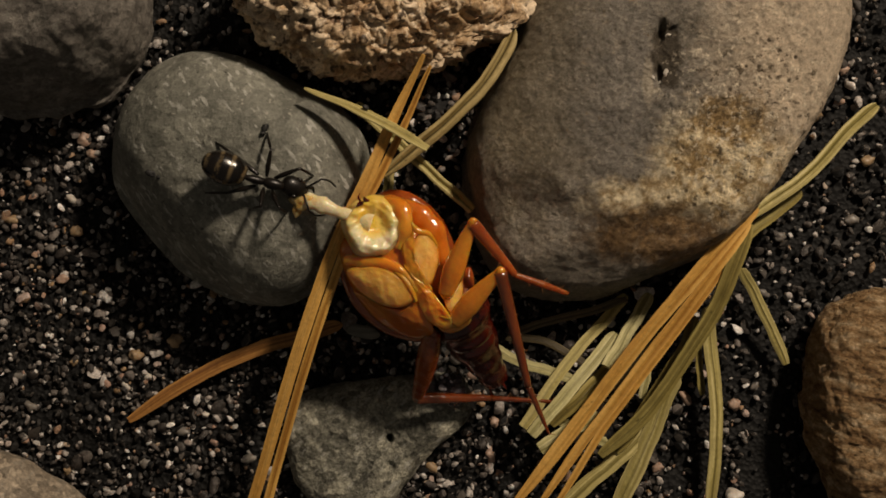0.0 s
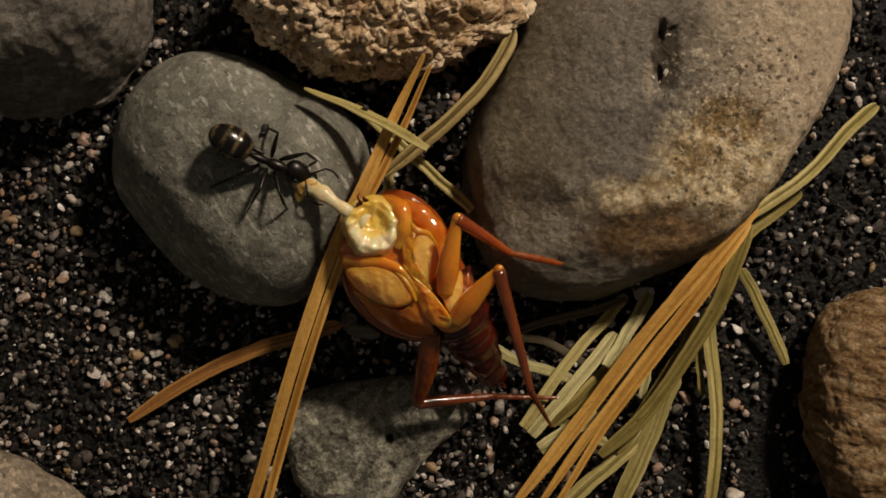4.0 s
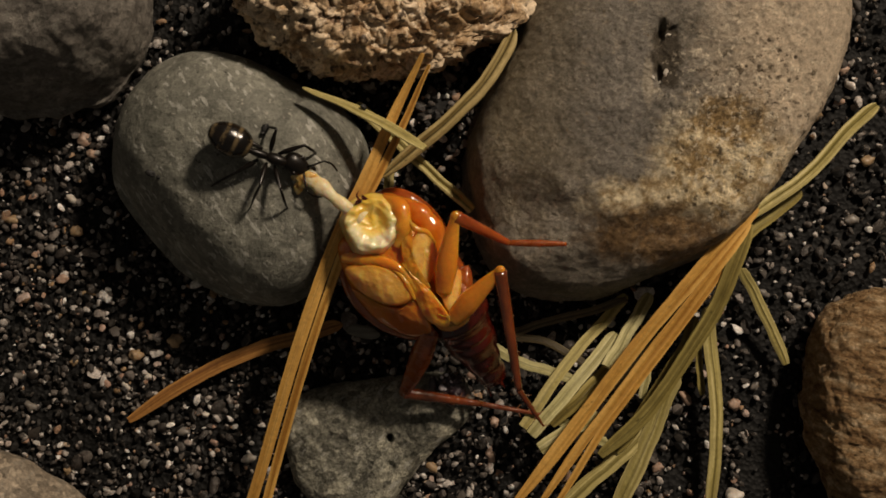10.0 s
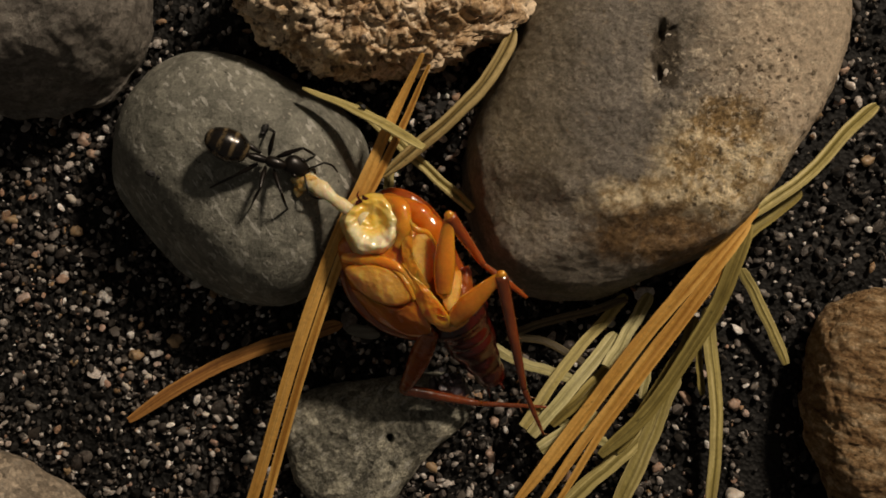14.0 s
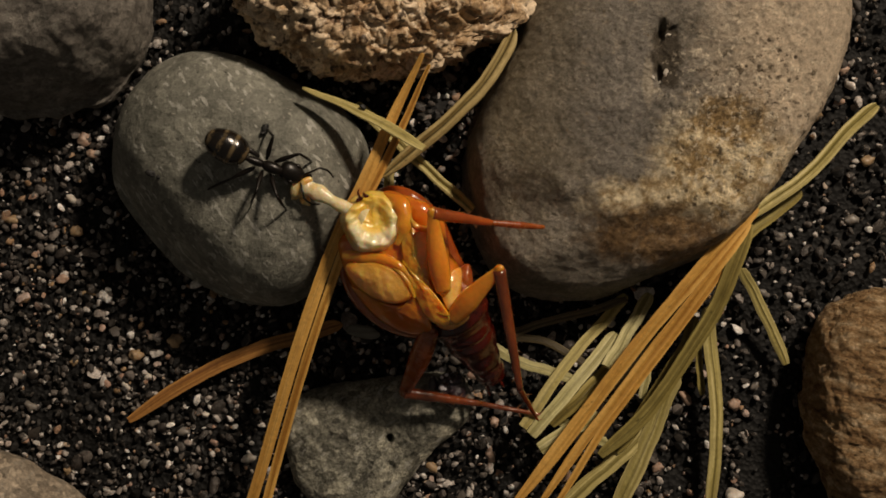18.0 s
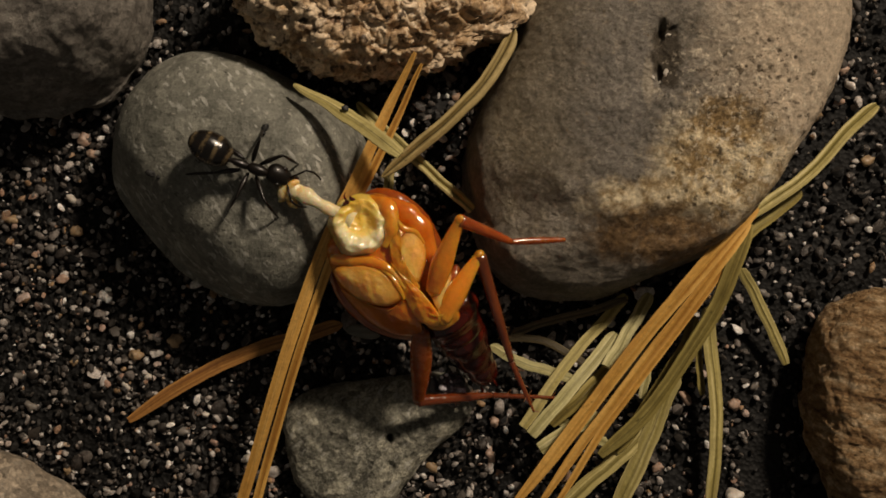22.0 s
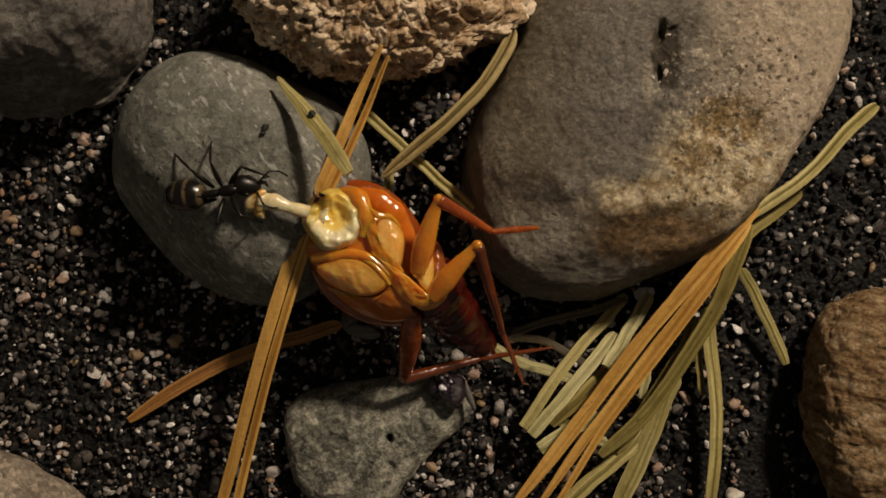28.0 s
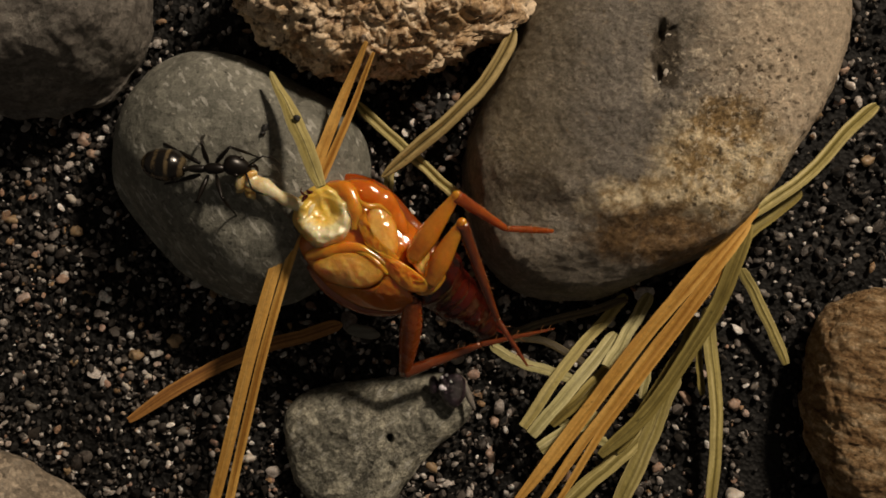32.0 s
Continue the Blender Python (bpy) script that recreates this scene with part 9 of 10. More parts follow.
    walk(ANT_LEGS[3][1], [(0, mm(0.77, -0.85, 0.79, 23.2, 68.6, -13.6)), (0.5, mm(0.80, -0.87, 0.76, 18.0, 66.8, -13.9)), (1, mm(0.84, -1.13, 0.48, 20.4, 34.6, -64.2)),
        (1.5, mm(0.83, -0.99, 0.65, 22.6, 48.4, -50.4)), (2, mm(0.80, -0.94, 0.71, 25.5, 52.0, -48.2)), (2.5, mm(0.84, -0.99, 0.64, 21.7, 48.5, -48.8)),
        (3, mm(0.87, -1.03, 0.59, 19.4, 45.1, -50.3)), (3.5, mm(0.86, -0.97, 0.66, 21.2, 53.5, -41.6)), (5.5, mm(0.88, -0.97, 0.64, 19.2, 56.1, -36.3)),
        (6, mm(0.84, -0.94, 0.69, 23.9, 59.9, -35.8)), (6.5, mm(0.87, -0.96, 0.66, 20.0, 57.6, -35.3)), (7, mm(0.87, -0.93, 0.68, 16.9, 61.2, -24.7)),
        (7.5, mm(0.89, -0.98, 0.63, 18.3, 56.0, -36.0)), (8, mm(0.86, -0.97, 0.65, 21.7, 57.9, -38.7)), (8.5, mm(0.87, -0.97, 0.65, 20.1, 56.7, -36.8)),
        (9, mm(0.86, -0.98, 0.64, 22.7, 57.1, -42.6)), (9.5, mm(0.93, -1.0, 0.57, 15.5, 52.9, -36.3)), (10, mm(0.90, -1.05, 0.54, 18.5, 50.0, -47.6)),
        (10.5, mm(0.90, -1.03, 0.57, 18.4, 51.1, -44.5)), (11, mm(0.92, -1.06, 0.51, 16.9, 48.1, -47.9)), (11.5, mm(0.91, -1.05, 0.53, 17.5, 49.1, -47.3)),
        (12, mm(0.89, -1.02, 0.58, 19.0, 52.3, -44.5)), (12.5, mm(0.93, -1.05, 0.52, 15.9, 50.6, -43.3)), (13, mm(0.91, -1.04, 0.54, 17.5, 51.0, -45.5)),
        (13.5, mm(0.89, -1.04, 0.57, 19.6, 52.8, -47.2)), (14, mm(0.88, -1.03, 0.58, 20.6, 53.7, -47.4)), (14.5, mm(0.91, -1.05, 0.54, 18.0, 49.2, -47.2)),
        (16.5, mm(0.99, -1.03, 0.49, 12.0, 45.8, -37.1)), (17, mm(0.97, -1.0, 0.55, 12.7, 50.3, -32.7)), (17.5, mm(0.96, -0.96, 0.60, 11.8, 52.9, -26.3)),
        (18, mm(0.91, -0.97, 0.62, 16.3, 55.9, -32.2)), (18.5, mm(0.94, -0.97, 0.60, 13.0, 55.2, -27.5)), (19, mm(0.95, -1.0, 0.55, 13.7, 52.5, -34.2)),
        (19.5, mm(0.98, -1.01, 0.53, 12.5, 51.1, -33.4)), (20, mm(0.98, -1.0, 0.54, 11.8, 52.3, -30.6)), (20.5, mm(0.96, -0.99, 0.56, 11.9, 52.1, -31.6)),
        (21, mm(0.93, -1.05, 0.52, 15.8, 52.0, -43.9)), (21.5, mm(1.07, -1.05, 0.36, 8.3, 46.9, -34.2)), (22, mm(1.07, -1.04, 0.39, 7.9, 50.2, -31.7)),
        (22.5, mm(1.10, -1.01, 0.40, 5.8, 50.3, -25.3)), (23, mm(1.23, -0.94, 0.30, 2.1, 46.8, -14.6)), (23.5, mm(1.19, -0.96, 0.35, 2.2, 48.7, -15.6)),
        (24, mm(1.14, -0.98, 0.39, 2.6, 50.8, -19.2)), (24.5, mm(1.13, -0.98, 0.41, 2.4, 51.1, -18.9)), (25, mm(1.05, -1.01, 0.47, 3.7, 53.2, -25.8)),
        (25.5, mm(1.10, -0.98, 0.43, 2.4, 50.8, -20.4)), (27.5, mm(0.90, -1.13, 0.43, -3.2, 60.3, -53.9)), (28, mm(0.88, -1.07, 0.53, -16.8, 74.0, -43.8)),
        (28.5, mm(0.88, -1.02, 0.59, -9.9, 75.3, -27.6)), (29, mm(0.91, -0.99, 0.59, -2.3, 67.6, -26.5)), (29.5, mm(0.90, -1.0, 0.60, -5.4, 70.4, -26.8)),
        (30, mm(0.90, -0.99, 0.61, -3.0, 67.6, -27.5)), (30.5, mm(0.86, -1.01, 0.61, -7.1, 69.9, -41.5)), (31, mm(0.87, -1.02, 0.60, -6.4, 68.5, -39.7)),
        (31.5, mm(0.86, -1.01, 0.61, -6.4, 68.4, -41.7)), (32, mm(0.80, -1.14, 0.48, -7.8, 64.5, -72.4))])
    walk(ANT_LEGS[4][0], [(0, mm(0.10, -0.24, -0.14, 22.1, -51.3, -92.9)), (0.5, mm(0.10, -0.24, -0.14, 21.6, -52.0, -91.9)), (1, mm(0.10, -0.24, -0.14, 17.2, -4.8, -92.1)),
        (1.5, mm(0.10, -0.24, -0.14, 18.2, -29.9, -90.1)), (2, mm(0.10, -0.24, -0.14, 19.6, -33.8, -90.9)),
        (2.5, mm(0.10, -0.24, -0.14, 17.9, -30.7, -89.7)), (3, mm(0.10, -0.24, -0.14, 16.7, -27.1, -88.9)),
        (3.5, mm(0.10, -0.24, -0.14, 18.1, -38.0, -89.8)), (5.5, mm(0.10, -0.24, -0.14, 17.8, -42.7, -89.9)),
        (6, mm(0.10, -0.24, -0.14, 19.3, -44.7, -91.4)), (6.5, mm(0.10, -0.24, -0.14, 18.1, -43.8, -90.3)), (7, mm(0.10, -0.24, -0.14, 18.8, -49.0, -90.4)),
        (7.5, mm(0.10, -0.24, -0.14, 17.3, -42.9, -89.8)), (8, mm(0.10, -0.24, -0.14, 18.1, -43.1, -91.1)),
        (8.5, mm(0.10, -0.24, -0.14, 18.0, -42.7, -90.2)), (9, mm(0.10, -0.24, -0.14, 18.1, -41.5, -91.5)),
        (9.5, mm(0.10, -0.24, -0.14, 15.9, -40.8, -88.4)), (10, mm(0.10, -0.24, -0.14, 16.1, -35.3, -90.1)),
        (10.5, mm(0.10, -0.24, -0.14, 16.4, -36.9, -89.7)), (11, mm(0.10, -0.24, -0.14, 15.3, -34.1, -89.5)),
        (11.5, mm(0.10, -0.24, -0.14, 15.7, -34.8, -89.7)), (12, mm(0.10, -0.24, -0.14, 16.6, -37.9, -90.1)),
        (12.5, mm(0.10, -0.24, -0.14, 15.1, -37.9, -89.1)), (13, mm(0.10, -0.24, -0.14, 15.7, -37.2, -89.9)),
        (13.5, mm(0.10, -0.24, -0.14, 16.4, -37.9, -91.0)), (14, mm(0.10, -0.24, -0.14, 16.8, -38.3, -91.4)),
        (14.5, mm(0.10, -0.24, -0.14, 16.0, -34.6, -89.7)), (16.5, mm(0.10, -0.24, -0.14, 13.6, -33.5, -84.9)),
        (17, mm(0.10, -0.24, -0.14, 14.9, -38.9, -86.3)), (17.5, mm(0.10, -0.24, -0.14, 16.0, -42.9, -86.6)),
        (18, mm(0.10, -0.24, -0.14, 17.1, -44.0, -89.1)), (18.5, mm(0.10, -0.24, -0.14, 16.4, -45.0, -88.0)),
        (19, mm(0.10, -0.24, -0.14, 15.3, -41.5, -87.8)), (19.5, mm(0.10, -0.24, -0.14, 14.6, -40.7, -87.0)),
        (20, mm(0.10, -0.24, -0.14, 14.8, -42.5, -87.0)), (20.5, mm(0.10, -0.24, -0.14, 13.9, -38.6, -87.8)),
        (21, mm(0.10, -0.24, -0.14, 13.3, -29.7, -93.5)), (21.5, mm(0.10, -0.24, -0.14, 9.5, -24.4, -90.6)), (22, mm(0.10, -0.24, -0.14, 8.6, -18.0, -95.1)),
        (22.5, mm(0.10, -0.24, -0.14, 7.8, -18.7, -92.8)), (23, mm(0.10, -0.24, -0.14, 5.5, -21.9, -87.1)),
        (23.5, mm(0.10, -0.24, -0.14, 5.2, -21.2, -88.7)), (24, mm(0.10, -0.24, -0.14, 4.8, -20.4, -91.3)),
        (24.5, mm(0.10, -0.24, -0.14, 4.5, -19.4, -91.3)), (25, mm(0.10, -0.24, -0.14, 4.8, -16.6, -94.8)),
        (25.5, mm(0.10, -0.24, -0.14, 4.2, -15.5, -91.0)), (27.5, mm(0.10, -0.24, -0.14, -2.1, -19.0, -99.6)),
        (28, mm(0.10, -0.24, -0.14, -10.2, -25.8, -106.1)), (28.5, mm(0.10, -0.24, -0.14, -8.4, -24.5, -105.0)),
        (29, mm(0.10, -0.24, -0.14, -2.3, -20.2, -96.2)), (29.5, mm(0.10, -0.24, -0.14, -5.2, -21.7, -98.2)),
        (30, mm(0.10, -0.24, -0.14, -2.9, -19.6, -94.8)), (30.5, mm(0.10, -0.24, -0.14, -4.4, -19.3, -98.6)),
        (31, mm(0.10, -0.24, -0.14, -4.4, -18.9, -96.3)), (31.5, mm(0.10, -0.24, -0.14, -4.2, -18.0, -95.8)),
        (32, mm(0.10, -0.24, -0.14, -3.5, -11.0, -110.2))])
    walk(ANT_LEGS[4][1], [(0, mm(0.06, -0.96, 0.76, 24.3, 77.9, -136.0)), (0.5, mm(0.08, -0.95, 0.77, 31.6, 77.3, -120.3)), (1, mm(0.06, -1.39, -0.04, 18.2, 21.3, -92.8)),
        (1.5, mm(0.10, -1.24, 0.43, 21.7, 44.3, -90.3)), (2, mm(0.09, -1.20, 0.50, 23.8, 48.9, -92.5)), (2.5, mm(0.11, -1.23, 0.45, 21.5, 44.9, -89.2)),
        (3, mm(0.12, -1.26, 0.38, 19.6, 40.9, -87.6)), (3.5, mm(0.10, -1.15, 0.57, 23.9, 54.3, -89.5)), (5.5, mm(0.10, -1.09, 0.64, 26.1, 61.1, -89.6)),
        (6, mm(0.08, -1.06, 0.67, 28.7, 65.4, -98.2)), (6.5, mm(0.10, -1.07, 0.66, 27.2, 63.0, -91.7)), (7, mm(0.10, -0.99, 0.73, 32.1, 70.0, -93.2)),
        (7.5, mm(0.10, -1.08, 0.64, 25.8, 61.6, -89.0)), (8, mm(0.08, -1.08, 0.65, 26.8, 63.3, -95.3)), (8.5, mm(0.10, -1.09, 0.64, 26.3, 61.5, -91.1)),
        (9, mm(0.08, -1.10, 0.62, 25.9, 61.9, -97.0)), (9.5, mm(0.12, -1.11, 0.61, 22.9, 58.0, -83.7)), (10, mm(0.10, -1.18, 0.52, 21.5, 53.3, -90.4)),
        (10.5, mm(0.11, -1.16, 0.55, 22.2, 54.5, -88.9)), (11, mm(0.11, -1.19, 0.50, 20.2, 51.6, -88.6)), (11.5, mm(0.11, -1.18, 0.52, 20.8, 52.5, -89.0)),
        (12, mm(0.10, -1.15, 0.57, 22.9, 56.3, -90.5)), (12.5, mm(0.11, -1.15, 0.57, 21.2, 56.0, -86.9)), (13, mm(0.10, -1.16, 0.55, 21.7, 55.6, -89.5)),
        (13.5, mm(0.08, -1.15, 0.57, 22.9, 57.5, -93.6)), (14, mm(0.08, -1.14, 0.57, 23.4, 58.2, -95.2)), (14.5, mm(0.11, -1.19, 0.51, 21.0, 51.9, -89.1)),
        (16.5, mm(0.18, -1.20, 0.49, 17.1, 46.9, -76.3)), (17, mm(0.16, -1.13, 0.58, 20.2, 53.6, -76.9)), (17.5, mm(0.15, -1.08, 0.64, 22.8, 57.7, -75.0)),
        (18, mm(0.11, -1.07, 0.66, 26.0, 62.0, -85.4)), (18.5, mm(0.13, -1.05, 0.67, 25.4, 62.2, -79.5)), (19, mm(0.13, -1.10, 0.62, 22.4, 58.4, -80.8)),
        (19.5, mm(0.15, -1.11, 0.61, 21.0, 57.0, -78.0)), (20, mm(0.14, -1.09, 0.64, 21.9, 59.1, -76.9)), (20.5, mm(0.13, -1.14, 0.58, 20.3, 57.1, -81.9)),
        (21, mm(0.04, -1.24, 0.43, 19.2, 57.0, -100.2)), (21.5, mm(0.09, -1.29, 0.34, 15.6, 57.0, -91.6)), (22, mm(0.0, -1.33, 0.22, 16.2, 63.2, -104.0)),
        (22.5, mm(0.05, -1.33, 0.23, 15.9, 64.3, -97.9)), (23, mm(0.15, -1.31, 0.29, 13.8, 67.9, -80.6)), (23.5, mm(0.13, -1.31, 0.28, 13.8, 69.3, -85.5)),
        (24, mm(0.07, -1.32, 0.26, 13.3, 71.0, -94.7)), (24.5, mm(0.07, -1.32, 0.24, 12.7, 71.3, -94.7)), (25, mm(0.01, -1.34, 0.19, 12.3, 70.2, -105.8)),
        (25.5, mm(0.08, -1.35, 0.17, 11.0, 68.8, -93.1)), (27.5, mm(-0.08, -1.31, 0.23, -7.6, 78.9, -142.0)),
        (28, mm(-0.19, -1.23, 0.36, 47.2, 76.9, 146.3)), (28.5, mm(-0.17, -1.25, 0.34, 38.4, 77.1, 135.9)), (29, mm(-0.02, -1.31, 0.26, 9.7, 85.2, 168.0)),
        (29.5, mm(-0.05, -1.30, 0.29, 44.4, 83.1, 146.8)), (30, mm(0.01, -1.32, 0.25, 1.4, 86.3, 179.5)), (30.5, mm(-0.06, -1.31, 0.24, 1.5, 83.4, 179.2)),
        (31, mm(-0.02, -1.32, 0.23, -47.3, 84.8, -162.1)), (31.5, mm(-0.01, -1.33, 0.22, -47.0, 84.7, -150.4)),
        (32, mm(-0.29, -1.30, 0.08, 1.2, 76.1, 176.7))])
    walk(ANT_LEGS[5][0], [(0, mm(-0.22, -0.22, -0.14, 6.7, 16.3, -151.2)), (0.5, mm(-0.22, -0.22, -0.14, 7.2, 13.6, -147.8)), (1, mm(-0.22, -0.22, -0.14, 15.0, 15.2, -119.2)),
        (1.5, mm(-0.22, -0.22, -0.14, 13.7, 19.3, -121.9)), (2, mm(-0.22, -0.22, -0.14, 13.8, 20.8, -124.0)),
        (2.5, mm(-0.22, -0.22, -0.14, 13.4, 19.3, -121.7)), (3, mm(-0.22, -0.22, -0.14, 13.1, 18.0, -120.1)),
        (3.5, mm(-0.22, -0.22, -0.14, 11.8, 22.7, -127.0)), (5.5, mm(-0.22, -0.22, -0.14, 10.1, 25.7, -133.0)),
        (6, mm(-0.22, -0.22, -0.14, 9.6, 27.3, -138.4)), (6.5, mm(-0.22, -0.22, -0.14, 9.8, 26.3, -135.0)), (7, mm(-0.22, -0.22, -0.14, 8.2, 12.9, -139.1)),
        (7.5, mm(-0.22, -0.22, -0.14, 9.7, 25.8, -133.6)), (8, mm(-0.22, -0.22, -0.14, 9.5, 26.6, -136.9)),
        (8.5, mm(-0.22, -0.22, -0.14, 10.1, 25.7, -133.6)), (9, mm(-0.22, -0.22, -0.14, 9.7, 26.4, -136.8)),
        (9.5, mm(-0.22, -0.22, -0.14, 9.8, 24.4, -129.4)), (10, mm(-0.22, -0.22, -0.14, 10.5, 23.4, -129.8)),
        (10.5, mm(-0.22, -0.22, -0.14, 10.6, 23.6, -129.3)), (11, mm(-0.22, -0.22, -0.14, 10.3, 22.8, -128.6)),
        (11.5, mm(-0.22, -0.22, -0.14, 10.4, 23.0, -129.0)), (12, mm(-0.22, -0.22, -0.14, 10.3, 24.3, -131.3)),
        (12.5, mm(-0.22, -0.22, -0.14, 9.5, 24.2, -130.8)), (13, mm(-0.22, -0.22, -0.14, 9.8, 24.2, -131.3)),
        (13.5, mm(-0.22, -0.22, -0.14, 9.7, 25.1, -134.1)), (14, mm(-0.22, -0.22, -0.14, 9.7, 25.4, -135.0)),
        (14.5, mm(-0.22, -0.22, -0.14, 10.7, 22.7, -128.2)), (16.5, mm(-0.22, -0.22, -0.14, 10.4, 19.2, -118.5)),
        (17, mm(-0.22, -0.22, -0.14, 10.3, 21.8, -122.6)), (17.5, mm(-0.22, -0.22, -0.14, 10.3, 23.3, -124.2)),
        (18, mm(-0.22, -0.22, -0.14, 9.6, 24.0, -132.3)), (18.5, mm(-0.22, -0.22, -0.14, 9.1, 16.6, -130.3)),
        (19, mm(-0.22, -0.22, -0.14, 9.5, 24.5, -129.0)), (19.5, mm(-0.22, -0.22, -0.14, 9.4, 23.9, -127.0)),
        (20, mm(-0.22, -0.22, -0.14, 8.9, 16.7, -128.0)), (20.5, mm(-0.22, -0.22, -0.14, 9.3, 23.9, -125.9)),
        (21, mm(-0.22, -0.22, -0.14, 7.8, 24.2, -139.2)), (21.5, mm(-0.22, -0.22, -0.14, 5.7, 22.3, -140.4)),
        (22, mm(-0.22, -0.22, -0.14, 3.8, 22.3, -153.2)), (22.5, mm(-0.22, -0.22, -0.14, 3.8, 21.9, -150.3)),
        (23, mm(-0.22, -0.22, -0.14, 3.0, 9.5, -144.9)), (23.5, mm(-0.22, -0.22, -0.14, 2.6, 13.0, -148.0)),
        (24, mm(-0.22, -0.22, -0.14, 2.1, 16.3, -153.4)), (24.5, mm(-0.22, -0.22, -0.14, 1.9, 19.1, -154.1)),
        (25, mm(-0.22, -0.22, -0.14, 1.8, 22.2, -158.3)), (25.5, mm(-0.22, -0.22, -0.14, 2.0, 22.1, -152.3)),
        (27.5, mm(-0.22, -0.22, -0.14, -0.7, 36.0, -164.0)), (28, mm(-0.22, -0.22, -0.14, -0.5, 28.5, -177.6)),
        (28.5, mm(-0.22, -0.22, -0.14, -0.9, 30.0, -174.7)), (29, mm(-0.22, -0.22, -0.14, -0.9, 36.8, -160.7)),
        (29.5, mm(-0.22, -0.22, -0.14, -1.6, 34.7, -165.8)), (30, mm(-0.22, -0.22, -0.14, -1.2, 37.2, -159.3)),
        (30.5, mm(-0.22, -0.22, -0.14, -1.5, 35.5, -164.6)), (31, mm(-0.22, -0.22, -0.14, -1.7, 36.3, -161.6)),
        (31.5, mm(-0.22, -0.22, -0.14, -1.8, 36.7, -160.4)), (32, mm(-0.22, -0.22, -0.14, -0.9, 27.6, -167.6))])
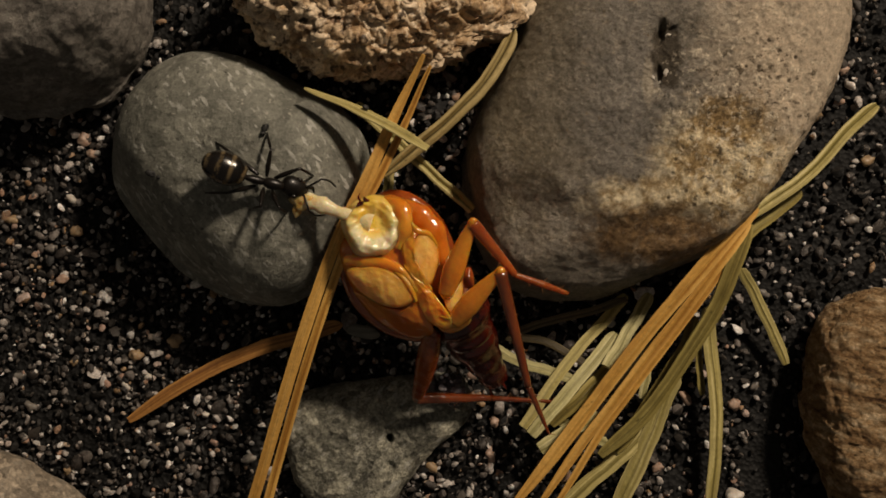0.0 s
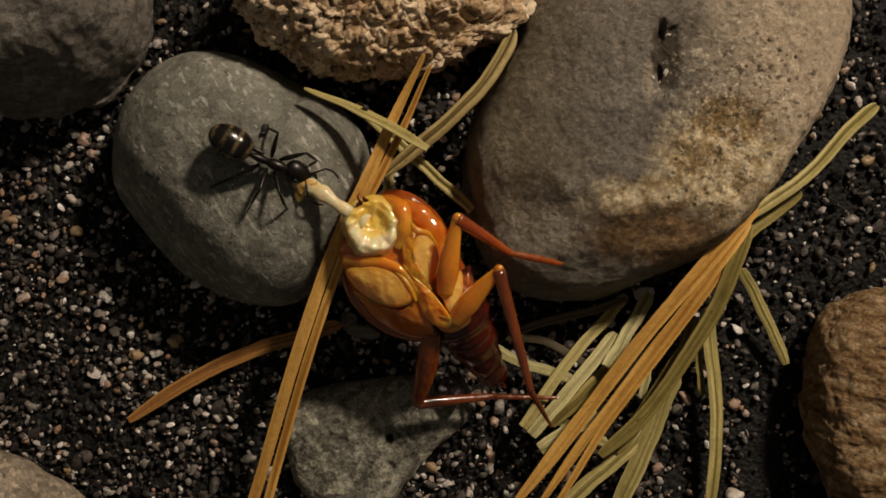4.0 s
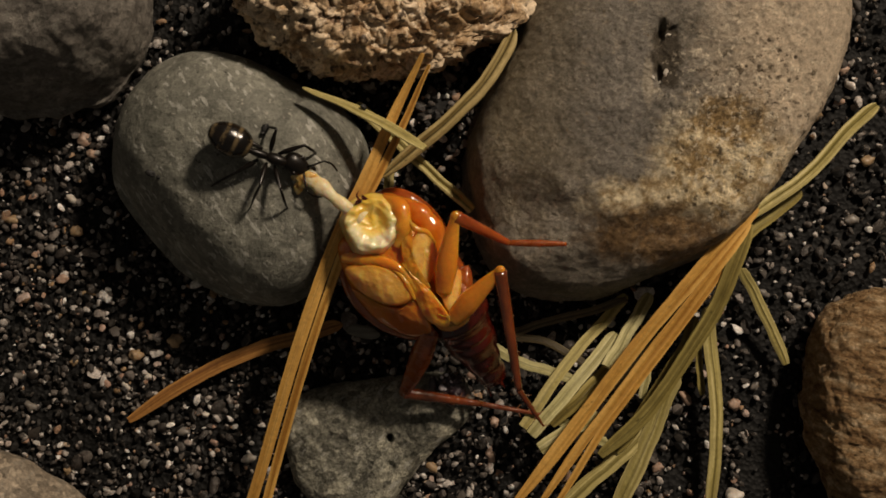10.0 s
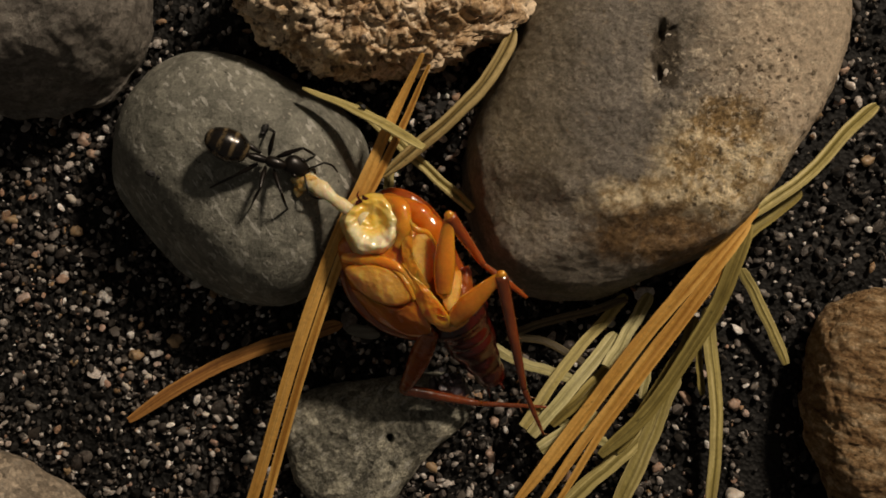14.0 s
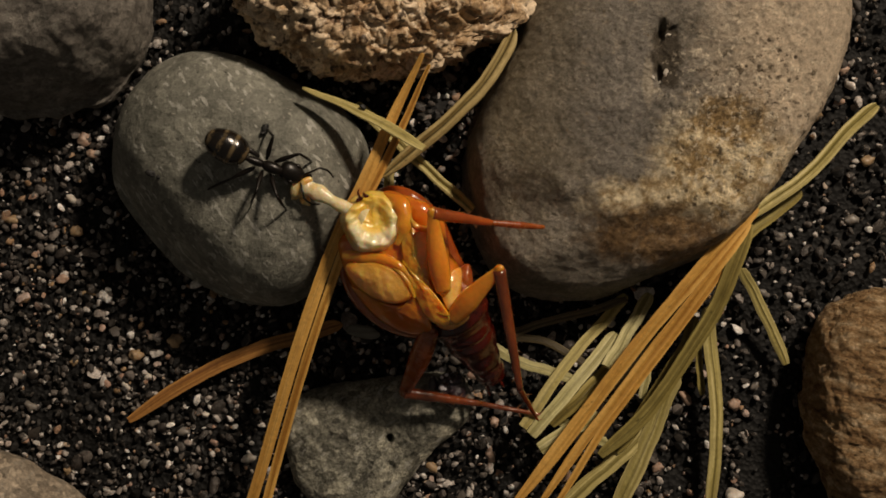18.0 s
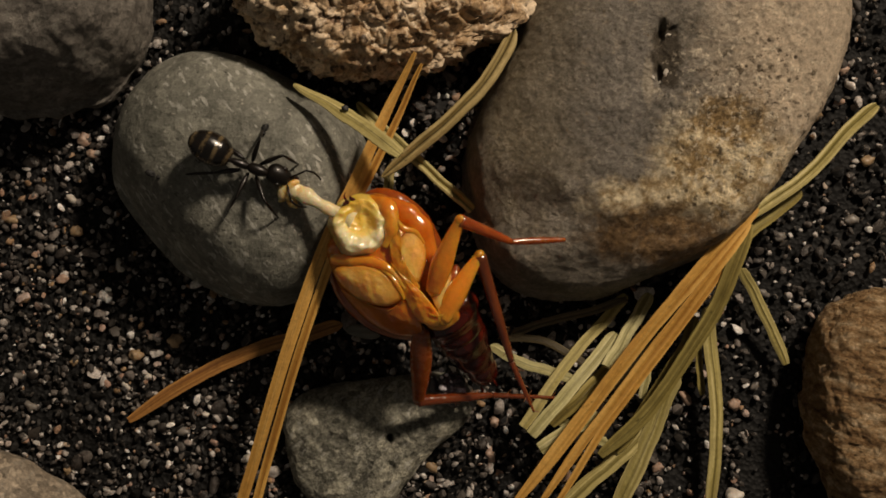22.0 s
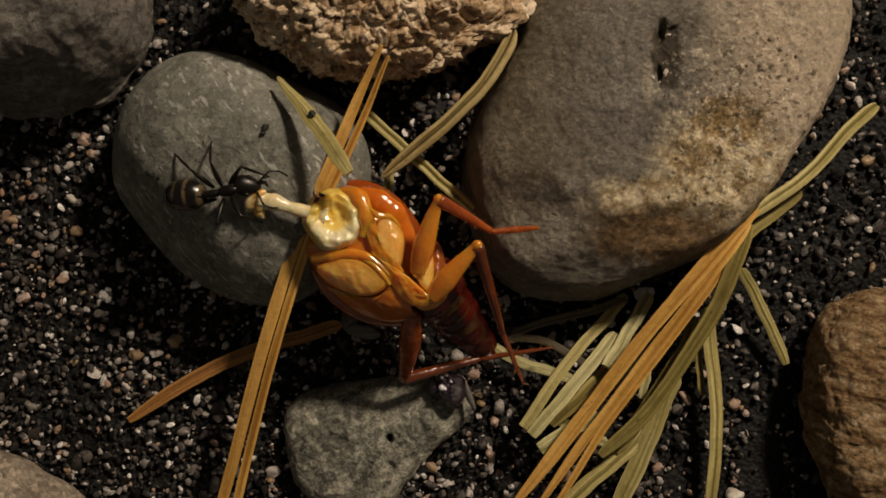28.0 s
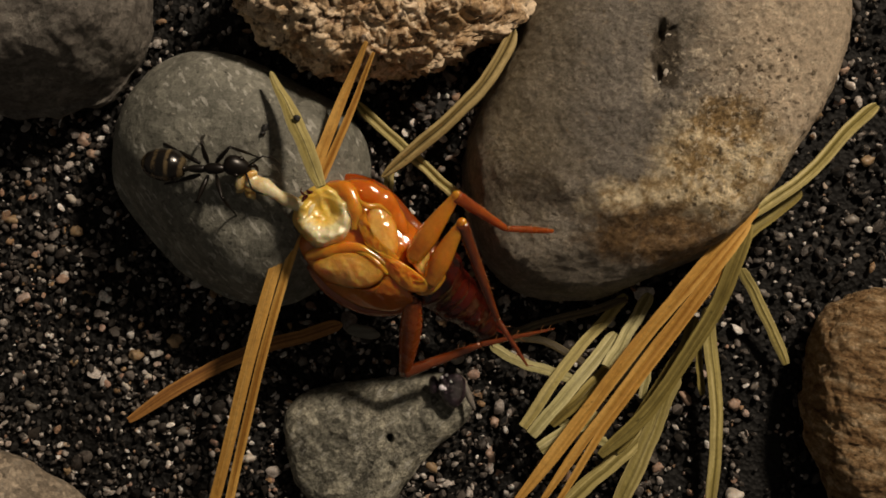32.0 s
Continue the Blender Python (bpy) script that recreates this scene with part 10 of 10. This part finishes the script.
    walk(ANT_LEGS[5][1], [(0, mm(-1.19, -0.75, -0.46, 4.8, 53.5, -164.6)), (0.5, mm(-1.17, -0.82, -0.41, 5.9, 54.8, -160.9)), (1, mm(-0.76, -1.19, -0.44, 16.0, 28.9, -118.2)),
        (1.5, mm(-0.79, -1.14, -0.52, 14.9, 33.0, -121.2)), (2, mm(-0.82, -1.11, -0.55, 15.0, 34.5, -123.7)),
        (2.5, mm(-0.79, -1.14, -0.52, 14.6, 33.1, -121.0)), (3, mm(-0.77, -1.17, -0.50, 14.2, 31.8, -119.2)),
        (3.5, mm(-0.86, -1.07, -0.58, 12.9, 36.4, -127.1)), (5.5, mm(-0.93, -0.98, -0.64, 10.9, 39.4, -134.1)),
        (6, mm(-0.98, -0.90, -0.67, 10.2, 41.0, -140.4)), (6.5, mm(-0.95, -0.95, -0.65, 10.5, 40.0, -136.4)),
        (7, mm(-1.07, -0.95, -0.40, 9.2, 52.2, -146.3)), (7.5, mm(-0.93, -0.97, -0.64, 10.5, 39.6, -134.8)),
        (8, mm(-0.97, -0.92, -0.66, 10.2, 40.3, -138.6)), (8.5, mm(-0.93, -0.97, -0.64, 10.9, 39.4, -134.7)),
        (9, mm(-0.97, -0.92, -0.65, 10.3, 40.1, -138.5)), (9.5, mm(-0.89, -1.03, -0.61, 10.8, 38.1, -130.0)),
        (10, mm(-0.90, -1.03, -0.60, 11.4, 37.1, -130.4)), (10.5, mm(-0.89, -1.04, -0.60, 11.5, 37.3, -129.8)),
        (11, mm(-0.88, -1.05, -0.58, 11.2, 36.5, -129.0)), (11.5, mm(-0.89, -1.04, -0.59, 11.4, 36.8, -129.4)),
        (12, mm(-0.91, -1.01, -0.61, 11.2, 38.1, -132.1)), (12.5, mm(-0.91, -1.01, -0.61, 10.3, 38.0, -131.6)),
        (13, mm(-0.91, -1.01, -0.61, 10.7, 37.9, -132.1)), (13.5, mm(-0.95, -0.97, -0.63, 10.5, 38.8, -135.4)),
        (14, mm(-0.95, -0.95, -0.63, 10.4, 39.1, -136.4)), (14.5, mm(-0.88, -1.05, -0.58, 11.7, 36.4, -128.5)),
        (16.5, mm(-0.74, -1.17, -0.52, 11.5, 32.9, -117.4)), (17, mm(-0.79, -1.12, -0.57, 11.5, 35.6, -122.0)),
        (17.5, mm(-0.81, -1.09, -0.60, 11.5, 37.1, -123.9)), (18, mm(-0.93, -1.0, -0.61, 10.6, 40.7, -133.5)),
        (18.5, mm(-0.93, -1.06, -0.47, 11.0, 45.2, -131.7)), (19, mm(-0.88, -1.03, -0.62, 10.4, 38.3, -129.5)),
        (19.5, mm(-0.85, -1.06, -0.61, 10.4, 37.7, -127.2)), (20, mm(-0.90, -1.09, -0.47, 10.7, 43.6, -128.7)),
        (20.5, mm(-0.84, -1.07, -0.61, 10.4, 37.7, -125.8)), (21, mm(-1.01, -0.90, -0.61, 8.2, 37.9, -141.2)),
        (21.5, mm(-1.04, -0.90, -0.58, 6.0, 35.9, -142.5)), (22, mm(-1.17, -0.70, -0.58, 3.6, 35.6, -157.1)),
        (22.5, mm(-1.15, -0.75, -0.57, 3.7, 35.3, -153.8)), (23, mm(-1.15, -0.87, -0.33, 3.0, 43.8, -152.9)),
        (23.5, mm(-1.17, -0.81, -0.40, 2.5, 41.5, -155.4)), (24, mm(-1.21, -0.71, -0.46, 1.8, 39.4, -160.7)),
        (24.5, mm(-1.20, -0.69, -0.52, 1.7, 37.6, -159.9)), (25, mm(-1.21, -0.61, -0.57, 1.6, 35.4, -162.9)),
        (25.5, mm(-1.16, -0.72, -0.57, 1.9, 35.4, -156.1)), (27.5, mm(-1.11, -0.48, -0.82, -0.5, 48.9, -170.6)),
        (28, mm(-1.23, -0.26, -0.69, 1.3, 40.9, 175.1)), (28.5, mm(-1.21, -0.31, -0.72, 0.4, 42.5, 178.1)),
        (29, mm(-1.09, -0.52, -0.83, -0.8, 49.8, -167.0)), (29.5, mm(-1.14, -0.45, -0.79, -1.0, 47.5, -172.5)),
        (30, mm(-1.08, -0.54, -0.83, -1.1, 50.2, -165.4)), (30.5, mm(-1.12, -0.47, -0.81, -1.1, 48.4, -171.2)),
        (31, mm(-1.10, -0.51, -0.82, -1.5, 49.3, -168.0)), (31.5, mm(-1.09, -0.53, -0.83, -1.6, 49.7, -166.6)),
        (32, mm(-1.22, -0.44, -0.67, -0.6, 40.5, -173.7))])
    # needles that shift with the cockroach
    walk(long_needle, [(0, mm(-4.05, 0.24, 5.20, 0.0, 0.0, 68.5)), (0.5, mm(-4.05, 0.24, 5.20, 0.0, 0.0, 68.5)), (1, mm(-4.05, 0.24, 5.20, 0.0, 0.0, 68.5)),
        (1.5, mm(-4.05, 0.24, 5.20, 0.0, 0.0, 68.5)), (2, mm(-4.05, 0.24, 5.20, 0.0, 0.0, 68.5)), (2.5, mm(-4.05, 0.24, 5.20, 0.0, 0.0, 68.5)),
        (3, mm(-4.05, 0.24, 5.20, 0.0, 0.0, 68.5)), (3.5, mm(-4.05, 0.24, 5.20, 0.0, 0.0, 68.5)), (5.5, mm(-4.05, 0.24, 5.20, 0.0, 0.0, 68.5)),
        (6, mm(-4.05, 0.24, 5.20, 0.0, 0.0, 68.5)), (6.5, mm(-4.05, 0.24, 5.20, 0.0, 0.0, 68.5)), (7, mm(-4.05, 0.24, 5.20, 0.0, 0.0, 68.5)),
        (7.5, mm(-4.05, 0.24, 5.20, 0.0, 0.0, 68.5)), (8, mm(-4.05, 0.24, 5.20, 0.0, 0.0, 68.5)), (8.5, mm(-4.05, 0.24, 5.20, 0.0, 0.0, 68.5)),
        (9, mm(-4.05, 0.24, 5.20, 0.0, 0.0, 68.5)), (9.5, mm(-4.09, 0.28, 5.20, 0.0, 0.0, 68.5)), (10, mm(-4.09, 0.28, 5.20, 0.0, 0.0, 68.5)),
        (10.5, mm(-4.09, 0.28, 5.20, 0.0, 0.0, 68.5)), (11, mm(-4.09, 0.28, 5.20, 0.0, 0.0, 68.5)), (11.5, mm(-4.09, 0.28, 5.20, 0.0, 0.0, 68.5)),
        (12, mm(-4.09, 0.28, 5.20, 0.0, 0.0, 68.5)), (12.5, mm(-4.09, 0.28, 5.20, 0.0, 0.0, 68.5)), (13, mm(-4.09, 0.28, 5.20, 0.0, 0.0, 68.5)),
        (13.5, mm(-4.09, 0.28, 5.20, 0.0, 0.0, 68.5)), (14, mm(-4.09, 0.28, 5.20, 0.0, 0.0, 68.5)), (14.5, mm(-4.09, 0.28, 5.20, 0.0, 0.0, 68.5)),
        (16.5, mm(-4.09, 0.28, 5.20, 0.0, 0.0, 68.5)), (17, mm(-4.09, 0.28, 5.20, 0.0, 0.0, 68.5)), (17.5, mm(-4.09, 0.28, 5.20, 0.0, 0.0, 68.5)),
        (18, mm(-4.09, 0.28, 5.20, 0.0, 0.0, 68.5)), (18.5, mm(-4.09, 0.28, 5.20, 0.0, 0.0, 68.5)), (19, mm(-4.09, 0.28, 5.20, 0.0, 0.0, 68.5)),
        (19.5, mm(-4.09, 0.28, 5.20, 0.0, 0.0, 68.5)), (20, mm(-4.09, 0.28, 5.20, 0.0, 0.0, 68.5)), (20.5, mm(-4.09, 0.28, 5.20, 0.0, 0.0, 68.5)),
        (21, mm(-4.09, 0.28, 5.20, 0.0, 0.0, 68.5)), (21.5, mm(-4.41, 0.33, 5.20, 0.0, 0.0, 68.1)), (22, mm(-4.43, 0.33, 5.20, 0.0, 0.0, 68.2)),
        (22.5, mm(-4.43, 0.33, 5.20, 0.0, 0.0, 68.2)), (23, mm(-4.86, 0.39, 5.20, 0.0, 0.0, 68.8)), (23.5, mm(-4.86, 0.39, 5.20, 0.0, 0.0, 68.8)),
        (24, mm(-4.91, 0.39, 5.20, 0.0, 0.0, 68.9)), (24.5, mm(-5.08, 0.40, 5.20, 0.0, 0.0, 69.2)), (25, mm(-5.16, 0.43, 5.20, 0.0, 0.0, 69.3)),
        (25.5, mm(-5.44, 0.51, 5.20, 0.0, 0.0, 69.7)), (27.5, mm(-5.53, 0.54, 5.20, 0.0, 0.0, 69.8)), (28, mm(-5.53, 0.54, 5.20, 0.0, 0.0, 69.8)),
        (28.5, mm(-5.50, 0.54, 5.20, 0.0, 0.0, 69.8)), (29, mm(-5.53, 0.54, 5.20, 0.0, 0.0, 69.8)), (29.5, mm(-5.56, 0.53, 5.20, 0.0, 0.0, 69.9)),
        (30, mm(-5.56, 0.53, 5.20, 0.0, 0.0, 69.9)), (30.5, mm(-5.56, 0.53, 5.20, 0.0, 0.0, 69.9)), (31, mm(-5.56, 0.53, 5.20, 0.0, 0.0, 69.9)),
        (31.5, mm(-5.56, 0.57, 5.20, 0.0, 0.0, 69.9)), (32, mm(-6.01, 0.63, 5.20, 0.0, 0.0, 70.6))])
    walk(spotted_needle, [(0, mm(-3.15, 5.39, 6.10, -50.0, 0.0, -33.0)), (9, mm(-3.17, 5.39, 6.11, -49.9, -0.1, -33.0)), (9.5, mm(-3.23, 5.41, 6.13, -49.8, -2.1, -33.4)),
        (21, mm(-3.28, 5.40, 6.15, -43.3, -3.8, -33.7)), (21.5, mm(-3.60, 5.39, 6.28, -26.1, -13.2, -38.5)), (22, mm(-3.88, 5.35, 6.39, -18.5, -10.0, -37.0)),
        (22.5, mm(-3.90, 5.35, 6.39, -12.0, -10.0, -37.0)), (23, mm(-4.35, 5.27, 6.57, -4.5, -19.9, -44.3)), (24, mm(-4.43, 5.24, 6.60, -4.1, -19.6, -44.3)),
        (24.5, mm(-4.58, 5.19, 6.66, -3.5, -18.9, -44.5)), (25, mm(-4.66, 5.17, 6.70, -3.2, -18.7, -45.6)), (25.5, mm(-5.0, 5.11, 6.83, -1.8, -17.5, -51.7)),
        (27.5, mm(-5.08, 5.13, 6.86, -1.4, -16.7, -52.7)), (31.5, mm(-5.12, 5.12, 6.88, -1.2, -16.3, -52.7)), (32, mm(-5.66, 4.95, 7.10, 1.1, -12.9, -64.4))])


motions()
